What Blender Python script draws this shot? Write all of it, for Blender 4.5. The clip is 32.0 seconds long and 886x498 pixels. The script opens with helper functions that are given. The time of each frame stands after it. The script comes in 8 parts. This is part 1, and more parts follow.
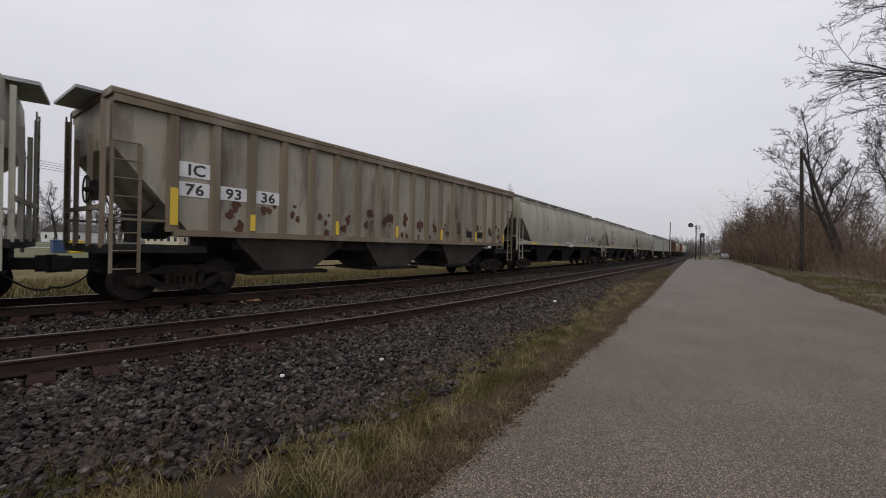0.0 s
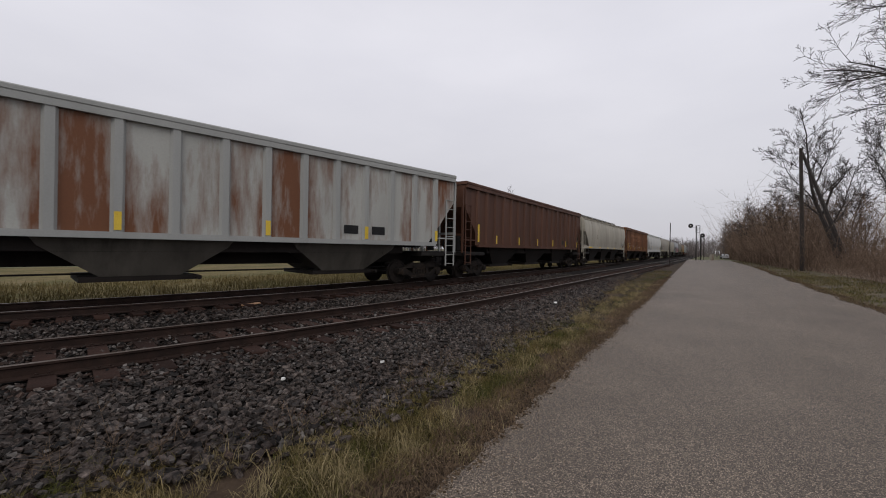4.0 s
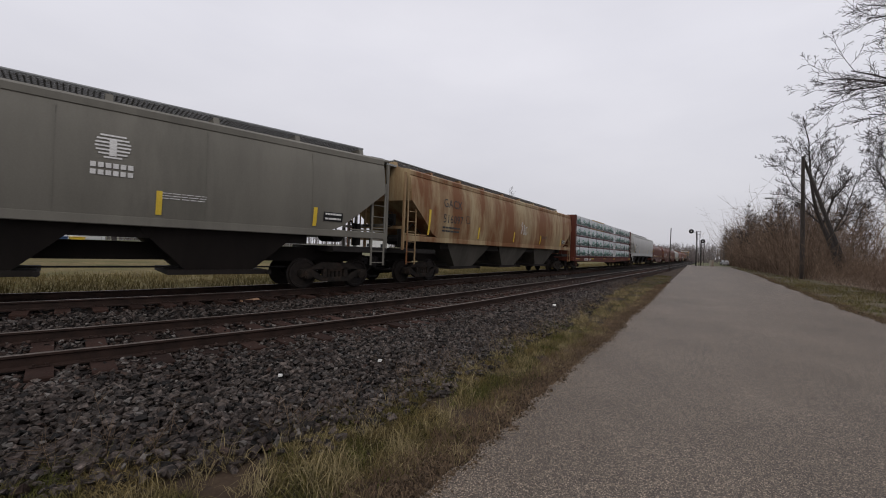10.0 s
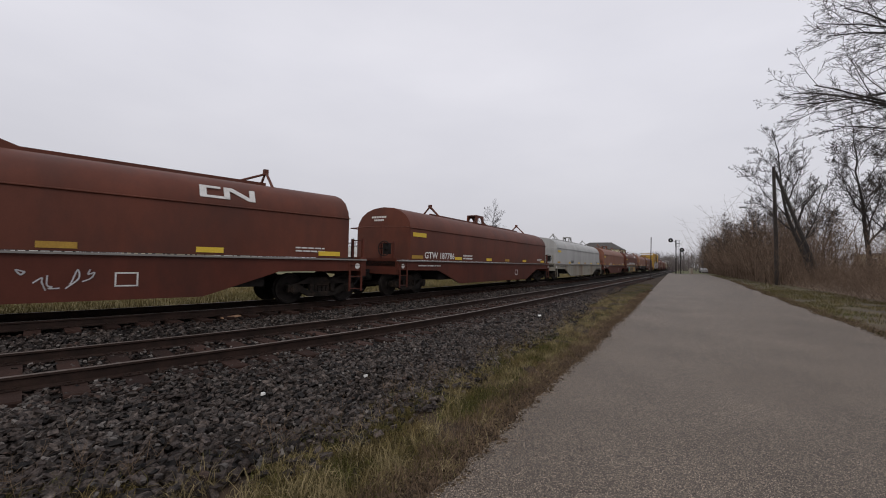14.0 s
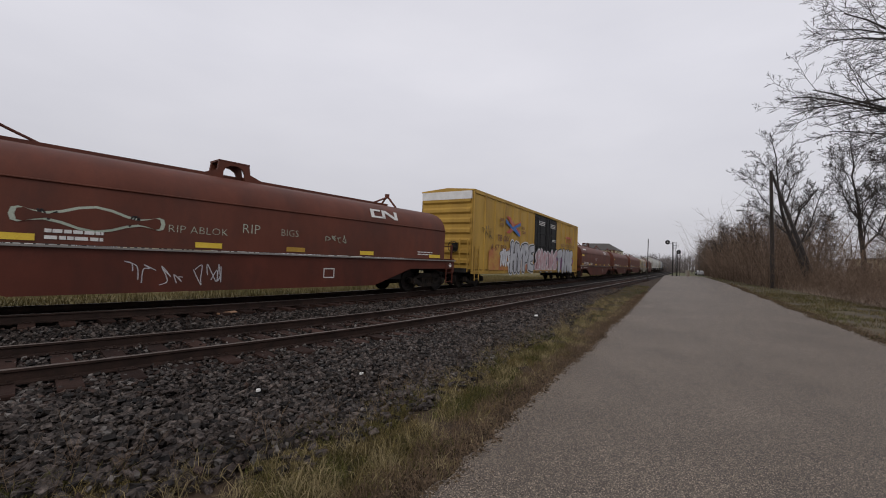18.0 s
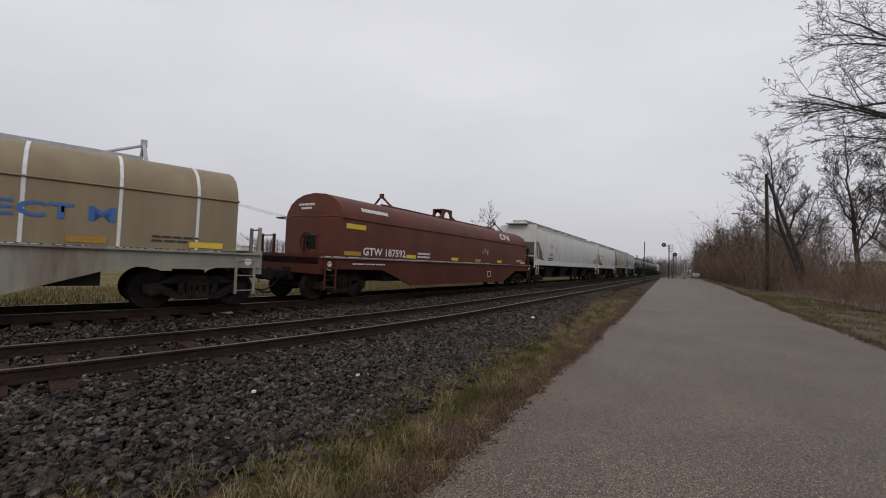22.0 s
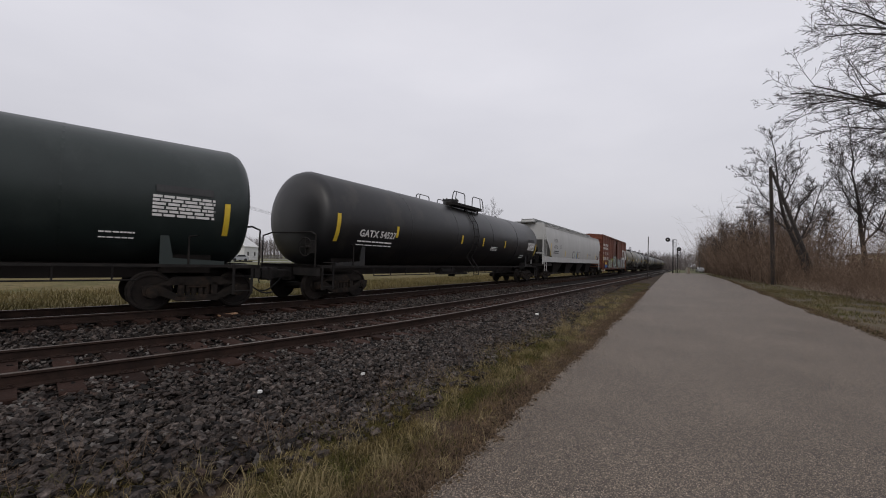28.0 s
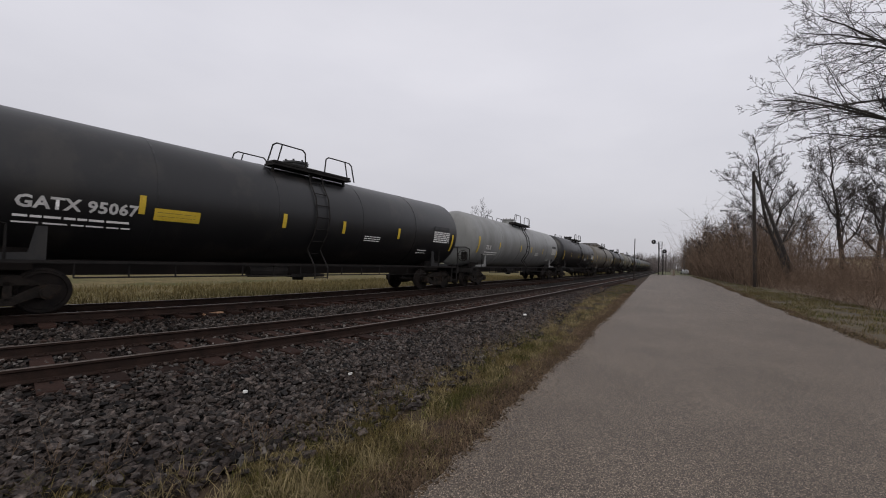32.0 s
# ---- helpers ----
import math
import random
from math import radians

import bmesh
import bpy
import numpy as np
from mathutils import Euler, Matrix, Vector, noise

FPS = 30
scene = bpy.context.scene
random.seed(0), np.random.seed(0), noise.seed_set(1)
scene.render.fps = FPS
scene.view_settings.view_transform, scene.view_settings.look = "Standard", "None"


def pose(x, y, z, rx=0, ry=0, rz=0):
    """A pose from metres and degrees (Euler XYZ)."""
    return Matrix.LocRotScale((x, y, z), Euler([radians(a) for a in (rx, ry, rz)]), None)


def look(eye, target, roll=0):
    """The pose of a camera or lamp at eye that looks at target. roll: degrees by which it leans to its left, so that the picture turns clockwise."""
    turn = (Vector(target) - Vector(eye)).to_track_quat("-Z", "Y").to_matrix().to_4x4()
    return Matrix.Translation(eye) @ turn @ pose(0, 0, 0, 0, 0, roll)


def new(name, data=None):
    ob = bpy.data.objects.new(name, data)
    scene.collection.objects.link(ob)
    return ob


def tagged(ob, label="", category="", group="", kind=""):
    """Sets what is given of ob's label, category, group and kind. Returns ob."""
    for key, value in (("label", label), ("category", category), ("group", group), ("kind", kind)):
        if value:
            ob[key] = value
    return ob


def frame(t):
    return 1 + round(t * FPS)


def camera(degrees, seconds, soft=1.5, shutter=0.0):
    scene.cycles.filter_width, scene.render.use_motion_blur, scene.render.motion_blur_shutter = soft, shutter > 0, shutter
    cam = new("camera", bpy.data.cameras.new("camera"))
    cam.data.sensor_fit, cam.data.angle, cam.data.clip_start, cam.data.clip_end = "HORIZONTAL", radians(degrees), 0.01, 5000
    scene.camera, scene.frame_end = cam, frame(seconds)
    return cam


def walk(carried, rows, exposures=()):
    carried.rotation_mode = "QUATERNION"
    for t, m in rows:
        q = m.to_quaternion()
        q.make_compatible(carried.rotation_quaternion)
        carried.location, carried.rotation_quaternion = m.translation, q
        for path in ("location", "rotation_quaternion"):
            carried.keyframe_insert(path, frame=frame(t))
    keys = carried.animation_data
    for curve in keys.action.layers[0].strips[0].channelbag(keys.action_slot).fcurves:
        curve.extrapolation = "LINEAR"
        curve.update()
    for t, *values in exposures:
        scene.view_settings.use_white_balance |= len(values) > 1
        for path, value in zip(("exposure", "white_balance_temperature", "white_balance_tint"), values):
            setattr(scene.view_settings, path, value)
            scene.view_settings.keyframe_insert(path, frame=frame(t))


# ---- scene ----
# Camera: held by hand at one spot beside the path, turning a little.
cam = camera(94.85, 32.0, soft=1.0, shutter=0.02)
EYE = (0.0, 0.0, 1.55)
TURNS = [  # seconds, yaw to the left of the track's direction, pitch, lean
    (0, 32.39, -0.37, 1.38),
    (0.5, 32.52, -0.05, 0.74),
    (1, 32.75, 0.11, 0.83),
    (1.5, 33.08, -0.11, 1.17),
    (2, 32.94, -0.08, 0.78),
    (2.5, 32.77, 0.15, 0.92),
    (3, 32.86, -0.09, 0.72),
    (3.5, 32.60, -0.02, 0.89),
    (5.5, 32.16, -0.24, 1.21),
    (6, 31.81, -0.09, 1.33),
    (6.5, 31.72, -0.32, 1.34),
    (7, 31.61, -0.38, 1.51),
    (7.5, 31.64, -0.30, 1.16),
    (8, 31.50, -0.42, 0.96),
    (8.5, 31.38, -0.01, 1.05),
    (9, 32.01, 0.40, 1.43),
    (9.5, 32.42, -0.06, 1.53),
    (10, 32.44, -0.07, 2.30),
    (10.5, 31.95, -0.36, 2.02),
    (11, 31.83, 0.20, 1.56),
    (11.5, 31.68, 0.14, 2.07),
    (12, 32.96, 0.39, 2.97),
    (12.5, 30.47, 0.64, 1.51),
    (13, 30.89, 1.08, 1.66),
    (13.5, 30.58, 1.28, 1.38),
    (14, 30.37, 1.74, 1.37),
    (14.5, 30.48, 2.16, 1.39),
    (16.5, 30.36, 1.59, 1.72),
    (17, 30.63, 1.61, 2.03),
    (17.5, 30.26, 1.63, 2.33),
    (18, 30.03, 1.57, 2.18),
    (18.5, 29.96, 1.50, 2.13),
    (19, 29.98, 1.71, 1.97),
    (19.5, 29.95, 1.52, 2.04),
    (20, 29.93, 1.57, 2.02),
    (20.5, 29.98, 1.56, 2.13),
    (21, 30.29, 1.45, 2.42),
    (21.5, 30.00, 1.58, 2.62),
    (22, 29.63, 1.80, 2.44),
    (22.5, 29.66, 1.40, 2.40),
    (23, 29.48, 1.57, 2.40),
    (23.5, 29.46, 1.68, 2.28),
    (24, 29.26, 1.81, 2.15),
    (24.5, 29.40, 1.83, 2.15),
    (25, 29.25, 2.01, 2.15),
    (25.5, 29.13, 2.16, 2.02),
    (27.5, 29.76, 1.89, 1.74),
    (28, 30.05, 1.51, 1.62),
    (28.5, 30.51, 1.89, 1.83),
    (29, 30.43, 1.70, 1.80),
    (29.5, 30.42, 1.51, 2.10),
    (30, 30.22, 1.71, 2.10),
    (30.5, 29.91, 2.08, 2.01),
    (31, 29.17, 1.62, 1.98),
    (31.5, 28.71, 1.74, 1.82),
    (32, 28.51, 1.57, 2.11),
]


def aim(yaw, pitch, lean):
    y, p = radians(yaw), radians(pitch)
    ahead = Vector((-math.sin(y) * math.cos(p), math.cos(y) * math.cos(p), math.sin(p)))
    return look(EYE, Vector(EYE) + ahead * 10, lean)


walk(cam, [(t, aim(a, b, c)) for t, a, b, c in TURNS], [(0, 0.0), (12.5, 0.0), (16.5, -0.07), (32, -0.07)])

# ---- world and light: overcast winter sky ----
world = bpy.data.worlds.new("overcast_sky")
scene.world = world
world.use_nodes = True
wn, wl = world.node_tree.nodes, world.node_tree.links
wn.clear()
w_out = wn.new("ShaderNodeOutputWorld")
w_bg = wn.new("ShaderNodeBackground")
w_sky = wn.new("ShaderNodeTexSky")
w_sky.sky_type = "NISHITA"
w_sky.sun_disc = False
w_sky.sun_elevation, w_sky.sun_rotation = radians(38), radians(200)
w_sky.dust_density, w_sky.air_density = 4.0, 1.0
# cloud deck: pale grey with faint soft structure over the clear-sky gradient
w_co = wn.new("ShaderNodeTexCoord")
w_map = wn.new("ShaderNodeMapping")
w_map.inputs["Scale"].default_value = (1.0, 1.0, 3.0)
w_noise = wn.new("ShaderNodeTexNoise")
w_noise.inputs["Scale"].default_value = 1.6
w_noise.inputs["Detail"].default_value = 5
w_ramp = wn.new("ShaderNodeValToRGB")
w_ramp.color_ramp.elements[0].position, w_ramp.color_ramp.elements[1].position = 0.3, 0.75
w_ramp.color_ramp.elements[0].color = (5.75, 5.7, 6.2, 1)
w_ramp.color_ramp.elements[1].color = (6.65, 6.55, 7.0, 1)
w_mix = wn.new("ShaderNodeMixRGB")
w_mix.inputs["Fac"].default_value = 0.93
wl.new(w_co.outputs["Generated"], w_map.inputs["Vector"])
wl.new(w_map.outputs["Vector"], w_noise.inputs["Vector"])
wl.new(w_noise.outputs["Fac"], w_ramp.inputs["Fac"])
wl.new(w_sky.outputs["Color"], w_mix.inputs["Color1"])
wl.new(w_ramp.outputs["Color"], w_mix.inputs["Color2"])
# the deck is dimmer towards the horizon
w_sep = wn.new("ShaderNodeSeparateXYZ")
wl.new(w_co.outputs["Generated"], w_sep.inputs["Vector"])
w_low = wn.new("ShaderNodeMapRange")
w_low.inputs["From Max"].default_value = 0.42
w_low.inputs["To Min"].default_value, w_low.inputs["To Max"].default_value = 0.76, 1.03
wl.new(w_sep.outputs["Z"], w_low.inputs["Value"])
w_dim = wn.new("ShaderNodeMixRGB")
w_dim.blend_type, w_dim.inputs["Fac"].default_value = "MULTIPLY", 1.0
wl.new(w_mix.outputs["Color"], w_dim.inputs["Color1"])
wl.new(w_low.outputs["Result"], w_dim.inputs["Color2"])
wl.new(w_dim.outputs["Color"], w_bg.inputs["Color"])
w_bg.inputs["Strength"].default_value = 0.126
wl.new(w_bg.outputs["Background"], w_out.inputs["Surface"])

sun_data = bpy.data.lights.new("sun", "SUN")
sun_data.energy, sun_data.angle, sun_data.color = 0.7, radians(25), (1.0, 0.95, 0.88)
sun = new("sun", sun_data)
sun.matrix_world = look((20, -30, 40), (0, 20, 0))


# ---- materials ----
def mat(name, c1, c2, scale=1.5, rough=0.7, metal=0.0, bump=0.15, fine=40.0, streak=1.0, c3=None, cut=0.6, soft=0.1, cscale=1.2, vary=0.0, gloss=0.5, grain=0.35):
    """Two tones mixed by broad noise, a third in patches, fine grain and relief. streak > 1 draws the noise out downwards."""
    m = bpy.data.materials.new(name)
    m.use_nodes = True
    n, l = m.node_tree.nodes, m.node_tree.links
    b = n["Principled BSDF"]
    co = n.new("ShaderNodeTexCoord")
    mp = n.new("ShaderNodeMapping")
    mp.inputs["Scale"].default_value = (1, 1, 1 / streak)
    l.new(co.outputs["Object"], mp.inputs["Vector"])
    a = n.new("ShaderNodeTexNoise")
    a.inputs["Scale"].default_value, a.inputs["Detail"].default_value, a.inputs["Roughness"].default_value = scale, 6, 0.6
    l.new(mp.outputs["Vector"], a.inputs["Vector"])
    f = n.new("ShaderNodeTexNoise")
    f.inputs["Scale"].default_value, f.inputs["Detail"].default_value = fine, 4
    l.new(co.outputs["Object"], f.inputs["Vector"])
    r = n.new("ShaderNodeValToRGB")
    r.color_ramp.elements[0].position, r.color_ramp.elements[1].position = 0.32, 0.68
    r.color_ramp.elements[0].color, r.color_ramp.elements[1].color = (*c1, 1), (*c2, 1)
    l.new(a.outputs["Fac"], r.inputs["Fac"])
    col = r.outputs["Color"]
    if c3:
        p = n.new("ShaderNodeTexNoise")
        p.inputs["Scale"].default_value, p.inputs["Detail"].default_value, p.inputs["Roughness"].default_value = cscale, 9, 0.65
        l.new(mp.outputs["Vector"], p.inputs["Vector"])
        e = n.new("ShaderNodeValToRGB")
        e.color_ramp.elements[0].position, e.color_ramp.elements[1].position = cut - soft, cut + soft
        l.new(p.outputs["Fac"], e.inputs["Fac"])
        x = n.new("ShaderNodeMixRGB")
        x.inputs["Color2"].default_value = (*c3, 1)
        l.new(e.outputs["Color"], x.inputs["Fac"])
        l.new(col, x.inputs["Color1"])
        col = x.outputs["Color"]
    g = n.new("ShaderNodeMixRGB")
    g.blend_type, g.inputs["Fac"].default_value = "OVERLAY", grain
    l.new(col, g.inputs["Color1"])
    l.new(f.outputs["Fac"], g.inputs["Color2"])
    col = g.outputs["Color"]
    if vary:
        oi = n.new("ShaderNodeObjectInfo")
        ge = n.new("ShaderNodeNewGeometry")
        ad = n.new("ShaderNodeMath")
        ad.operation = "ADD"
        l.new(oi.outputs["Random"], ad.inputs[0])
        l.new(ge.outputs["Random Per Island"], ad.inputs[1])
        fr = n.new("ShaderNodeMath")
        fr.operation = "FRACT"
        l.new(ad.outputs[0], fr.inputs[0])
        mr = n.new("ShaderNodeMapRange")
        mr.inputs["To Min"].default_value, mr.inputs["To Max"].default_value = 1 - vary, 1 + vary
        l.new(fr.outputs[0], mr.inputs["Value"])
        hv = n.new("ShaderNodeHueSaturation")
        l.new(mr.outputs[0], hv.inputs["Value"])
        l.new(col, hv.inputs["Color"])
        col = hv.outputs["Color"]
    l.new(col, b.inputs["Base Color"])
    b.inputs["Roughness"].default_value, b.inputs["Metallic"].default_value = rough, metal
    b.inputs["Specular IOR Level"].default_value = gloss
    if bump:
        u = n.new("ShaderNodeBump")
        u.inputs["Strength"].default_value, u.inputs["Distance"].default_value = bump, 0.02
        l.new(f.outputs["Fac"], u.inputs["Height"])
        l.new(u.outputs["Normal"], b.inputs["Normal"])
    return m


def chip_paving(name, dark, mid, light, tone, cell):
    """Worn asphalt: stone chips of three tones in cells, under a faint broad tone."""
    m = bpy.data.materials.new(name)
    m.use_nodes = True
    n, l = m.node_tree.nodes, m.node_tree.links
    b = n["Principled BSDF"]
    co = n.new("ShaderNodeTexCoord")
    vo = n.new("ShaderNodeTexVoronoi")
    vo.inputs["Scale"].default_value, vo.inputs["Randomness"].default_value = cell, 1.0
    l.new(co.outputs["Object"], vo.inputs["Vector"])
    sp = n.new("ShaderNodeSeparateColor")
    l.new(vo.outputs["Color"], sp.inputs["Color"])
    r = n.new("ShaderNodeValToRGB")
    e = r.color_ramp.elements
    e[0].position, e[0].color = 0.08, (*dark, 1)
    e[1].position, e[1].color = 1.0, (*light, 1)
    for p, c in ((0.4, mid), (0.75, tuple(v * 1.25 for v in mid))):
        k = e.new(p)
        k.color = (*c, 1)
    l.new(sp.outputs["Red"], r.inputs["Fac"])
    a = n.new("ShaderNodeTexNoise")
    a.inputs["Scale"].default_value, a.inputs["Detail"].default_value = 0.5, 8
    l.new(co.outputs["Object"], a.inputs["Vector"])
    t = n.new("ShaderNodeValToRGB")
    t.color_ramp.elements[0].position, t.color_ramp.elements[1].position = 0.3, 0.7
    t.color_ramp.elements[0].color, t.color_ramp.elements[1].color = (*tone[0], 1), (*tone[1], 1)
    l.new(a.outputs["Fac"], t.inputs["Fac"])
    x = n.new("ShaderNodeMixRGB")
    x.blend_type, x.inputs["Fac"].default_value = "MULTIPLY", 1.0
    l.new(r.outputs["Color"], x.inputs["Color1"])
    l.new(t.outputs["Color"], x.inputs["Color2"])
    l.new(x.outputs["Color"], b.inputs["Base Color"])
    b.inputs["Roughness"].default_value, b.inputs["Specular IOR Level"].default_value = 0.66, 0.42
    u = n.new("ShaderNodeBump")
    u.inputs["Strength"].default_value, u.inputs["Distance"].default_value, u.invert = 0.7, 0.004, True
    l.new(vo.outputs["Distance"], u.inputs["Height"])
    l.new(u.outputs["Normal"], b.inputs["Normal"])
    return m


M_ASPHALT = chip_paving("asphalt", (0.012, 0.009, 0.0065), (0.088, 0.07, 0.053), (0.45, 0.365, 0.28), ((0.8, 0.78, 0.76), (1.18, 1.17, 1.16)), 160)
# Bed is near black: the shade in gaps between stones is in its colour.
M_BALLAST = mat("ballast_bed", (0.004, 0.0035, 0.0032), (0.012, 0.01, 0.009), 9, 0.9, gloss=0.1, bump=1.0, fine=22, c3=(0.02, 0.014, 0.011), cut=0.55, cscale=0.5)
# Wide tone range: shaded sides and bright facets are put into the stone colour.
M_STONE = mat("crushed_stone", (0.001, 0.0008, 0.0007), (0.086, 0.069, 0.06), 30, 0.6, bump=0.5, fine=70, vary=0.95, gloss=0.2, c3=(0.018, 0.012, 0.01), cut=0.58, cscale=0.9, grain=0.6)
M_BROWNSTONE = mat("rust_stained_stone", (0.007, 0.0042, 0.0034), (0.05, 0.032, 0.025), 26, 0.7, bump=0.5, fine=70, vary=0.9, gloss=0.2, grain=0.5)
M_GRASS_BED = mat("winter_grass_bed", (0.06, 0.045, 0.023), (0.11, 0.082, 0.042), 1.2, 0.95, bump=0.8, fine=25, c3=(0.05, 0.04, 0.03), cut=0.58, cscale=0.8)
M_LAWN = mat("lawn", (0.06, 0.075, 0.024), (0.11, 0.108, 0.042), 0.25, 0.95, bump=0.6, fine=14, c3=(0.17, 0.14, 0.075), cut=0.6, cscale=0.12)
M_BLADE = mat("grass_blades", (0.085, 0.062, 0.024), (0.19, 0.145, 0.062), 1.6, 0.8, gloss=0.15, bump=0, fine=30, c3=(0.06, 0.062, 0.016), cut=0.5, soft=0.08, cscale=1.3, vary=0.7)
M_TALL = mat("tall_dry_grass", (0.12, 0.095, 0.04), (0.22, 0.175, 0.085), 1.0, 0.85, gloss=0.1, bump=0, fine=30, c3=(0.1, 0.09, 0.035), cut=0.55, cscale=0.3, vary=0.3)
M_WEED = mat("dry_weed", (0.07, 0.043, 0.024), (0.18, 0.122, 0.075), 2, 0.9, bump=0, fine=30, vary=0.5)
M_RAIL = mat("rail_steel", (0.015, 0.009, 0.007), (0.034, 0.019, 0.014), 4, 0.75, metal=0.0, gloss=0.2, bump=0.3, fine=50)
M_RAILTOP = mat("rail_running_surface", (0.13, 0.105, 0.09), (0.2, 0.17, 0.15), 3, 0.45, metal=0.7, bump=0.05)
M_TIE = mat("timber_tie", (0.02, 0.011, 0.0085), (0.048, 0.026, 0.02), 3, 0.9, bump=0.6, fine=40, vary=0.45, gloss=0.15)
M_BARK = mat("bark", (0.022, 0.019, 0.018), (0.05, 0.043, 0.04), 6, 0.95, bump=0.5, fine=30)
M_TWIG = mat("twigs", (0.022, 0.018, 0.016), (0.05, 0.04, 0.034), 3, 0.95, bump=0)
M_BRUSH = mat("brush_stems", (0.095, 0.067, 0.049), (0.21, 0.152, 0.112), 0.6, 0.95, gloss=0.1, bump=0, vary=0.45)
M_DARK = mat("grimy_black_steel", (0.01, 0.009, 0.009), (0.024, 0.021, 0.019), 3, 0.8, bump=0.3, gloss=0.2)
# Truck and wheel tones are lowered to hold the shade under the cars.
M_TRUCK = mat("truck_castings", (0.008, 0.007, 0.006), (0.022, 0.017, 0.014), 5, 0.85, gloss=0.2, bump=0.4, c3=(0.04, 0.026, 0.018), cut=0.6, cscale=4)
M_WHEEL = mat("wheel_steel", (0.009, 0.007, 0.0065), (0.024, 0.018, 0.015), 6, 0.7, metal=0.1, gloss=0.25, bump=0.2)
M_YELLOW = mat("yellow_reflector", (0.62, 0.42, 0.03), (0.7, 0.5, 0.05), 3, 0.5, bump=0)
M_WHITE = mat("white_paint", (0.6, 0.6, 0.6), (0.72, 0.72, 0.72), 4, 0.6, bump=0.05)
M_BLACKPAINT = mat("black_paint", (0.008, 0.008, 0.009), (0.018, 0.018, 0.018), 3, 0.6, bump=0.05, gloss=0.22)
M_GALV = mat("galvanised_steel", (0.33, 0.34, 0.35), (0.46, 0.47, 0.48), 4, 0.55, metal=0.4, bump=0.1)
M_WOODPOLE = mat("pole_wood", (0.018, 0.014, 0.012), (0.042, 0.033, 0.029), 5, 0.95, bump=0.5, streak=8)


# ---- mesh tools ----
class Mesh:
    """Collects vertices and faces of one part."""

    def __init__(self):
        self.v, self.f, self.smooth = [], [], False

    def box(self, x0, x1, y0, y1, z0, z1, c=0.0):
        """A box; c takes off its edges along y."""
        if c:
            ring = [(x0 + c, z0), (x1 - c, z0), (x1, z0 + c), (x1, z1 - c), (x1 - c, z1), (x0 + c, z1), (x0, z1 - c), (x0, z0 + c)]
        else:
            ring = [(x0, z0), (x1, z0), (x1, z1), (x0, z1)]
        return self.loft([[(x, y, z) for x, z in ring] for y in (y0, y1)])

    def loft(self, rings, caps=True, closed=True):
        k, n = len(self.v), len(rings[0])
        for r in rings:
            self.v.extend(r)
        for i in range(len(rings) - 1):
            for j in range(n if closed else n - 1):
                a, b = k + i * n + j, k + i * n + (j + 1) % n
                self.f.append((a, b, b + n, a + n))
        if caps:
            self.f.append(tuple(range(k, k + n))[::-1])
            self.f.append(tuple(range(k + (len(rings) - 1) * n, k + len(rings) * n)))
        return self

    def cyl(self, p, q, r, n=8, r2=None, caps=True):
        p, q = Vector(p), Vector(q)
        d = (q - p).normalized()
        a = d.orthogonal().normalized()
        b = d.cross(a)
        rings = []
        for c, rr in ((p, r), (q, r if r2 is None else r2)):
            rings.append([tuple(c + (a * math.cos(t) + b * math.sin(t)) * rr) for t in (2 * math.pi * i / n for i in range(n))])
        return self.loft(rings, caps)

    def pipe(self, pts, r, n=6):
        for p, q in zip(pts, pts[1:]):
            self.cyl(p, q, r, n)
        return self

    def slab(self, poly, x0, x1):
        """A polygon in the y-z plane, thick from x0 to x1."""
        return self.loft([[(x0, y, z) for y, z in poly], [(x1, y, z) for y, z in poly]])

    def plate(self, pts, d):
        """A polygon of points, thick by the vector d."""
        return self.loft([pts, [tuple(Vector(p) + Vector(d)) for p in pts]])

    def build(self, name, smooth=None):
        me = bpy.data.meshes.new(name)
        me.from_pydata([tuple(p) for p in self.v], [], self.f)
        bm = bmesh.new()
        bm.from_mesh(me)
        bmesh.ops.recalc_face_normals(bm, faces=bm.faces)
        bm.to_mesh(me)
        bm.free()
        if smooth or self.smooth:
            me.polygons.foreach_set("use_smooth", [True] * len(me.polygons))
            me.set_sharp_from_angle(angle=radians(35))
        return me


def part(name, mesh, material, parent, label="", smooth=False, at=None):
    me = mesh.build(name, smooth) if isinstance(mesh, Mesh) else mesh
    if material and not me.materials:
        me.materials.append(material)
    ob = new(name, me)
    if parent:
        ob.parent = parent
    if at is not None:
        ob.matrix_basis = at
    if label:
        ob["label"] = label
    return ob


def thing(name, label, category, group="", at=None, kind=""):
    ob = new(name)
    ob.empty_display_size = 0.3
    if at is not None:
        ob.matrix_basis = at
    return tagged(ob, label, category, group, kind)


# ---- plan: rails run along +y and bend gently to the left beside the camera ----
BEND, EASE_FROM, EASE_TO, BEND_TO = 46.1, 13.1, 8.2, -3.0
FAR_BEND, FAR_TO, HEADING = 5000.0, 119.8, -0.0097
TRAIN_OFF, NEAR_OFF = 9.83, 5.31
TRAIN_TOP, NEAR_TOP = 0.22, 0.165
GAUGE = 0.755


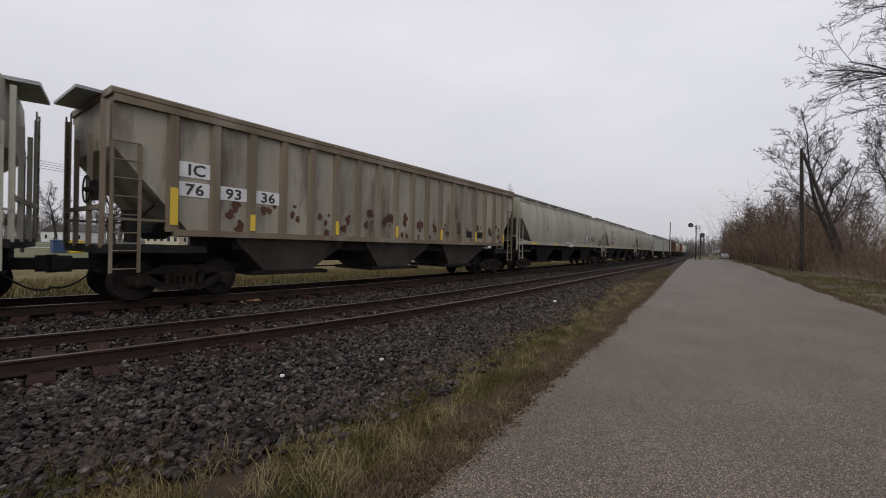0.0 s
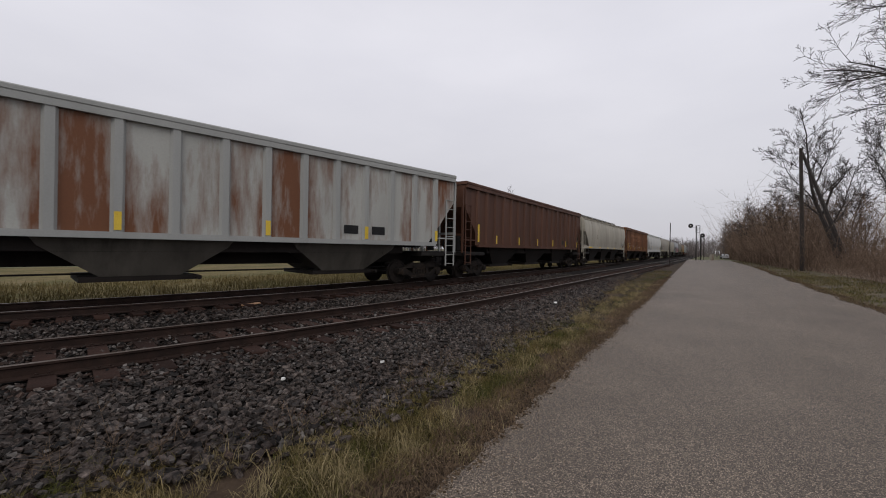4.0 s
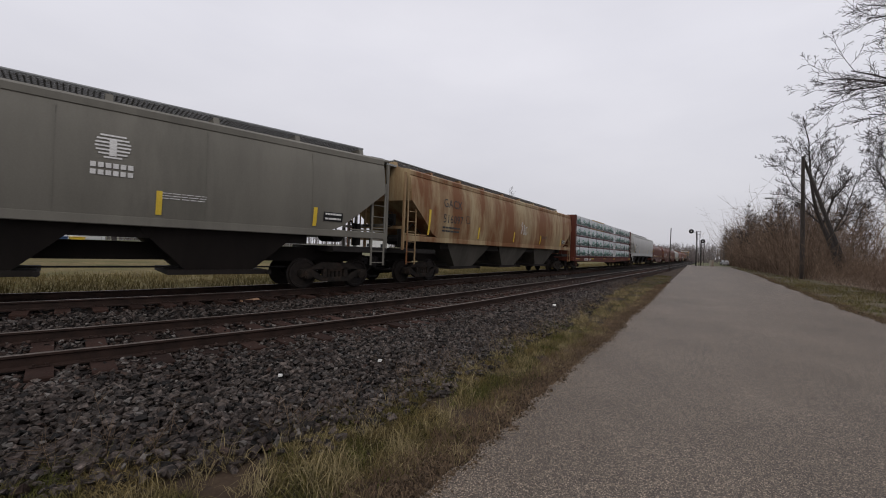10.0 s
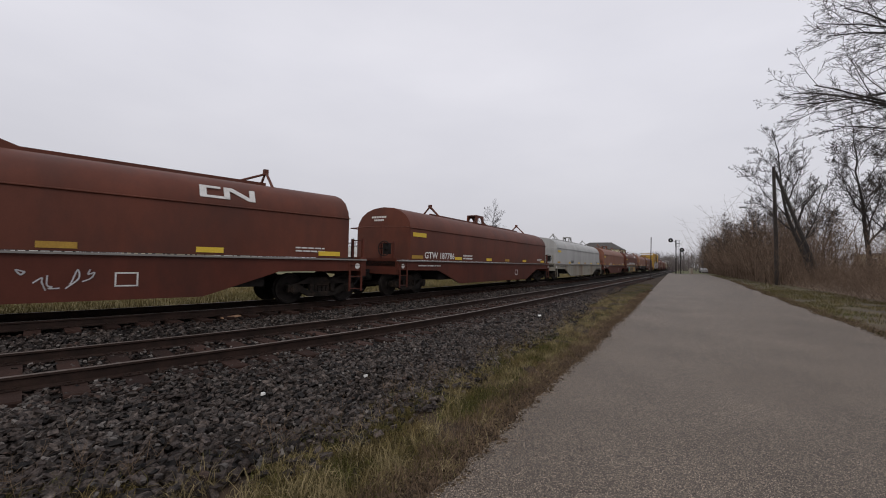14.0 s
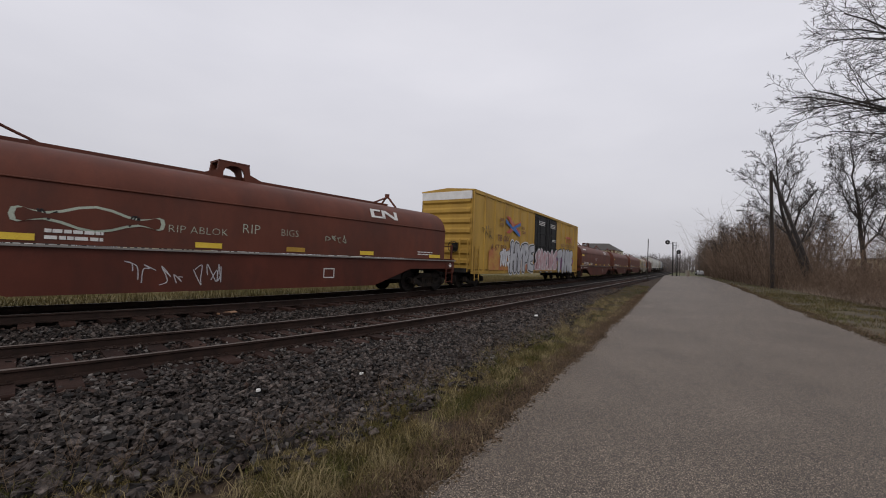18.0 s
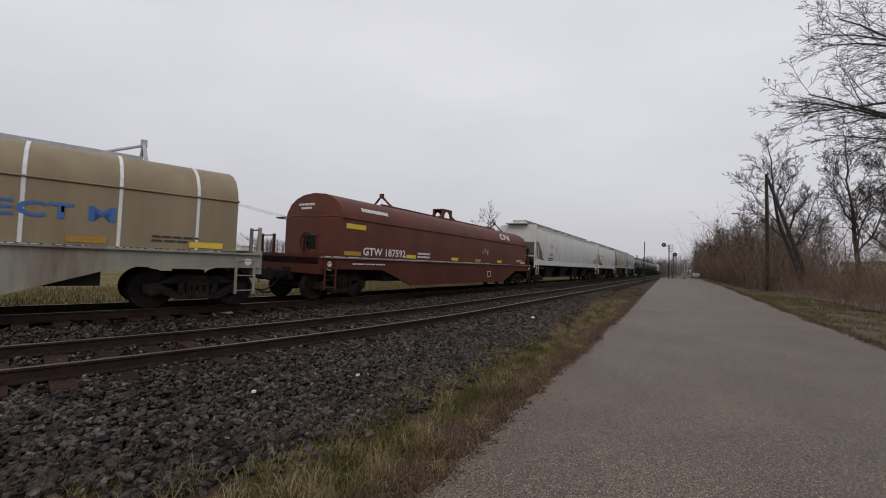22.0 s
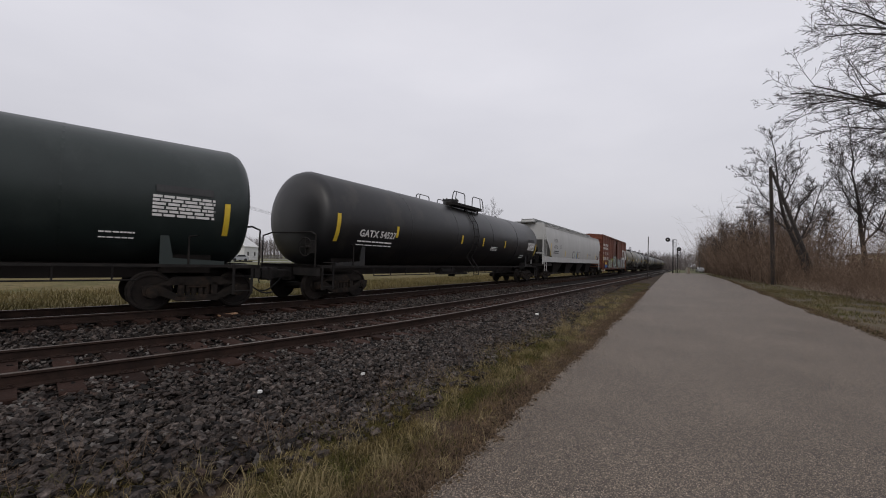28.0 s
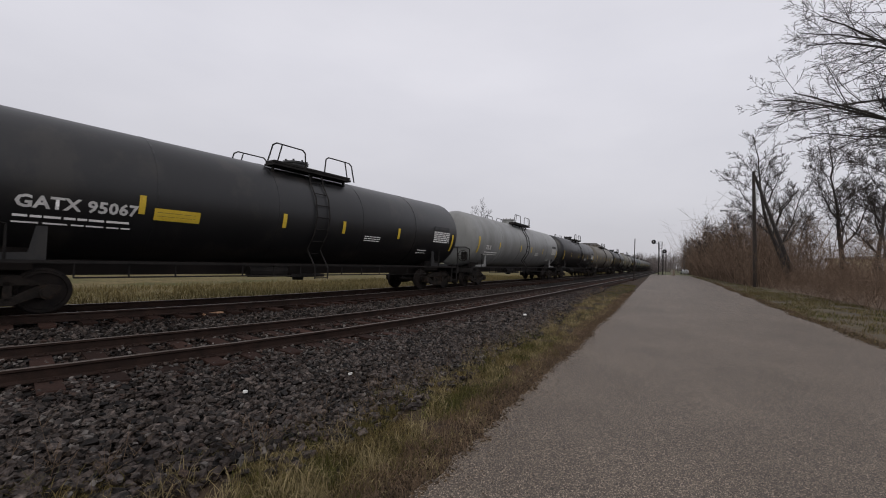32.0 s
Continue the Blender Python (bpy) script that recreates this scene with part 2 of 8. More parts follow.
def reference_line():
    """Arc length, place, heading and curvature along the reference line, with an eased entry into the bend."""
    step = 0.1
    u = np.arange(1500.0, -160.0, -step)
    k = np.clip((EASE_FROM - u) / (EASE_FROM - EASE_TO), 0, 1) / BEND
    k = np.where(u < FAR_TO, np.maximum(k, 1 / FAR_BEND), 0.0)
    k[u < BEND_TO] = 0.0
    a = HEADING - np.cumsum(k) * step
    x, y = np.cumsum(np.sin(a)) * step, -np.cumsum(np.cos(a)) * step
    i = int(np.argmin(abs(u - 25)))
    x, y = x - x[i], y - y[i] + 25
    return u[::-1], x[::-1], y[::-1], a[::-1], k[::-1]


REF_U, REF_X, REF_Y, REF_A, REF_K = reference_line()
REF_TURN = np.cumsum(REF_K[::-1])[::-1] * 0.1
SIDE_LINES = {}


def side_line(off):
    """Own arc length, x, y and heading of the line that keeps off metres to the left of the reference."""
    if off not in SIDE_LINES:
        SIDE_LINES[off] = (REF_U + off * REF_TURN, REF_X - np.cos(REF_A) * off, REF_Y - np.sin(REF_A) * off, REF_A)
    return SIDE_LINES[off]


def line_at(s, off):
    """Place and heading at arc length s on the line that keeps off metres to the left of the reference."""
    ss, x, y, a = side_line(off)
    return float(np.interp(s, ss, x)), float(np.interp(s, ss, y)), float(np.interp(s, ss, a))


def line_pose(s, off, z):
    x, y, a = line_at(s, off)
    return Matrix.Translation((x, y, z)) @ Matrix.Rotation(a, 4, "Z")


def chord_pose(s, off, z, reach):
    """A car whose two trucks, reach metres before and behind its middle, both stand on the line."""
    x0, y0, _ = line_at(s - reach, off)
    x1, y1, _ = line_at(s + reach, off)
    return Matrix.Translation(((x0 + x1) / 2, (y0 + y1) / 2, z)) @ Matrix.Rotation(-math.atan2(x1 - x0, y1 - y0), 4, "Z")


def off_and_arc(p):
    """Distance to the left of the reference, and arc length along it, for points (x, y)."""
    u = np.interp(p[:, 1], REF_Y, REF_U)
    for _ in range(6):
        x, y, a = np.interp(u, REF_U, REF_X), np.interp(u, REF_U, REF_Y), np.interp(u, REF_U, REF_A)
        u = u + (p[:, 0] - x) * -np.sin(a) + (p[:, 1] - y) * np.cos(a)
    x, y, a = np.interp(u, REF_U, REF_X), np.interp(u, REF_U, REF_Y), np.interp(u, REF_U, REF_A)
    return -((p[:, 0] - x) * np.cos(a) + (p[:, 1] - y) * np.sin(a)), u


# ---- ground ----
M_DIRT = mat("bare_dirt", (0.04, 0.028, 0.019), (0.075, 0.053, 0.036), 1.5, 0.95, gloss=0.1, bump=0.7, fine=25, c3=(0.03, 0.025, 0.022), cut=0.55, cscale=2.0)
M_ROADFAR = mat("far_road", (0.3, 0.3, 0.3), (0.38, 0.38, 0.38), 0.3, 0.8, bump=0)
M_SHINGLE = mat("dark_shingles", (0.05, 0.045, 0.042), (0.08, 0.072, 0.066), 1, 0.9, bump=0.2)
M_SIDING = mat("white_siding", (0.55, 0.55, 0.54), (0.66, 0.66, 0.65), 0.6, 0.8, bump=0.1)
M_CREAM = mat("cream_wall", (0.45, 0.4, 0.27), (0.55, 0.49, 0.34), 0.6, 0.85, bump=0.1)
M_GLASSDARK = mat("window_glass", (0.02, 0.022, 0.025), (0.035, 0.038, 0.042), 1, 0.1, bump=0)
M_GREENBOX = mat("blue_bin_plastic", (0.02, 0.05, 0.12), (0.03, 0.07, 0.16), 2, 0.5, bump=0)


def sheet(name, pts, z, material, label, category, kind="structure"):
    m = Mesh()
    m.v = [(x, y, z) for x, y in pts]
    m.f = [tuple(range(len(pts)))]
    return tagged(part(name, m, material, None), label, category, kind=kind)


def strip(name, rows, z, material, label, category):
    """Rows of (y, x left, x right)."""
    m = Mesh()
    m.loft([[(a, y, z), (b, y, z)] for y, a, b in rows], caps=False, closed=False)
    return tagged(part(name, m, material, None), label, category, kind="structure")


def wander(y, seed, amp, scale):
    return amp * noise.noise(Vector((y * scale, seed, 0.3)))


def path_left(y):
    base = -1.42 - max(0, y - 10) * 0.012
    return base + wander(y, 1.7, 0.05, 0.5) + wander(y, 4.1, 0.05, 2.6) + wander(y, 8.1, 0.07, 7.0)


def path_right(y):
    return 4.2 + min(1.0, max(0, y - 18) * 0.025) + wander(y, 9.2, 0.18, 0.5)


def ballast_edge(y):
    return -2.75 - min(0.7, max(0, y - 5) * 0.04) - min(1.2, max(0, 2.1 - y) * 0.75) + wander(y, 6.6, 0.3, 0.6)


sheet("ground", [(-3000, -3000), (3000, -3000), (3000, 3000), (-3000, 3000)], -0.12, M_LAWN, "wide flat ground of pale winter grass", "ground")
ys = [-60 + 4 * i for i in range(15)] + [0.1 * i for i in range(200)] + [20 + 0.35 * i for i in range(265)]
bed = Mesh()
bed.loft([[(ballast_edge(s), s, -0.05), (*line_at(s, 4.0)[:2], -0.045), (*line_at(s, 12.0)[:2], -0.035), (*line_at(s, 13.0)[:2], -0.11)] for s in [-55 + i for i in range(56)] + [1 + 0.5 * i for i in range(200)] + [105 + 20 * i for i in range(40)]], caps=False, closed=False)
tagged(part("ballast_bed", bed, M_BALLAST, None), "crushed stone bed under the two tracks, coloured dark as shaded gaps", "ballast", kind="structure")
strip("verge", [(y, ballast_edge(y) - 0.5, path_left(y) + 0.3) for y in ys], -0.07, M_DIRT, "matted strip of earth and grass beside the path", "verge")
strip("path", [(y, path_left(y), path_right(y)) for y in ys], 0.0, M_ASPHALT, "grey asphalt path with a crumbling grassy edge", "path")
strip("far_verge", [(y, path_right(y) - 0.3, 70) for y in ys], -0.06, M_GRASS_BED, "grass verge and leaf litter under the thicket", "verge")
sheet("crossing_road", [(-300, 108), (200, 108), (200, 116), (-300, 116)], -0.085, M_ASPHALT, "road crossing the tracks far ahead", "road")
sheet("street", [(-90, -120), (-84, -120), (-80, 160), (-86, 160)], -0.06, M_ROADFAR, "pale street beyond the lawn", "road")


# ---- tracks ----
def build_rail(off, top):
    prof = [(-0.07, -0.17), (0.07, -0.17), (0.07, -0.155), (0.012, -0.135), (0.012, -0.045), (0.036, -0.03), (0.036, -0.004), (-0.036, -0.004), (-0.036, -0.03), (-0.012, -0.045), (-0.012, -0.135), (-0.07, -0.155)]
    m, t = Mesh(), Mesh()
    rings, tops = [], []
    for i in range(181):
        s = -60 + i * 2 if i < 90 else 120 + (i - 90) * 10
        p = line_pose(s, off, top)
        rings.append([tuple(p @ Vector((x, 0, z))) for x, z in prof])
        tops.append([tuple(p @ Vector((x, 0, z))) for x, z in ((-0.03, -0.0035), (0.03, -0.0035), (0.026, 0.0), (-0.026, 0.0))])
    m.loft(rings)
    t.loft(tops)
    r = tagged(part("rail", m, M_RAIL, None), "long rusty brown steel rail spiked to timber ties", "rail", "rails of the two tracks")
    part("running_surface", t, M_RAILTOP, r, "worn running surface")
    return r


for centre, top in ((TRAIN_OFF, TRAIN_TOP), (NEAR_OFF, NEAR_TOP)):
    for side in (-1, 1):
        build_rail(centre + side * GAUGE, top)


# ---- scattered pieces, built as arrays ----
def scatter(name, verts, faces, material, label, category, smooth=False):
    me = bpy.data.meshes.new(name)
    n, k = len(verts), faces.shape[1]
    me.vertices.add(n)
    me.vertices.foreach_set("co", np.asarray(verts, np.float32).ravel())
    me.loops.add(faces.size)
    me.loops.foreach_set("vertex_index", faces.astype(np.int32).ravel())
    me.polygons.add(len(faces))
    me.polygons.foreach_set("loop_start", np.arange(0, faces.size, k, dtype=np.int32))
    me.polygons.foreach_set("loop_total", np.full(len(faces), k, np.int32))
    me.update(calc_edges=True)
    if not smooth:
        me.shade_flat()
    me.materials.append(material)
    return tagged(new(name, me), label, category, kind="stuff")


def tile(base_v, base_f, count):
    """Repeat faces for count copies of a base shape."""
    n = base_v
    return (base_f[None] + (np.arange(count) * n)[:, None, None]).reshape(-1, base_f.shape[1])


def blades(rng, xy, z, height, width, lean):
    """Bent two-segment grass blades at xy."""
    n = len(xy)
    a = rng.uniform(0, 2 * np.pi, n)
    h = height * rng.uniform(0.45, 1.25, n)
    w = width * rng.uniform(0.6, 1.3, n)
    d = np.stack([np.cos(a), np.sin(a)], 1)
    b = rng.uniform(0, 2 * np.pi, n)
    th = np.clip(lean * rng.uniform(0.15, 1.35, n), 0, 1.5)
    low, far = 0.55 * np.sin(0.5 * th) * h, 0.45 * np.sin(np.minimum(1.4 * th, 2.0)) * h
    zlow, zfar = 0.55 * np.cos(0.5 * th) * h, 0.45 * np.cos(np.minimum(1.4 * th, 2.0)) * h
    side = np.stack([-np.sin(a), np.cos(a)], 1) * w[:, None] / 2
    way = np.stack([np.cos(b), np.sin(b)], 1)
    mid, tip = way * low[:, None], way * (low + far)[:, None]
    zz = np.broadcast_to(z, n)
    V = np.zeros((n, 5, 3))
    V[:, 0, :2], V[:, 1, :2] = xy - side, xy + side
    V[:, 2, :2], V[:, 3, :2] = xy + mid - side * 0.8, xy + mid + side * 0.8
    V[:, 4, :2] = xy + tip
    V[:, 0, 2] = V[:, 1, 2] = zz
    V[:, 2, 2] = V[:, 3, 2] = zz + zlow
    V[:, 4, 2] = zz + np.maximum(zlow + zfar, 0.01)
    F = np.array([[0, 1, 3], [0, 3, 2], [2, 3, 4]])
    return V.reshape(-1, 3), tile(5, F, n)


def sticks(p, q, r0, r1):
    """Three-sided tapered sticks from p to q."""
    n = len(p)
    d = q - p
    d = d / (np.linalg.norm(d, axis=1, keepdims=True) + 1e-9)
    a = np.cross(d, np.where(np.abs(d[:, 2:3]) > 0.8, np.array([[1.0, 0, 0]]), np.array([[0, 0, 1.0]])))
    a /= np.linalg.norm(a, axis=1, keepdims=True) + 1e-9
    b = np.cross(d, a)
    V = np.zeros((n, 6, 3))
    for k in range(3):
        t = 2 * np.pi * k / 3
        o = a * np.cos(t) + b * np.sin(t)
        V[:, k] = p + o * np.reshape(r0, (-1, 1))
        V[:, 3 + k] = q + o * np.reshape(r1, (-1, 1))
    F = np.array([[0, 1, 4], [0, 4, 3], [1, 2, 5], [1, 5, 4], [2, 0, 3], [2, 3, 5]])
    return V.reshape(-1, 3), tile(6, F, n)


def join(parts):
    V, F, k = [], [], 0
    for v, f in parts:
        V.append(v)
        F.append(f + k)
        k += len(v)
    return np.concatenate(V), np.concatenate(F)


def stones(rng, xy, z, size):
    n = len(xy)
    cube = np.array([[-1, -1, -1], [1, -1, -1], [1, 1, -1], [-1, 1, -1], [-1, -1, 1], [1, -1, 1], [1, 1, 1], [-1, 1, 1]], float)
    V = cube[None] * rng.uniform(0.45, 1.1, (n, 8, 3))
    V *= (size * rng.uniform(0.55, 1.55, n))[:, None, None] * np.array([0.55, 0.37, 0.24])
    a, b, c = rng.uniform(0, 6.28, n), rng.normal(0, 0.42, n), rng.normal(0, 0.42, n)
    x, y, zz = V[..., 0].copy(), V[..., 1].copy(), V[..., 2].copy()
    y, zz = y * np.cos(b)[:, None] - zz * np.sin(b)[:, None], y * np.sin(b)[:, None] + zz * np.cos(b)[:, None]
    x, zz = x * np.cos(c)[:, None] + zz * np.sin(c)[:, None], -x * np.sin(c)[:, None] + zz * np.cos(c)[:, None]
    X = x * np.cos(a)[:, None] - y * np.sin(a)[:, None] + xy[:, :1]
    Y = x * np.sin(a)[:, None] + y * np.cos(a)[:, None] + xy[:, 1:]
    Z = zz + np.reshape(z, (-1, 1))
    F = np.array([[0, 3, 2], [0, 2, 1], [4, 5, 6], [4, 6, 7], [0, 1, 5], [0, 5, 4], [1, 2, 6], [1, 6, 5], [2, 3, 7], [2, 7, 6], [3, 0, 4], [3, 4, 7]])
    return np.stack([X, Y, Z], -1).reshape(-1, 3), tile(8, F, n)


RNG = np.random.default_rng(7)


def field(n, y0, y1, power, lo, hi):
    """n points with y thinning out with distance; x between lo(y) and hi(y)."""
    y = y0 + (y1 - y0) * RNG.random(n) ** power
    t = RNG.random(n)
    a = np.array([lo(v) for v in y])
    b = np.array([hi(v) for v in y])
    return np.stack([a + (b - a) * t, y], 1)


def off_x(off):
    ss, x, y, a = side_line(off)
    return lambda v: float(np.interp(v, y, x))


def humps(xy, amp=0.05):
    return np.array([amp * noise.noise(Vector((x * 0.9, y * 0.9, 2.0))) + amp * 0.5 * noise.noise(Vector((x * 3, y * 3, 5.0))) for x, y in xy])


# ---- freight cars: local y along the track, +x towards the path, z = 0 on the rail ----
def paint(name, c, dirt=0.25, rust=None, cut=0.62, rough=0.6, streak=6.0, scale=1.2, grime=None, soft=0.1, gloss=0.25):
    d = tuple(v * (1 - dirt) for v in c)
    return mat(name, d, c, scale, rough, bump=0.05, fine=30, grain=0.1, gloss=gloss, streak=streak, c3=rust or grime or tuple(v * (1 - 1.6 * dirt) for v in c), cut=cut, soft=soft, cscale=0.9)


P_GREY = paint("weathered_grey_paint", (0.4, 0.385, 0.315), 0.26)
P_BEIGE = paint("weathered_beige_paint", (0.43, 0.4, 0.33), 0.24, cut=0.62)
P_WARM = paint("warm_grey_paint", (0.38, 0.355, 0.3), 0.22, cut=0.66)
P_WHITE = paint("dusty_white_paint", (0.6, 0.6, 0.57), 0.14, cut=0.68)
P_PALE = paint("pale_grey_paint", (0.47, 0.47, 0.46), 0.12, cut=0.7)
P_LIGHT = paint("light_blue_grey_paint", (0.4, 0.41, 0.43), 0.14, cut=0.68)
P_OLIVE = paint("dark_olive_grey_paint", (0.17, 0.16, 0.135), 0.2, cut=0.6)
P_RIBGREY = paint("flat_grey_paint", (0.33, 0.335, 0.32), 0.12, cut=0.66)
P_DIRTY = paint("stained_grey_paint", (0.34, 0.315, 0.25), 0.38, rust=(0.07, 0.046, 0.03), cut=0.6, soft=0.09, streak=4)
P_DIRTYRIB = paint("rust_brown_posts", (0.2, 0.16, 0.11), 0.35, rust=(0.26, 0.23, 0.18), cut=0.62)
P_RUSTTOP = paint("rust_streaked_grey_paint", (0.4, 0.4, 0.37), 0.15, rust=(0.15, 0.062, 0.03), cut=0.53, soft=0.08, streak=5.0)
P_BROWN = paint("faded_orange_brown_paint", (0.17, 0.065, 0.026), 0.55, rust=(0.035, 0.018, 0.012), cut=0.52, soft=0.12, streak=2.2)
P_BROWNRIB = paint("brown_posts", (0.19, 0.085, 0.04), 0.45, rust=(0.07, 0.032, 0.018), cut=0.6)
P_DKBROWN = paint("dark_brown_paint", (0.1, 0.045, 0.028), 0.3)
P_RUSTY = paint("rusting_cream_paint", (0.42, 0.33, 0.19), 0.35, rust=(0.17, 0.072, 0.028), cut=0.48, soft=0.1, streak=4.5)
P_COIL = paint("oxide_red_paint", (0.1, 0.026, 0.015), 0.3, rust=(0.055, 0.018, 0.012), cut=0.6, rough=0.6, streak=2)
P_COILHOOD = paint("oxide_red_hood", (0.125, 0.037, 0.021), 0.3, rust=(0.07, 0.026, 0.018), cut=0.56, soft=0.14, rough=0.6, streak=2)
P_COILBROWN = paint("dusty_brown_hood", (0.22, 0.105, 0.07), 0.25, rust=(0.17, 0.06, 0.035), cut=0.6)
P_TAN = paint("tan_hood", (0.27, 0.215, 0.135), 0.2, rust=(0.2, 0.15, 0.09), cut=0.62)
P_SILVER = paint("silver_grey_hood", (0.4, 0.4, 0.39), 0.2)
P_GREYSILL = paint("grey_sill_paint", (0.3, 0.285, 0.24), 0.25, rust=(0.14, 0.08, 0.045), cut=0.62)
P_BOXYEL = paint("golden_yellow_paint", (0.47, 0.29, 0.06), 0.26, grime=(0.3, 0.18, 0.045), cut=0.58, streak=5, scale=0.8)
P_BOXRED = paint("oxide_brown_paint", (0.15, 0.05, 0.029), 0.28, cut=0.62)
P_TANKBLK = paint("black_tank_paint", (0.012, 0.012, 0.013), 0.3, grime=(0.022, 0.02, 0.018), cut=0.57, rough=0.42, streak=1.5, gloss=0.5, soft=0.05)
P_TANKGRN = paint("black_green_tank_paint", (0.022, 0.031, 0.029), 0.25, grime=(0.034, 0.042, 0.04), cut=0.62, rough=0.42, streak=1.5, gloss=0.4)
P_TANKGREY = paint("grey_tank_paint", (0.215, 0.21, 0.175), 0.25, grime=(0.11, 0.1, 0.08), cut=0.56, rough=0.5, streak=3, soft=0.16)
P_TANKSAGE = paint("grey_green_tank_paint", (0.13, 0.15, 0.15), 0.25, grime=(0.09, 0.104, 0.102), cut=0.6, rough=0.5, streak=3)
P_TANKPALE = paint("pale_grey_tank_paint", (0.27, 0.275, 0.27), 0.2, grime=(0.17, 0.17, 0.16), cut=0.58, rough=0.45, streak=3, soft=0.14)
P_TANKTAN = paint("brown_grey_tank_paint", (0.17, 0.155, 0.13), 0.25, rough=0.5)
P_FLANGE = paint("scuffed_flange", (0.24, 0.22, 0.205), 0.2, rust=(0.2, 0.17, 0.155), cut=0.66)
P_OLDSTRIP = mat("faded_yellow_strip", (0.3, 0.17, 0.02), (0.4, 0.24, 0.03), 3, 0.6, bump=0)
# Underframe grime, darkened further: shade beneath the cars is in the colour.
P_UNDER = paint("underframe_grime_shade", (0.017, 0.013, 0.011), 0.4, rough=0.8)
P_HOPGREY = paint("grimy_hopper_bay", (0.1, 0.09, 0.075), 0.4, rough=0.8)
P_TEAL = mat("teal_spray_paint", (0.05, 0.25, 0.25), (0.08, 0.33, 0.32), 1.5, 0.5, bump=0, c3=(0.3, 0.38, 0.37), cut=0.63, cscale=1.0)
P_MAROON = mat("maroon_spray_paint", (0.15, 0.012, 0.02), (0.22, 0.022, 0.03), 2, 0.45, bump=0)
P_SPRAYWHITE = mat("white_spray_paint", (0.5, 0.5, 0.52), (0.66, 0.66, 0.67), 1.5, 0.5, bump=0, c3=(0.4, 0.4, 0.44), cut=0.6)
P_SPRAYBLACK = mat("black_spray_paint", (0.012, 0.012, 0.014), (0.02, 0.02, 0.022), 2, 0.5, bump=0)
P_SPRAYPINK = mat("pink_spray_paint", (0.4, 0.08, 0.12), (0.5, 0.2, 0.22), 1.5, 0.5, bump=0, c3=(0.5, 0.42, 0.42), cut=0.6)
P_CHROME = mat("silver_spray_paint", (0.36, 0.37, 0.4), (0.52, 0.53, 0.55), 2.5, 0.4, bump=0, c3=(0.27, 0.27, 0.3), cut=0.6)
P_SPRAYROSE = mat("dusty_rose_spray_paint", (0.4, 0.26, 0.28), (0.52, 0.4, 0.42), 1.5, 0.5, bump=0, c3=(0.34, 0.12, 0.13), cut=0.6)
P_STEELBLUE = mat("steel_blue_spray_paint", (0.07, 0.13, 0.2), (0.11, 0.19, 0.27), 1.5, 0.5, bump=0)
P_SPRAYPURPLE = mat("purple_spray_paint", (0.16, 0.03, 0.15), (0.24, 0.06, 0.2), 1.5, 0.5, bump=0)
P_SPRAYRED = mat("red_spray_paint", (0.36, 0.04, 0.025), (0.42, 0.09, 0.05), 1.5, 0.5, bump=0, c3=(0.45, 0.26, 0.07), cut=0.62)
P_REDFADE = mat("faded_red_overspray", (0.34, 0.05, 0.03), (0.4, 0.12, 0.05), 1.5, 0.55, bump=0, c3=(0.46, 0.28, 0.06), cut=0.49, soft=0.14, cscale=1.1)
P_SPRAYGOLD = mat("orange_spray_paint", (0.38, 0.2, 0.05), (0.46, 0.3, 0.1), 1.5, 0.5, bump=0)
P_SPRAYGREEN = mat("pale_green_spray_paint", (0.3, 0.36, 0.28), (0.42, 0.46, 0.38), 1.5, 0.5, bump=0)
P_BLUE = mat("blue_paint", (0.03, 0.11, 0.33), (0.045, 0.15, 0.42), 2, 0.5, bump=0)
P_LETTERBLK = mat("black_lettering", (0.02, 0.02, 0.022), (0.035, 0.035, 0.035), 3, 0.6, bump=0)
P_LETTERWHT = mat("white_lettering", (0.55, 0.54, 0.52), (0.68, 0.67, 0.65), 5, 0.6, bump=0)
P_GHOST = mat("faded_orange_lettering", (0.26, 0.1, 0.04), (0.3, 0.13, 0.055), 2, 0.6, bump=0)
P_BROWNLETTER = mat("brown_lettering", (0.14, 0.06, 0.03), (0.19, 0.08, 0.04), 3, 0.6, bump=0)
M_WALK = mat("dark_grating", (0.1, 0.1, 0.1), (0.17, 0.17, 0.17), 9, 0.6, metal=0.2, bump=0)
M_GRATE = mat("walkway_grating", (0.22, 0.23, 0.23), (0.34, 0.35, 0.35), 3, 0.5, metal=0.4, bump=0)
M_WRAP = mat("white_plastic_wrap", (0.5, 0.53, 0.55), (0.66, 0.68, 0.7), 2.2, 0.35, bump=0.3, fine=6, c3=(0.42, 0.45, 0.47), cut=0.62)
M_WRAPGREEN = mat("dark_green_print", (0.012, 0.06, 0.052), (0.02, 0.085, 0.072), 3, 0.4, bump=0)
M_WRAPLOGO = mat("green_print", (0.015, 0.2, 0.14), (0.03, 0.26, 0.19), 3, 0.4, bump=0)
M_LUMBER = mat("fresh_lumber", (0.4, 0.27, 0.1), (0.5, 0.36, 0.15), 4, 0.7, bump=0.2)
M_WRAPRED = mat("dark_red_stripe", (0.12, 0.03, 0.035), (0.17, 0.05, 0.055), 8, 0.5, bump=0)
SHARED = {}


def shared(key, make):
    if key not in SHARED:
        SHARED[key] = make()
    return SHARED[key]


# --- lettering and painted shapes on the +x side ---
def flat(x):
    return lambda z: x


def round_side(z):
    """How far the bulging side of a covered hopper stands out at height z."""
    t = (z - 2.75) / 1.35
    return 1.56 - 0.17 * t * t - (0.12 * max(0, t - 0.8) * 5 if t > 0.8 else 0)


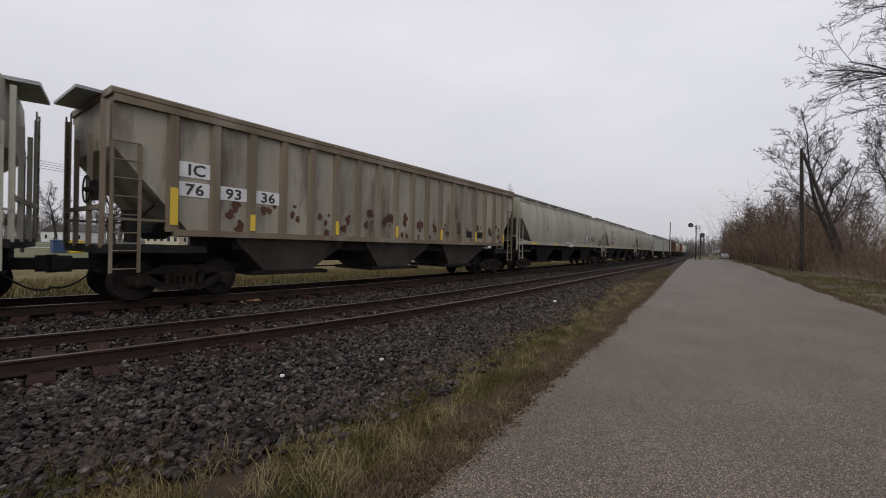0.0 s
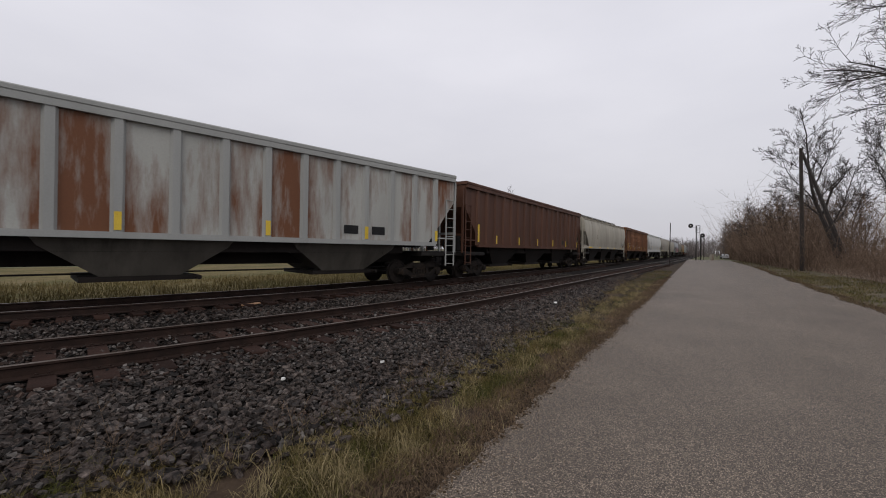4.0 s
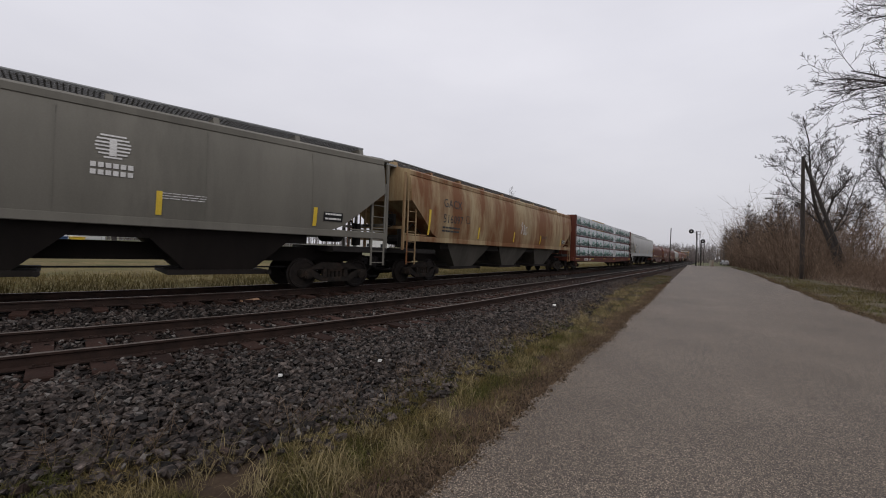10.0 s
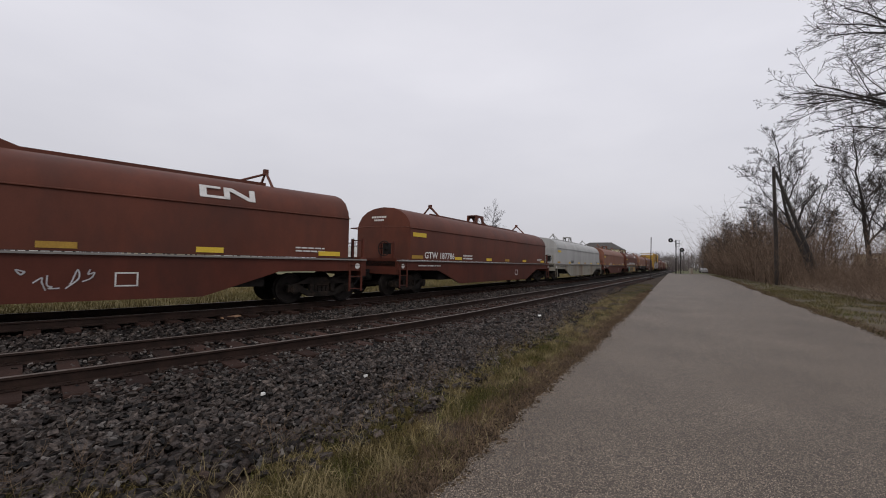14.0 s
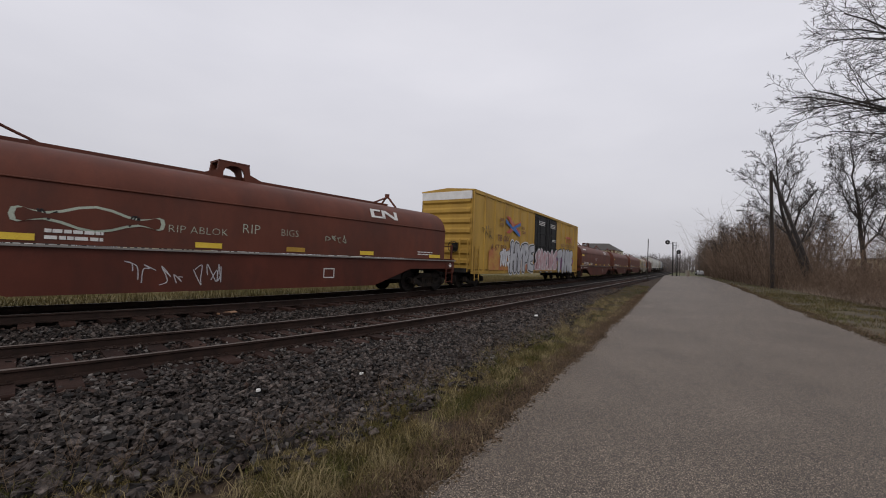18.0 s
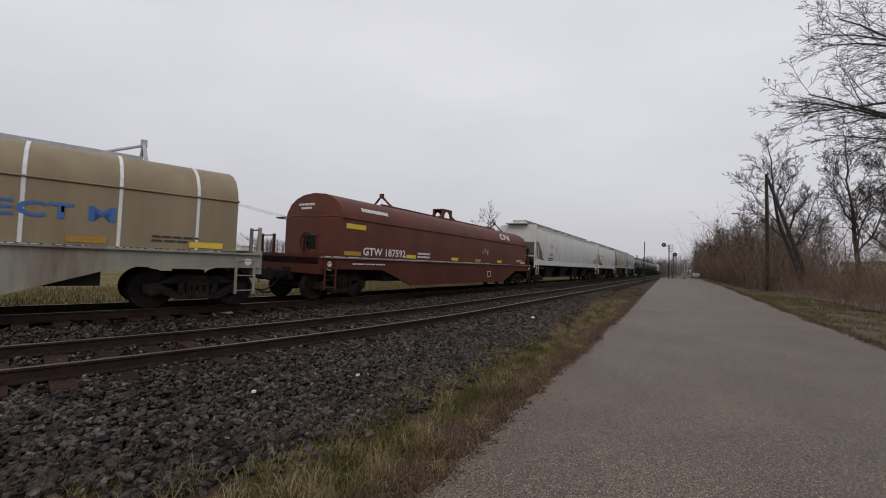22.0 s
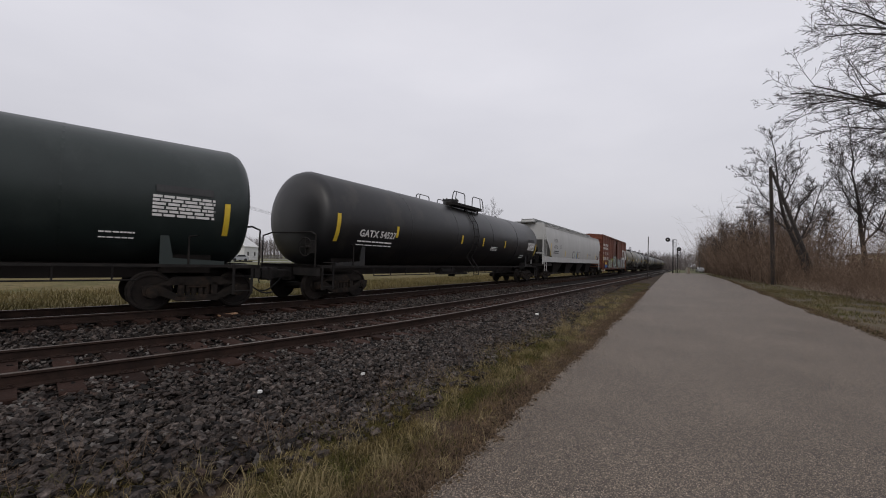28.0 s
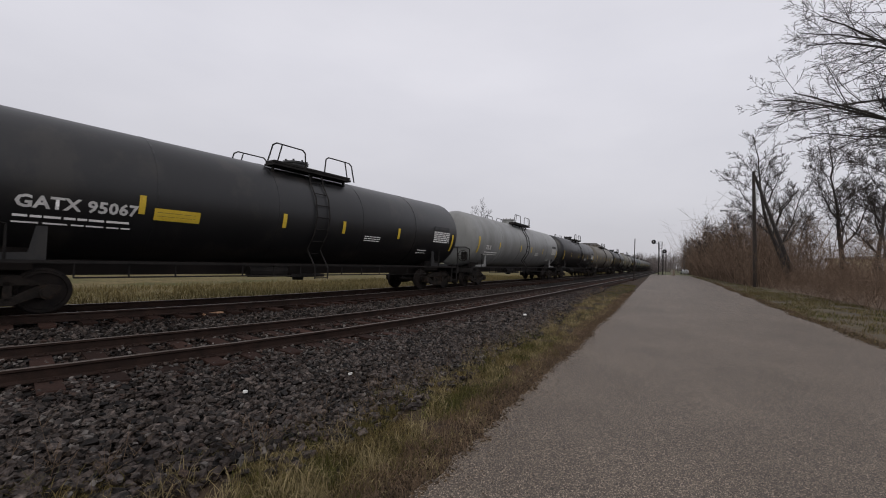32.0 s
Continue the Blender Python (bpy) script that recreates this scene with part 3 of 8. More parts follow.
def lettering(parent, txt, y, z, size, material, side, stretch=1.0, bold=0.0, shear=0.0, align="LEFT", proud=0.012, name="lettering"):
    cu = bpy.data.curves.new("lettering", "FONT")
    cu.body, cu.size, cu.align_x, cu.offset, cu.shear, cu.resolution_u, cu.space_character = txt, size, align, bold, shear, 2, 1.04
    tmp = bpy.data.objects.new("lettering", cu)
    me = bpy.data.meshes.new_from_object(tmp)
    bpy.data.objects.remove(tmp)
    for v in me.vertices:
        yy, zz = y + v.co.x * stretch, z + v.co.y
        v.co = (side(zz) + proud, yy, zz)
    me.materials.clear()
    return part(name, me, material, parent)


def bars(parent, y, z, w, rows, material, side, h=0.045, gap=0.04, seed=1, name="small_print", cols=4):
    """Small print that cannot be read: short bars."""
    rnd = random.Random(seed)
    m = Mesh()
    for r in range(rows):
        zz, yy = z - r * (h + gap), y
        while yy < y + w:
            k = min(rnd.uniform(0.1, 0.32) * w / 1.2, y + w - yy)
            x = side(zz) + 0.012
            m.plate([(x, yy, zz), (x, yy + k * 0.85, zz), (x, yy + k * 0.85, zz + h), (x, yy, zz + h)], (0.004, 0, 0))
            yy += k
    return part(name, m, material, parent)


def patch(parent, pts, material, side, proud=0.01, name="painted_patch", label=""):
    """A flat painted shape, given as points (y, z)."""
    m = Mesh()
    if len(pts) == 4 and pts[0][1] == pts[1][1] and pts[2][1] == pts[3][1] and pts[1][0] == pts[2][0]:
        (y0, z0), (y1, _), (_, z1) = pts[0], pts[1], pts[2]
        zs = [z0 + (z1 - z0) * k / 5 for k in range(6)]
        m.loft([[(side(z) + proud, y0, z), (side(z) + proud, y1, z), (side(z) + proud + 0.004, y1, z), (side(z) + proud + 0.004, y0, z)] for z in zs])
    else:
        m.plate([(side(z) + proud, y, z) for y, z in pts], (0.004, 0, 0))
    return part(name, m, material, parent, label)


def rect(y0, y1, z0, z1):
    return [(y0, z0), (y1, z0), (y1, z1), (y0, z1)]


def stroke(m, pts, w, side, proud):
    """A painted line of width w along points (y, z)."""
    for (y0, z0), (y1, z1) in zip(pts, pts[1:]):
        d = math.hypot(y1 - y0, z1 - z0) or 1
        ny, nz = -(z1 - z0) / d * w / 2, (y1 - y0) / d * w / 2
        ey, ez = (y1 - y0) / d * w / 2, (z1 - z0) / d * w / 2
        q = [(y0 + ny - ey, z0 + nz - ez), (y1 + ny + ey, z1 + nz + ez), (y1 - ny + ey, z1 - nz + ez), (y0 - ny - ey, z0 - nz - ez)]
        m.plate([(side(z) + proud, y, z) for y, z in q], (0.003, 0, 0))


def graffiti(parent, y, z, w, h, n, fill, edge, side, seed, back=None, inner=None):
    """Bubble letters: n puffy outlined shapes with inner strokes, over an optional cloud of colour."""
    rnd = random.Random(seed)
    if back:
        pts = [(y + w * (0.5 + 0.56 * math.cos(a) * rnd.uniform(0.85, 1.08)), z + h * (0.5 + 0.6 * math.sin(a) * rnd.uniform(0.8, 1.1))) for a in [i * math.pi / 14 for i in range(28)]]
        patch(parent, pts, back, side, 0.009, "graffiti_background")
    step = w / n
    for i in range(n):
        outer, body, lines = Mesh(), Mesh(), Mesh()
        cy, cz = y + (i + 0.5) * step, z + h * (0.5 + rnd.uniform(-0.04, 0.04))
        a0 = rnd.uniform(0, 6)
        shape = []
        for k in range(22):
            a = 2 * math.pi * k / 22
            r = 1 + 0.13 * math.sin(3 * a + a0) + 0.09 * math.sin(5 * a + 2 * a0)
            sq = max(abs(math.cos(a)), abs(math.sin(a)))
            r /= sq ** 0.75
            shape.append((math.cos(a) * r * step * 0.47 + math.sin(a) * step * 0.1, math.sin(a) * r * h * 0.47))
        outer.plate([(side(cz + b) + 0.0125, cy + a * 1.13, cz + b * 1.1) for a, b in shape], (0.002, 0, 0))
        body.plate([(side(cz + b) + 0.0165 + 0.0012 * (i % 2), cy + a, cz + b) for a, b in shape], (0.002, 0, 0))
        for k in range(3):
            ln = [(cy + rnd.uniform(-0.3, 0.3) * step, cz + h * (0.34 - 0.3 * k))]
            for q in range(3):
                ln.append((ln[-1][0] + rnd.uniform(-0.18, 0.18) * step, ln[-1][1] - h * rnd.uniform(0.03, 0.14)))
            stroke(lines, ln, 0.045, side, 0.021)
        part("graffiti_outline", outer, edge, parent)
        part("graffiti_letter", body, fill, parent)
        part("graffiti_strokes", lines, inner or edge, parent)


def scrawl(parent, y, z, w, h, material, side, seed, width=0.03, n=None):
    """A thin looping tag in one line of spray paint."""
    rnd = random.Random(seed)
    m = Mesh()
    n = n or max(3, int(w / (h * 0.6)))
    for i in range(n):
        c = y + (i + 0.5) * w / n
        k = [(c + rnd.uniform(-0.5, 0.5) * w / n, z + h * rnd.uniform(0, 1)) for _ in range(5)]
        k = [k[0]] + k + [k[-1]]
        pts = []
        for p0, p1, p2, p3 in zip(k, k[1:], k[2:], k[3:]):
            for q in range(5):
                t = q / 5
                pts.append(tuple(0.5 * (2 * b + (d - a) * t + (2 * a - 5 * b + 4 * d - e) * t * t + (3 * b - a - 3 * d + e) * t ** 3) for a, b, d, e in zip(p0, p1, p2, p3)))
        stroke(m, pts, width * 0.8, side, 0.013)
    return part("spray_tag", m, material, parent)


GLYPHS = {
    "R": [[(0.12, 0), (0.1, 0.95), (0.6, 1), (0.8, 0.75), (0.6, 0.5), (0.15, 0.48)], [(0.45, 0.48), (0.9, 0.02)]],
    "E": [[(0.85, 0.98), (0.2, 0.92), (0.12, 0.08), (0.88, 0)], [(0.18, 0.5), (0.7, 0.54)]],
    "L": [[(0.2, 1), (0.1, 0.08), (0.9, 0.02)]],
    "I": [[(0.55, 1), (0.42, 0)]],
    "C": [[(0.88, 0.82), (0.55, 1), (0.15, 0.72), (0.12, 0.28), (0.5, 0), (0.9, 0.18)]],
    "O": [[(0.5, 1), (0.15, 0.75), (0.12, 0.25), (0.5, 0), (0.86, 0.25), (0.88, 0.72), (0.5, 1)]],
    "T": [[(0.05, 0.9), (0.95, 1)], [(0.5, 0.92), (0.42, 0)]],
    "M": [[(0.08, 0), (0.15, 0.98), (0.5, 0.45), (0.85, 1), (0.92, 0.02)]],
    "H": [[(0.15, 1), (0.1, 0)], [(0.88, 0.98), (0.85, 0.02)], [(0.12, 0.48), (0.86, 0.54)]],
    "Y": [[(0.05, 1), (0.45, 0.5), (0.95, 0.98)], [(0.45, 0.5), (0.38, 0)]],
    "P": [[(0.15, 0), (0.12, 0.98), (0.65, 0.98), (0.85, 0.72), (0.6, 0.45), (0.15, 0.42)]],
    "B": [[(0.15, 0.02), (0.12, 0.98), (0.6, 0.95), (0.75, 0.74), (0.5, 0.53), (0.8, 0.3), (0.6, 0.03), (0.15, 0.02)]],
    "D": [[(0.15, 0.02), (0.12, 0.98), (0.6, 0.9), (0.86, 0.5), (0.6, 0.06), (0.15, 0.02)]],
    "K": [[(0.15, 1), (0.12, 0)], [(0.88, 0.98), (0.2, 0.48), (0.95, 0)]],
    "U": [[(0.12, 1), (0.15, 0.2), (0.5, 0), (0.82, 0.2), (0.86, 0.98)]],
    "S": [[(0.88, 0.86), (0.5, 1), (0.15, 0.75), (0.5, 0.52), (0.85, 0.28), (0.5, 0), (0.1, 0.14)]],
    "1": [[(0.1, 0.1), (0.3, 0.9), (0.8, 0.8), (0.5, 0.4), (0.9, 0.05)]],
    "2": [[(0.9, 0.95), (0.2, 0.7), (0.7, 0.45), (0.15, 0.1), (0.9, 0.15)]],
    "3": [[(0.15, 0.95), (0.8, 0.8), (0.3, 0.5), (0.85, 0.3), (0.2, 0.02)], [(0.85, 0.8), (0.9, 0.1)]],
    "4": [[(0.5, 0.02), (0.15, 0.5), (0.5, 0.98), (0.9, 0.55), (0.55, 0.3)]],
}


def bubble(parent, glyphs, y, z, w, h, fill, rim, edge, side, seed, fat=0.3, slant=0.08):
    """Puffy painted letters of round-ended strokes in three layers; digits stand for shapes that cannot be read."""
    rnd = random.Random(seed)
    cell = w / len(glyphs)
    base = fat * min(cell, h)
    for k, g in enumerate(glyphs):
        oy, oz = y + k * cell, z + rnd.uniform(-0.03, 0.03) * h
        sy, sz = cell * rnd.uniform(0.78, 0.9), h * rnd.uniform(0.92, 1.05)
        for nm, mt, wide, proud in (("graffiti_outline", edge, 1.75, 0.012), ("graffiti_rim", rim, 1.4, 0.019), ("graffiti_letter", fill, 1.0, 0.026)):
            m, n = Mesh(), 0
            r = base * wide / 2
            for line in GLYPHS[g]:
                pts = [(oy + p * sy + slant * q * h, oz + q * sz) for p, q in line]
                for (y0, z0), (y1, z1) in zip(pts, pts[1:]):
                    t = math.atan2(z1 - z0, y1 - y0)
                    cap = [(y1 + r * math.cos(t + a), z1 + r * math.sin(t + a)) for a in [math.pi * (i / 6 - 0.5) for i in range(7)]]
                    cap += [(y0 - r * math.cos(t + a), z0 - r * math.sin(t + a)) for a in [math.pi * (i / 6 - 0.5) for i in range(7)]]
                    m.plate([(side(b) + proud + 0.0006 * n, a, b) for a, b in cap], (0.002, 0, 0))
                    n += 1
            part(nm, m, mt, parent)


def reflectors(parent, ys, z0, z1, side, w=0.13):
    for y in ys:
        patch(parent, rect(y - w / 2, y + w / 2, z0, z1), M_YELLOW, side, 0.014, "reflector", "yellow reflective strip")


# --- running gear ---
def make_truck():
    m = Mesh()
    for sx in (-1, 1):
        x0, x1 = sx * 0.98, sx * 1.12
        top = [(-1.05, 0.36), (-0.88, 0.32), (-0.5, 0.2), (0.5, 0.2), (0.88, 0.32), (1.05, 0.36), (1.08, 0.56), (0.86, 0.62), (0.4, 0.76), (-0.4, 0.76), (-0.86, 0.62), (-1.08, 0.56)]
        m.slab(top[:1] + [(-0.7, 0.34), (-0.42, 0.21), (0.42, 0.21), (0.7, 0.34)] + [(1.05, 0.36), (1.08, 0.56), (0.8, 0.6), (0.62, 0.5), (0.36, 0.34), (-0.36, 0.34), (-0.62, 0.5), (-0.8, 0.6), (-1.08, 0.56)], x0, x1)
        m.slab([(-0.84, 0.58), (0.84, 0.58), (0.45, 0.77), (-0.45, 0.77)], x0, x1)
        for y in (-0.34, 0.34):
            m.box(min(x0, x1), max(x0, x1), y - 0.06, y + 0.06, 0.3, 0.64)
        for y in (-0.2, -0.07, 0.07, 0.2):
            m.cyl((sx * 1.03, y, 0.34), (sx * 1.03, y, 0.58), 0.06, 8)
        for y in (-0.88, 0.88):
            m.cyl((sx * 0.98, y, 0.43), (sx * 1.17, y, 0.43), 0.13, 12)
            m.cyl((sx * 1.17, y, 0.43), (sx * 1.2, y, 0.43), 0.09, 10)
    m.box(-1.1, 1.1, -0.2, 0.2, 0.5, 0.72, 0.03)
    m.box(-0.3, 0.3, -0.3, 0.3, 0.7, 0.86)
    return m.build("truck")


def make_wheelset():
    m = Mesh()
    for sx in (-1, 1):
        prof = [(0.68, 0.44), (0.70, 0.46), (0.715, 0.46), (0.73, 0.425), (0.82, 0.415), (0.82, 0.36), (0.79, 0.35), (0.775, 0.17), (0.83, 0.15), (0.83, 0.07)]
        rings = [[(sx * x, r * math.cos(a), r * math.sin(a)) for a in (2 * math.pi * k / 28 for k in range(28))] for x, r in prof]
        m.loft(rings, caps=True)
    m.cyl((-0.95, 0, 0), (0.95, 0, 0), 0.08, 10)
    return m.build("wheelset", True)


def make_coupler():
    m = Mesh()
    m.box(-0.13, 0.13, 0.0, 0.62, 0.66, 0.9, 0.03)
    m.box(-0.16, 0.2, 0.5, 0.82, 0.62, 0.95, 0.04)
    m.cyl((0.16, 0.72, 0.6), (0.16, 0.72, 0.97), 0.06, 8)
    m.box(-0.22, 0.22, -0.08, 0.06, 0.58, 0.98, 0.02)
    m.pipe([(0.2, 0.0, 0.75), (0.6, 0.05, 0.8), (0.62, 0.05, 0.7), (1.2, 0.05, 0.78), (1.2, 0.1, 0.6)], 0.014, 5)
    return m.build("coupler")


def make_hose():
    m = Mesh()
    rings = []
    for i in range(12):
        t = i / 11
        y, z = 0.02 + 0.75 * t, 0.64 - 0.38 * math.sin(math.pi * min(1, t * 0.62))
        r = 0.035 if i == 0 else 0.024
        rings.append([(0.3 + r * math.cos(a), y, z + r * math.sin(a)) for a in [k * math.pi / 3 for k in range(6)]])
    m.loft(rings)
    return m.build("air_hose", True)


def make_ladder(h, w, gap=0.36):
    m = Mesh()
    for y in (-w / 2, w / 2):
        m.box(-0.012, 0.012, y - 0.03, y + 0.03, 0, h)
    for i in range(int(h / gap) + 1):
        z = 0.08 + i * gap
        m.cyl((0.01, -w / 2, z), (0.01, w / 2, z), 0.014, 5)
    return m.build("ladder")


def make_brake():
    m = Mesh()
    n = 20
    ring = [(0.27 * math.cos(2 * math.pi * i / n), 0, 0.27 * math.sin(2 * math.pi * i / n)) for i in range(n + 1)]
    m.pipe(ring, 0.018, 5)
    for i in range(0, n, 5):
        m.cyl((0, 0, 0), ring[i], 0.014, 5)
    m.cyl((0, -0.12, 0), (0, 0.03, 0), 0.05, 8)
    m.box(-0.14, 0.14, -0.24, -0.1, -0.2, 0.2, 0.02)
    return m.build("brake_wheel")


def running_gear(car, half, inset=1.75):
    for end in (-1, 1):
        y = end * (half - inset)
        t = part("truck", shared("truck", make_truck), M_TRUCK, car, "cast steel bogie frame with springs", at=pose(0, y, 0))
        for dy in (-0.88, 0.88):
            part("wheelset", shared("wheelset", make_wheelset), M_WHEEL, t, "steel wheels on an axle", at=pose(0, dy, 0.43))
        c = part("coupler", shared("coupler", make_coupler), M_DARK, car, at=pose(0, end * (half - 0.75), 0, 0, 0, 0 if end > 0 else 180))
        part("air_hose", shared("hose", make_hose), M_BLACKPAINT, c, "black rubber hose")


def ladder(car, x, y, z, h, w, material, rz=0):
    return part("ladder", shared(("ladder", h, w, material.name), lambda: make_ladder(h, w)), material, car, at=pose(x, y, z, 0, 0, rz))


def walkway(car, half, z, posts, material, supports=0.3, w=0.44):
    """Grated running boards on brackets along the roof."""
    m = Mesh()
    for k in range(7):
        xx = -w + 2 * w * k / 6
        m.box(xx - 0.012, xx + 0.012, -half, half, z - 0.012, z + 0.02)
    n = int(2 * half / 0.1)
    for i in range(n + 1):
        y = -half + 2 * half * i / n
        m.box(-w, w, y - 0.014, y + 0.014, z, z + 0.016)
    part("running_board", m, M_GRATE if material in (P_LIGHT, P_PALE, P_WHITE) else M_WALK, car, "grated roof walkway")
    for sx in (-1, 1):
        rim = Mesh().box(sx * w - 0.012, sx * w + 0.012, -half, half, z - 0.015, z + 0.05)
        part("walkway_rim", rim, M_GRATE, car)
    for i in range(posts + 1):
        y = -half + 0.1 + (2 * half - 0.2) * i / posts
        m = Mesh()
        m.loft([[(x, y - d, z - 0.03), (x * 1.2, y - d, z - supports), (x * 1.2, y + d, z - supports), (x, y + d, z - 0.03)] for x, d in ((-w - 0.04, 0.07), (w + 0.04, 0.07))])
        part("walkway_support", m, material, car)


def end_frame(car, half, top, sill, material, dark, ladders=True, x=1.42):
    """Platform, posts, ladders and grab irons at both ends of a hopper."""
    for end in (-1, 1):
        e = end * (half - 0.42)
        y0, y1 = sorted((e, end * (half - 2.3)))
        part("end_platform", Mesh().box(-x, x, y0, y1, sill - 0.62, sill - 0.45), dark, car)
        for sx in (-1, 1):
            part("end_sill", Mesh().box(sx * x - 0.04, sx * x + 0.04, y0, y1, sill - 0.6, sill - 0.48), dark, car)
        for px in (-x + 0.05, -0.5, 0.5, x - 0.05):
            part("end_post", Mesh().box(px - 0.04, px + 0.04, e - 0.04, e + 0.04, sill - 0.5, top - (0.15 if abs(px) > 1 else 0.7)), material, car)
        part("end_beam", Mesh().box(-x, x, e - 0.035, e + 0.035, sill + 0.25, sill + 0.34), material, car)
        for sx in (-1, 1):
            part("grab_rail", Mesh().box(sx * x - 0.02, sx * x + 0.02, min(e, e - end * 1.3), max(e, e - end * 1.3), sill + 0.05, sill + 0.1), material, car)
        if ladders:
            ladder(car, x + 0.04, e - end * 0.35, sill - 1.0, 2.6 if top > 3.8 else 2.0, 0.46, material)
            ladder(car, -0.9, e + end * 0.07, sill - 0.4, top - sill + 0.3, 0.42, material, 90)
        cyl = Mesh().cyl((-0.4, end * (half - 1.7), sill - 0.12), (0.6, end * (half - 1.7), sill - 0.12), 0.2, 12)
        cyl.cyl((0.7, end * (half - 1.1), sill - 0.4), (0.7, end * (half - 1.1), sill + 0.3), 0.14, 10)
        cyl.pipe([(0.7, end * (half - 1.1), sill), (0.9, end * (half - 1.5), sill + 0.5), (1.0, end * (half - 2.0), sill + 0.1), (0.6, end * (half - 1.7), sill - 0.1)], 0.025, 5)
        part("brake_cylinder", cyl, dark, car)
    part("brake_wheel", shared("brake", make_brake), dark, car, at=pose(0.75, -(half - 0.32), 2.3, 0, 0, 180))


def bays(car, half, sill, n, material, low=0.45, span=None, gate=True):
    """Hopper outlets below the sill."""
    span = span or (half - 2.9)
    step = 2 * span / n
    for i in range(n):
        y = -span + (i + 0.5) * step
        a, b = min(step * 0.4, 1.9), min(step * 0.17, 0.75)
        m = Mesh()
        m.loft([[(-1.3, y - a, sill), (1.3, y - a, sill), (1.3, y + a, sill), (-1.3, y + a, sill)],
                [(-1.25, y - a * 0.93, sill - 0.2), (1.25, y - a * 0.93, sill - 0.2), (1.25, y + a * 0.93, sill - 0.2), (-1.25, y + a * 0.93, sill - 0.2)],
                [(-0.95, y - b, low + 0.1), (0.95, y - b, low + 0.1), (0.95, y + b, low + 0.1), (-0.95, y + b, low + 0.1)]])
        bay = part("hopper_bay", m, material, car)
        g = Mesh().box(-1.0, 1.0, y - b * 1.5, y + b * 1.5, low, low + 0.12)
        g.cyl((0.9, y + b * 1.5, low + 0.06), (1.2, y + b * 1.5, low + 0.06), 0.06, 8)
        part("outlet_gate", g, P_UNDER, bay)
    # Centre sill and slope sheet carry the shade below the body in their colour.
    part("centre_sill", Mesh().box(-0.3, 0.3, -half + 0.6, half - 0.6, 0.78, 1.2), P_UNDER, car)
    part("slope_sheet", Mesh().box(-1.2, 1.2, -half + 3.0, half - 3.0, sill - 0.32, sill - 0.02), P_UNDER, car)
    part("train_line", Mesh().pipe([(0.55, -half + 2.6, 0.62), (0.55, half - 2.6, 0.62)], 0.022, 6), M_DARK, car)


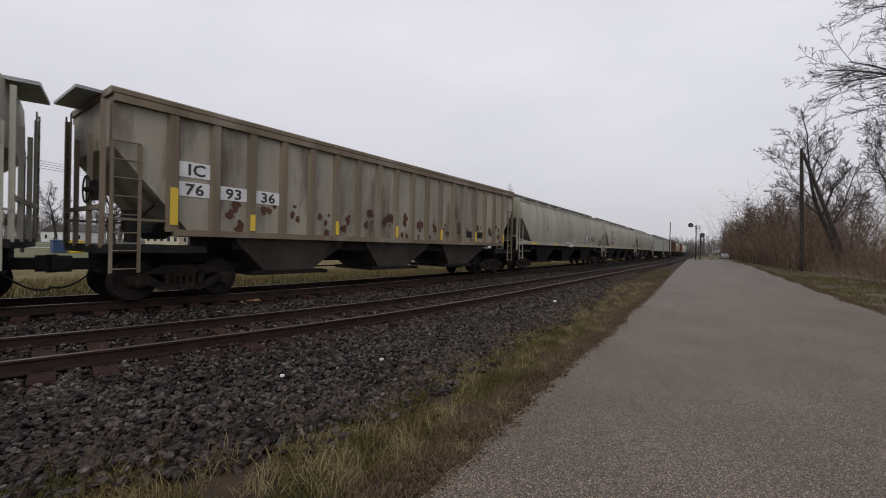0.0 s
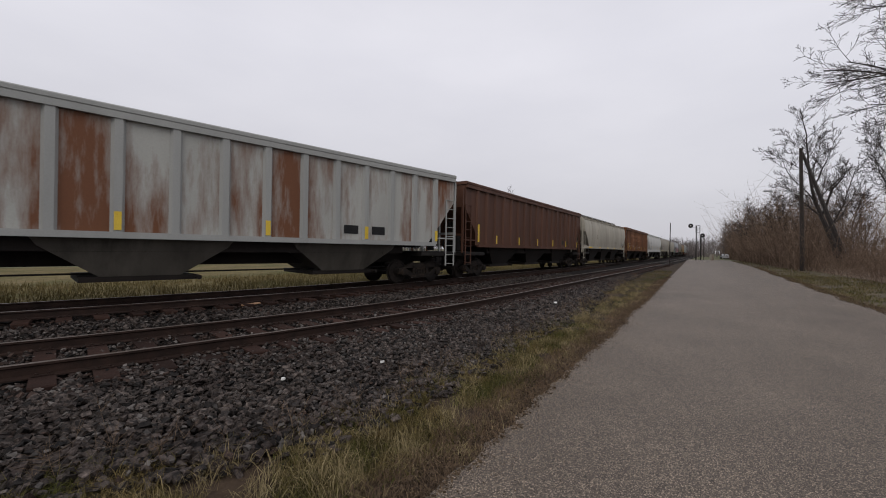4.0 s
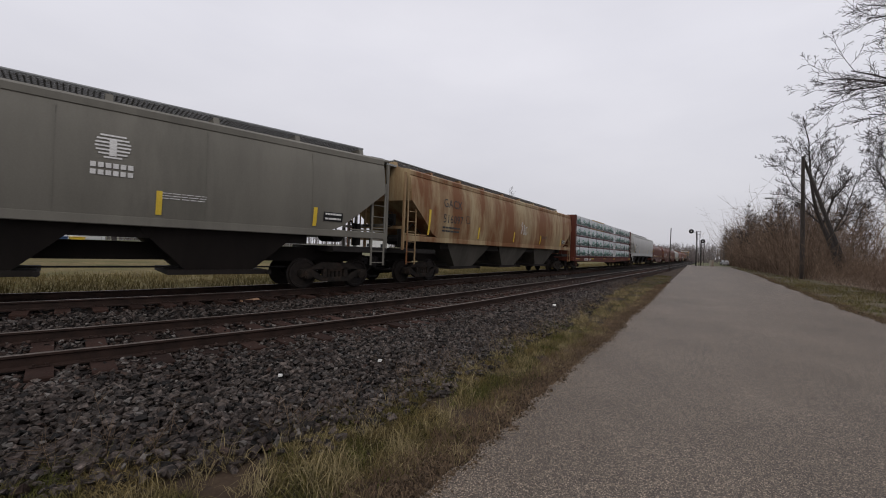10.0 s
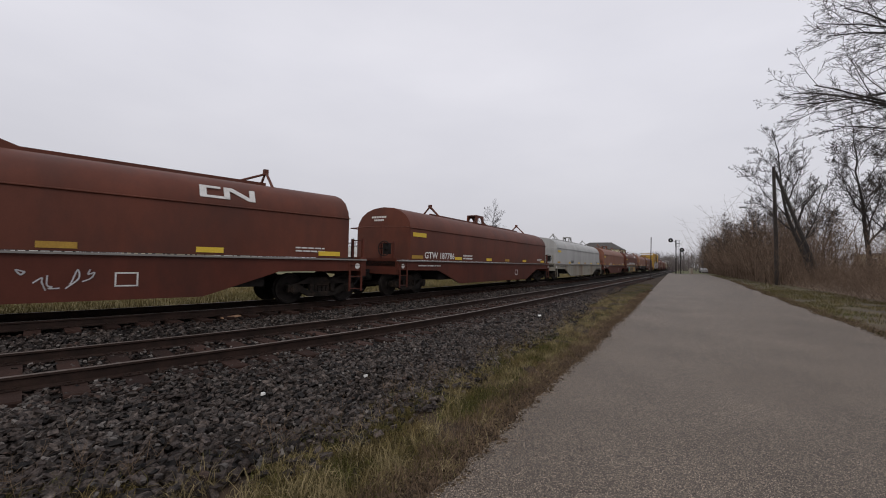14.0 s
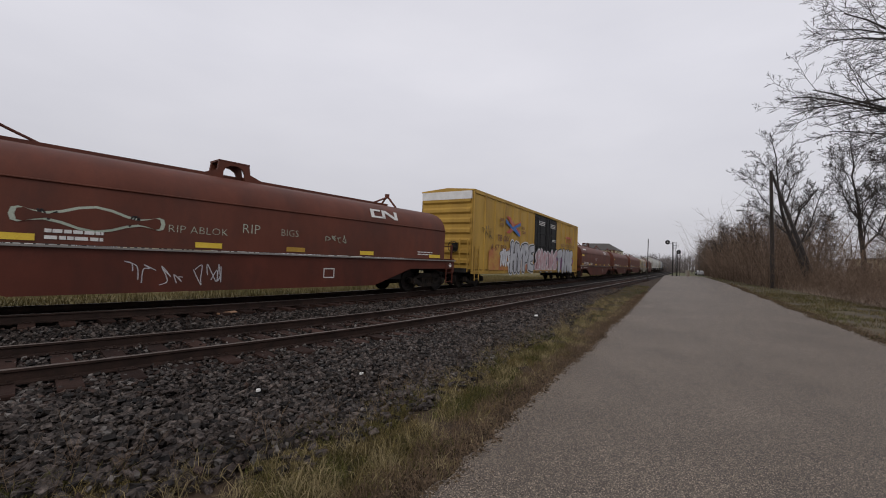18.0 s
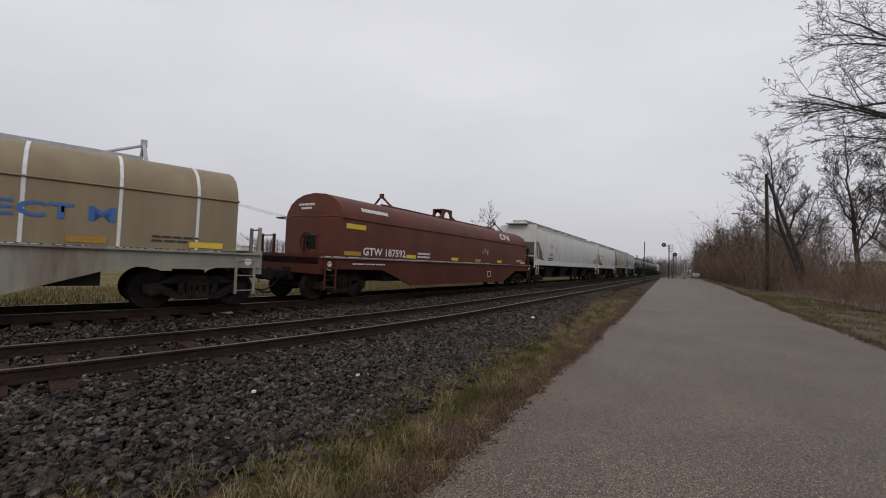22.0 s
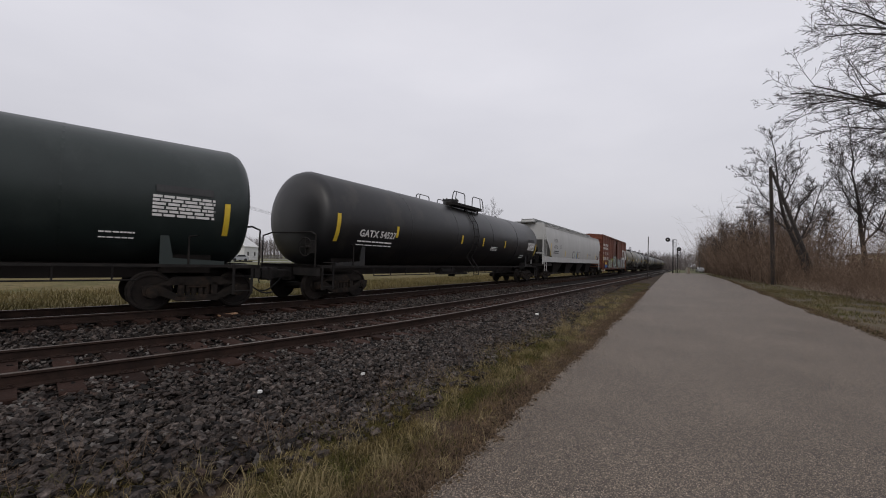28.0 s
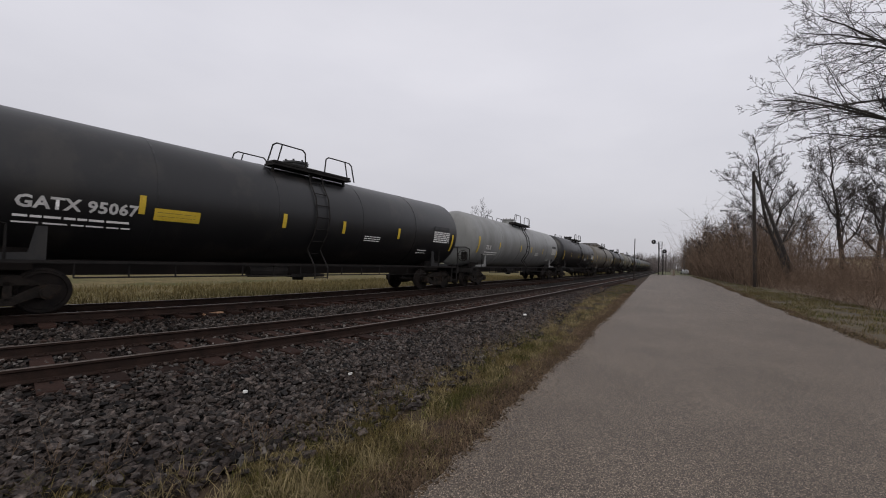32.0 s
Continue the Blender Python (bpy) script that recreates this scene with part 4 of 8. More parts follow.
def hopper_round(car, length, body, mark="", num="", ink=None, top=4.12, sill=1.72, nbays=3, ribs=7, strips="band", deep_sill=False, cut_z=3.0, text_y=2.2, size=None, grooves=True, bay_mat=None, sillmat=None, high=None):
    half = length / 2
    bh = half - 0.62
    ink = ink or P_LETTERBLK
    m = Mesh()
    rings = []
    edge = [0, 0.25, 0.6, 1.0, 1.4, 1.8, 2.2, 2.6]
    ys = [-bh + e for e in edge] + [-bh + 2.6 + (2 * bh - 5.2) * i / 10 for i in range(1, 10)] + [bh - e for e in edge[::-1]]
    for y in ys:
        e = bh - abs(y)
        lo = sill + max(0, (cut_z - sill) * (1 - (e / 1.6)))
        zs = [lo + (top - 0.22 - lo) * k / 8 for k in range(9)]
        side = [(round_side(z), z) for z in zs]
        if grooves:
            b = side[-1][0]
            side += [(b, top - 0.2), (b - 0.045, top - 0.19), (b - 0.045, top - 0.14), (b - 0.01, top - 0.13), (b - 0.01, top - 0.08), (b - 0.06, top - 0.07), (b - 0.06, top - 0.02), (b - 0.02, top)]
        else:
            b = side[-1][0]
            side += [(b + 0.02, top - 0.2), (b + 0.02, top - 0.06), (b - 0.05, top)]
        roof = [(0.7, top + 0.13), (0.0, top + 0.18)]
        right = side + roof
        ring = [(x, y, z) for x, z in right] + [(-x, y, z) for x, z in right[-2::-1]]
        rings.append(ring)
    m.loft(rings)
    part("body", m, body, car, smooth=True)
    if ribs:
        for i in range(ribs):
            seam = Mesh()
            y = -bh + 2.4 + (2 * bh - 4.8) * i / (ribs - 1)
            zs = [sill + (top - 0.3 - sill) * k / 6 for k in range(7)]
            seam.loft([[(round_side(z) - 0.01, y - 0.012, z), (round_side(z) + 0.007, y - 0.012, z), (round_side(z) + 0.007, y + 0.012, z), (round_side(z) - 0.01, y + 0.012, z)] for z in zs])
            part("side_seam", seam, body, car)
    sd = 0.34 if deep_sill else 0.17
    for sx in (-1, 1):
        x0, x1 = sorted((sx * 1.36, sx * 1.47))
        z0 = sill - sd
        part("side_sill", Mesh().box(x0, x1, -half + 0.5, half - 0.5, z0, sill + 0.03, 0.015), sillmat or body, car)
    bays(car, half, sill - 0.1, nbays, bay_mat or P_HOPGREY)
    end_frame(car, half, top, sill, body, M_DARK)
    walkway(car, bh - 0.2, top + 0.4, max(5, int(length / 2.3)), body, 0.34)
    for end in (-1, 1):
        pf = Mesh().box(-0.75, 0.75, *sorted((end * (bh - 0.05), end * (half - 0.15))), top + 0.1, top + 0.17)
        part("end_walkway", pf, M_GRATE, car)
    for i in range(int(length / 3)):
        y = -bh + 1.6 + i * 3.0
        if y < bh - 1:
            part("roof_hatch", Mesh().box(-0.35, 0.35, y, y + 2.2, top + 0.15, top + 0.26, 0.03), body, car)
    if mark:
        size = size or (0.42 if deep_sill else 0.48)
        z1, z2 = (high, high - 1.3 * size) if high else (2.68, 2.12) if deep_sill else (2.98, 2.36)
        lettering(car, mark, -bh + text_y, z1, size, ink, round_side, 1.0)
        lettering(car, num, -bh + text_y, z2, size, ink, round_side, 1.0)
        bars(car, -bh + text_y, z2 - 0.22, 1.3, 2, ink, round_side, 0.07, 0.07, seed=len(mark) + len(num))
    bars(car, bh - 5.9, 2.3, 0.9, 3, ink, round_side, 0.016, 0.04, seed=7)
    panel = patch(car, rect(bh - 2.05, bh - 1.45, 1.98, 2.24), M_BLACKPAINT, round_side, 0.012, "data_panel")
    marks = bars(car, bh - 2.0, 2.16, 0.5, 2, P_LETTERWHT, lambda z: round_side(z) + 0.012, 0.05, 0.08, seed=3, name="data_print")
    marks.parent = panel
    m = Mesh()
    for a, b, c, d in ((0, 0.3, 0, 0.02), (0, 0.3, 0.28, 0.3), (0, 0.02, 0, 0.3), (0.28, 0.3, 0, 0.3)):
        y, z = -bh + text_y + 1.75, 2.45
        m.plate([(round_side(z + q) + 0.01, y + p, z + q) for p, q in ((a, c), (b, c), (b, d), (a, d))], (0.004, 0, 0))
    part("stencil_box", m, ink, car)
    if strips == "band":
        for k in range(5):
            y = -half + 2.9 + (length - 5.8) * k / 4
            patch(car, rect(y - (0.7 if k == 0 else 0.3), y + (0.5 if k == 0 else 0.3), sill - 0.12, sill - 0.01), M_YELLOW, flat(1.462), 0.012, "reflector", "yellow reflective strip")
    else:
        reflectors(car, [-bh + 1.1] + [-bh + 1.1 + (2 * bh - 3.4) * k / 4 for k in range(1, 5)], sill + 0.1, sill + 0.62, round_side, 0.11)
        reflectors(car, [-bh + 1.1], sill + 0.6, sill + 1.05, round_side, 0.12)


def hopper_rib(car, length, body, rib, mark="", num="", ink=None, top=4.16, sill=1.5, nbays=3, posts=18, panels=False, split=True, bay_mat=None, blotch=None):
    half = length / 2
    bh = half - 0.55
    ink = ink or P_LETTERBLK
    side = flat(1.42)
    prof = [(-bh, top), (bh, top), (bh, 3.15), (bh - 1.4, sill), (-bh + 1.4, sill), (-bh, 3.15)]
    part("body", Mesh().slab(prof, -1.42, 1.42), body, car)
    part("eave", Mesh().box(-1.52, 1.52, -bh - 0.05, bh + 0.05, top - 0.02, top + 0.12, 0.03), rib, car)
    step = (2 * bh - 2.1) / (posts - 1)
    for i in range(posts):
        y = -bh + 1.05 + i * step
        for sx in (-1, 1):
            x = sx * 1.42
            m = Mesh()
            m.loft([[(x, y - 0.13, z), (x + sx * 0.085, y - 0.075, z), (x + sx * 0.085, y + 0.075, z), (x, y + 0.13, z)] for z in (sill, top - 0.02)])
            part("side_post", m, rib, car)
    for sx in (-1, 1):
        x0, x1 = sorted((sx * 1.40, sx * 1.53))
        part("side_sill", Mesh().box(x0, x1, -bh + 1.05, bh - 1.05, sill - 0.08, sill + 0.06), rib, car)
        part("top_chord", Mesh().box(x0, x1, -bh, bh, top - 0.16, top - 0.02), rib, car)
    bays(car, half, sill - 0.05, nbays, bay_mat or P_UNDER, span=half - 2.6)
    end_frame(car, half, top, sill + 0.15, rib, M_DARK)
    walkway(car, bh - 0.1, top + 0.26, 7, M_GALV, 0.16, 0.42)
    for end in (-1, 1):
        part("end_walkway", Mesh().box(-0.9, 0.9, *sorted((end * (bh - 0.05), end * (half - 0.1))), top + 0.08, top + 0.14), M_GRATE, car)
    p1 = flat(1.505)
    if mark:
        cells = [-bh + 1.05 + step * (k + 0.13) for k in range(posts)]
        words = [mark] + [num[i:i + 2] for i in range(0, len(num), 2)] if split else [mark, num[:3], num[3:]]
        if panels:
            patch(car, rect(cells[0], cells[0] + step * 0.8, 2.72, 3.06), M_WHITE, side, 0.01, "white_panel")
            lettering(car, mark, cells[0] + 0.16, 2.77, 0.36, P_LETTERBLK, side, 1.1, 0.008, proud=0.02)
            for k in range(3):
                patch(car, rect(cells[k], cells[k] + step * 0.8, 2.3, 2.62), M_WHITE, side, 0.01, "white_panel")
                lettering(car, num[2 * k:2 * k + 2], cells[k] + 0.12, 2.34, 0.34, P_LETTERBLK, side, 1.15, 0.008, proud=0.02)
        else:
            first = 1 if split else 2
            for k, w in enumerate(words, first):
                lettering(car, w, cells[k] + 0.02, 2.34, 0.34, ink, side, 0.78, 0.008, proud=0.02)
                bars(car, cells[k] + 0.06, 2.08, step * 0.55, 2, ink, side, 0.06, 0.06, seed=k)
    reflectors(car, [-bh + 1.05], sill + 0.15, sill + 0.95, p1, 0.15)
    reflectors(car, [-bh + 1.05 + step * k for k in range(2, posts, 3)], sill + 0.1, sill + 0.5, p1, 0.13)
    for k in (posts - 5, posts - 4):
        patch(car, rect(-bh + 1.05 + step * (k + 0.25), -bh + 1.05 + step * (k + 0.75), sill + 0.25, sill + 0.52), M_BLACKPAINT, side, 0.01, "data_panel")
    if blotch:
        rnd = random.Random(5)
        for k in range(1, posts - 1):
            for _ in range(4):
                cy, cz, r = -bh + 1.05 + step * (k + 0.5) + rnd.uniform(-0.2, 0.2), sill + rnd.uniform(0.1, 0.9), rnd.uniform(0.05, 0.2)
                pts = [(cy + r * 0.8 * math.cos(a) * rnd.uniform(0.5, 1.1), cz + r * math.sin(a) * rnd.uniform(0.5, 1.3)) for a in [j * math.pi / 6 for j in range(12)]]
                patch(car, pts, blotch, side, 0.006 + 0.001 * _, "rust_blotch")


def coil_car(car, length, hood, sillmat, mark="", num="", ink=None, logo=True, belly=True, tips=True, bands=False):
    half = length / 2
    hh, hf = half - 1.65, half - 1.3
    ink = ink or P_LETTERWHT
    side, wall = flat(1.5), flat(1.36)
    arch = [(1.36, 1.36), (1.36, 2.56), (1.3, 2.8), (1.12, 3.07), (0.85, 3.25), (0.5, 3.37), (0.0, 3.42)]
    ring = arch + [(-x, z) for x, z in arch[-2::-1]]
    m = Mesh()
    m.loft([[(x * k, y, 1.36 + (z - 1.36) * (1 - (1 - k) * 0.4)) for x, z in ring] for y, k in ((-hh, 1), (hf, 1))])
    part("hood", m, hood, car, "long arched steel cover", smooth=True)
    seam = Mesh()
    for sx in (-1, 1):
        seam.cyl((sx * 1.375, -hf - 0.02, 2.58), (sx * 1.375, hf + 0.02, 2.58), 0.022, 6)
    seam.pipe([(1.37, -hf - 0.03, 2.58), (0, -hf - 0.03, 2.62), (-1.37, -hf - 0.03, 2.58)], 0.022, 6)
    part("hood_seam", seam, hood, car)
    # lifting frame on the crown
    bar = Mesh()
    y0, y1 = -hh * 0.58, hf * 0.74
    bar.box(-0.05, 0.05, y0, y1, 3.44, 3.53)
    for y, e in ((y0, -1), (y1, 1)):
        bar.pipe([(-0.55, y, 3.31), (0.0, y, 3.87), (0.62, y, 3.27)], 0.04, 6)
        bar.pipe([(0.0, y, 3.81), (0.0, y - e * 0.7, 3.51)], 0.035, 6)
        bar.box(-0.07, 0.07, y - 0.06, y + 0.06, 3.77, 3.94)
    part("lifting_bar", bar, hood if not bands else M_GALV, car)
    lug = Mesh()
    for x0 in (-0.3, 0.22):
        for e in (-1, 1):
            lug.slab([(e * 1.1, 3.37), (e * 0.3, 3.37), (e * 0.3, 3.59), (e * 0.24, 3.71), (e * 0.12, 3.78), (0, 3.80), (0, 3.88), (e * 0.42, 3.88), (e * 0.46, 3.61)][::e], x0, x0 + 0.08)
    lug.box(-0.3, 0.3, -0.43, 0.43, 3.86, 3.91)
    part("lifting_lug", lug, hood if not bands else M_GALV, car)
    marks = Mesh()
    for k, w in ((0, 0.75), (1, 0.5)):
        for q in range(6):
            x = -w / 2 + q * w / 6 + 0.1
            marks.plate([(x, -hf - 0.012, 2.95 - 0.12 * k), (x + w / 7.5, -hf - 0.012, 2.95 - 0.12 * k), (x + w / 7.5, -hf - 0.012, 3.02 - 0.12 * k), (x, -hf - 0.012, 3.02 - 0.12 * k)], (0, 0.004, 0))
    part("hood_end_marks", marks, ink, car)
    for sx in (-1, 1):
        if belly:
            poly = [(-half + 0.75, 1.3), (half - 0.75, 1.3), (half - 0.75, 0.98), (half - 3.5, 0.95), (half - 5.3, 0.36), (-half + 5.3, 0.36), (-half + 3.5, 0.95), (-half + 0.75, 0.98)]
        else:
            poly = [(-half + 0.75, 1.3), (half - 0.75, 1.3), (half - 0.75, 0.95), (-half + 0.75, 0.95)]
        x0, x1 = sorted((sx * 1.40, sx * 1.49))
        part("side_sill", Mesh().slab(poly, x0, x1), sillmat, car)
        part("sill_flange", Mesh().box(*sorted((sx * 1.36, sx * 1.56)), -half + 0.75, half - 0.75, 1.295, 1.34), P_FLANGE if not bands else sillmat, car, "worn pale top flange")
    part("deck", Mesh().box(-1.42, 1.42, -half + 0.7, half - 0.7, 1.1, 1.3), P_UNDER, car)
    part("trough", Mesh().box(-1.3, 1.3, -half + 3.8, half - 3.8, 0.55 if belly else 0.7, 1.12), P_UNDER, car)
    for end in (-1, 1):
        y = end * (half - 0.7)
        e = Mesh().box(-1.45, 1.45, *sorted((y, y - end * 0.2)), 0.82, 1.4)
        for x in (-1.3, -0.7, 0.7, 1.3):
            e.box(x - 0.035, x + 0.035, *sorted((y, y - end * 0.07)), 1.35, 2.0)
        e.pipe([(-1.3, y, 1.95), (-0.7, y, 1.95)], 0.02, 5)
        e.pipe([(0.7, y, 1.95), (1.3, y, 1.95)], 0.02, 5)
        part("end_sill", e, sillmat, car)
        part("roundel", Mesh().cyl((1.5, y - end * 0.35, 1.12), (1.515, y - end * 0.35, 1.12), 0.085, 14), P_LETTERWHT, car, "pale round decal")
        ladder(car, 1.5, y - end * 0.4, 0.35, 0.9, 0.42, sillmat)
    part("brake_wheel", shared("brake", make_brake), M_DARK, car, at=pose(0.95, -half + 0.62, 1.75, 0, 0, 180))
    if mark and not belly:
        lettering(car, mark + " " + num, -hh + 0.9, 1.04, 0.24, ink, side, 1.2, 0.004)
    elif mark:
        lettering(car, mark + " " + num, -hh + 0.95, 1.44, 0.36, ink, wall, 1.12, 0.01)
    bars(car, -hh + 4.1, 1.58, 0.9, 2, ink, wall, 0.07, 0.06, seed=3)
    bars(car, hf - 1.7, 1.6, 0.9, 2, ink, wall, 0.04, 0.05, seed=5)
    bars(car, -half + 2.0, 1.12, 1.6, 1, ink, side, 0.04, seed=8)
    if logo:
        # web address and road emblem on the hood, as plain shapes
        m = Mesh()
        for k in range(9):
            y = -hh + 0.95 + k * 0.155
            m.plate([(1.255, y, 2.87), (1.255, y + 0.115, 2.87), (1.18, y + 0.115, 2.99), (1.18, y, 2.99)], (0.02, 0, 0.012))
        part("hood_lettering", m, ink, car)
        m = Mesh()
        y = hf - 4.1
        for pts in ([(0, 1), (0.62, 1), (0.62, 0.82), (0.2, 0.82), (0.2, 0.2), (0.9, 0.2), (0.9, 0), (0, 0)], [(0.72, 0.02), (0.9, 0.02), (0.9, 0.75), (1.5, 0.0), (1.72, 0.0), (1.72, 1.0), (1.54, 1.0), (1.54, 0.3), (0.98, 1.0), (0.72, 1.0)]):
            m.plate([(1.315 - 0.16 * q * 0.75, y + p * 0.75, 2.75 + q * 0.3) for p, q in pts], (0.012, 0, 0.008))
        part("emblem", m, ink, car)
    patch(car, rect(-hh + 0.15, -hh + 1.05, 2.26, 2.42), M_YELLOW, wall, 0.012, "reflector", "yellow reflective strip")
    for k, (y, w) in enumerate(((-hh + 0.1, 0.75), (-hh + 3.35, 0.62), (-1.3, 0.62), (1.1, 0.6), (3.8, 0.6), (hf - 1.0, 0.7))):
        patch(car, rect(y, y + w, 1.41, 1.54), M_YELLOW if (k + len(mark) + len(num)) % 3 else P_OLDSTRIP, wall, 0.014, "reflector", "yellow reflective strip")
    m = Mesh()
    for a, b, c, d in ((0, 0.4, 0, 0.03), (0, 0.4, 0.27, 0.3), (0, 0.03, 0, 0.3), (0.37, 0.4, 0, 0.3)):
        m.plate([(1.495, 2.3 + p, 0.64 + q) for p, q in ((a, c), (b, c), (b, d), (a, d))], (0.004, 0, 0))
    part("stencil_box", m, ink, car)
    if bands:
        m = Mesh()
        for k in range(9):
            y = -hh + 1.2 + (2 * hf - 2.4) * k / 8
            m.loft([[(x * 1.006, yy, 1.36 + (z - 1.36) * 1.006) for x, z in ring] for yy in (y - 0.03, y + 0.03)])
        part("hood_bands", m, M_WHITE, car, "pale painted bands")


def box_car(car, length, body, door, top=4.82, ribs=7, open_gap=0.0, end_mat=None, corrugated=False, roofmat=None, door_w=5.0, door_shift=0.0):
    half = length / 2
    bh = half - (1.15 if open_gap else 1.0)
    bot, x = 0.84, 1.5
    d0, d1 = door_shift - door_w / 2, door_shift + door_w / 2
    for nm, y0, y1 in (("side_panel", -bh, d0), ("side_panel", d1, bh)):
        part(nm, Mesh().box(x - 0.06, x, y0, y1, bot, top - 0.1), body, car)
        n = max(3, int((y1 - y0) / (1.15 if not corrugated else 1.45)))
        for i in range(n + 1):
            y = y0 + 0.04 + (y1 - y0 - 0.08) * i / n
            m = Mesh()
            m.loft([[(x, y - 0.06, z), (x + 0.05, y - 0.03, z), (x + 0.05, y + 0.03, z), (x, y + 0.06, z)] for z in (bot + 0.02, top - 0.12)])
            part("side_post", m, body, car)
    part("far_side", Mesh().box(-x, -x + 0.06, -bh, bh, bot, top - 0.1), body, car)
    part("floor", Mesh().box(-x, x, -bh, bh, bot - 0.05, bot + 0.1), P_UNDER, car)
    part("side_sill", Mesh().box(x - 0.05, x + 0.03, -bh, bh, bot - 0.12, bot + 0.03), body, car)
    part("top_chord", Mesh().box(x - 0.06, x + 0.05, -bh, bh, top - 0.17, top - 0.05), body, car)
    roof = Mesh()
    roof.loft([[(-x - 0.05, y, top - 0.06), (x + 0.05, y, top - 0.06), (x + 0.05, y, top), (0, y, top + 0.12), (-x - 0.05, y, top)] for y in (-bh - 0.02, bh + 0.02)])
    part("roof", roof, roofmat or body, car)
    for end in (-1, 1):
        y = end * bh
        part("end_wall", Mesh().box(-x, x, *sorted((y, y - end * 0.08)), bot, top - 0.08), body, car)
        for k in range(7):
            z = bot + 0.45 + k * 0.5
            m = Mesh()
            m.loft([[(xx, y, z - 0.17), (xx, y + end * 0.09, z - 0.07), (xx, y + end * 0.09, z + 0.07), (xx, y, z + 0.17)] for xx in (-x + 0.12, x - 0.12)])
            part("end_corrugation", m, end_mat or body, car)
        ladder(car, x + 0.05, y - end * 0.45, 0.4, 1.7, 0.44, body)
        ladder(car, x - 0.4, y + end * 0.13, 0.8, 1.6, 0.44, body, 90)
        part("end_sill", Mesh().box(-1.3, 1.3, *sorted((y, y + end * 0.45)), 0.78, 0.98), M_DARK, car)
    part("centre_sill", Mesh().box(-0.25, 0.25, -half + 0.6, half - 0.6, 0.62, 0.86), P_UNDER, car)
    part("brake_wheel", shared("brake", make_brake), M_DARK, car, at=pose(0.6, -bh - 0.3, 2.0, 0, 0, 180))
    leafs = ((d0, (d0 + d1) / 2 - open_gap / 2), ((d0 + d1) / 2 + open_gap / 2, d1)) if open_gap else ((d0, (d0 + d1) / 2), ((d0 + d1) / 2, d1))
    for y0, y1 in leafs:
        dr = part("door", Mesh().box(x - 0.03, x + 0.02, y0 + 0.02, y1 - 0.02, bot + 0.1, top - 0.2), door, car)
        m = Mesh()
        if corrugated:
            for k in range(26):
                z = bot + 0.2 + k * 0.142
                m.loft([[(x + 0.02, y, z - 0.05), (x + 0.05, y, z), (x + 0.02, y, z + 0.05)] for y in (y0 + 0.12, y1 - 0.12)])
        else:
            for z in (bot + 0.3, bot + 1.0, bot + 1.75, bot + 2.6, top - 0.45):
                m.box(x + 0.02, x + 0.06, y0 + 0.1, y1 - 0.1, z - 0.05, z + 0.05)
            for y in (y0 + 0.12, (y0 + y1) / 2, y1 - 0.12):
                m.box(x + 0.02, x + 0.055, y - 0.05, y + 0.05, bot + 0.2, top - 0.3)
            m.cyl((x + 0.09, y0 + 0.5, bot + 0.2), (x + 0.09, y0 + 0.5, top - 0.3), 0.025, 6)
        part("door_ribs", m, door, dr)
    for z in (bot - 0.02, top - 0.16):
        part("door_track", Mesh().box(x + 0.02, x + 0.1, d0 - (2.0 if open_gap else 0.2), d1 + (2.0 if open_gap else 0.2), z, z + 0.08), body, car)
    return half, bh, d0, d1


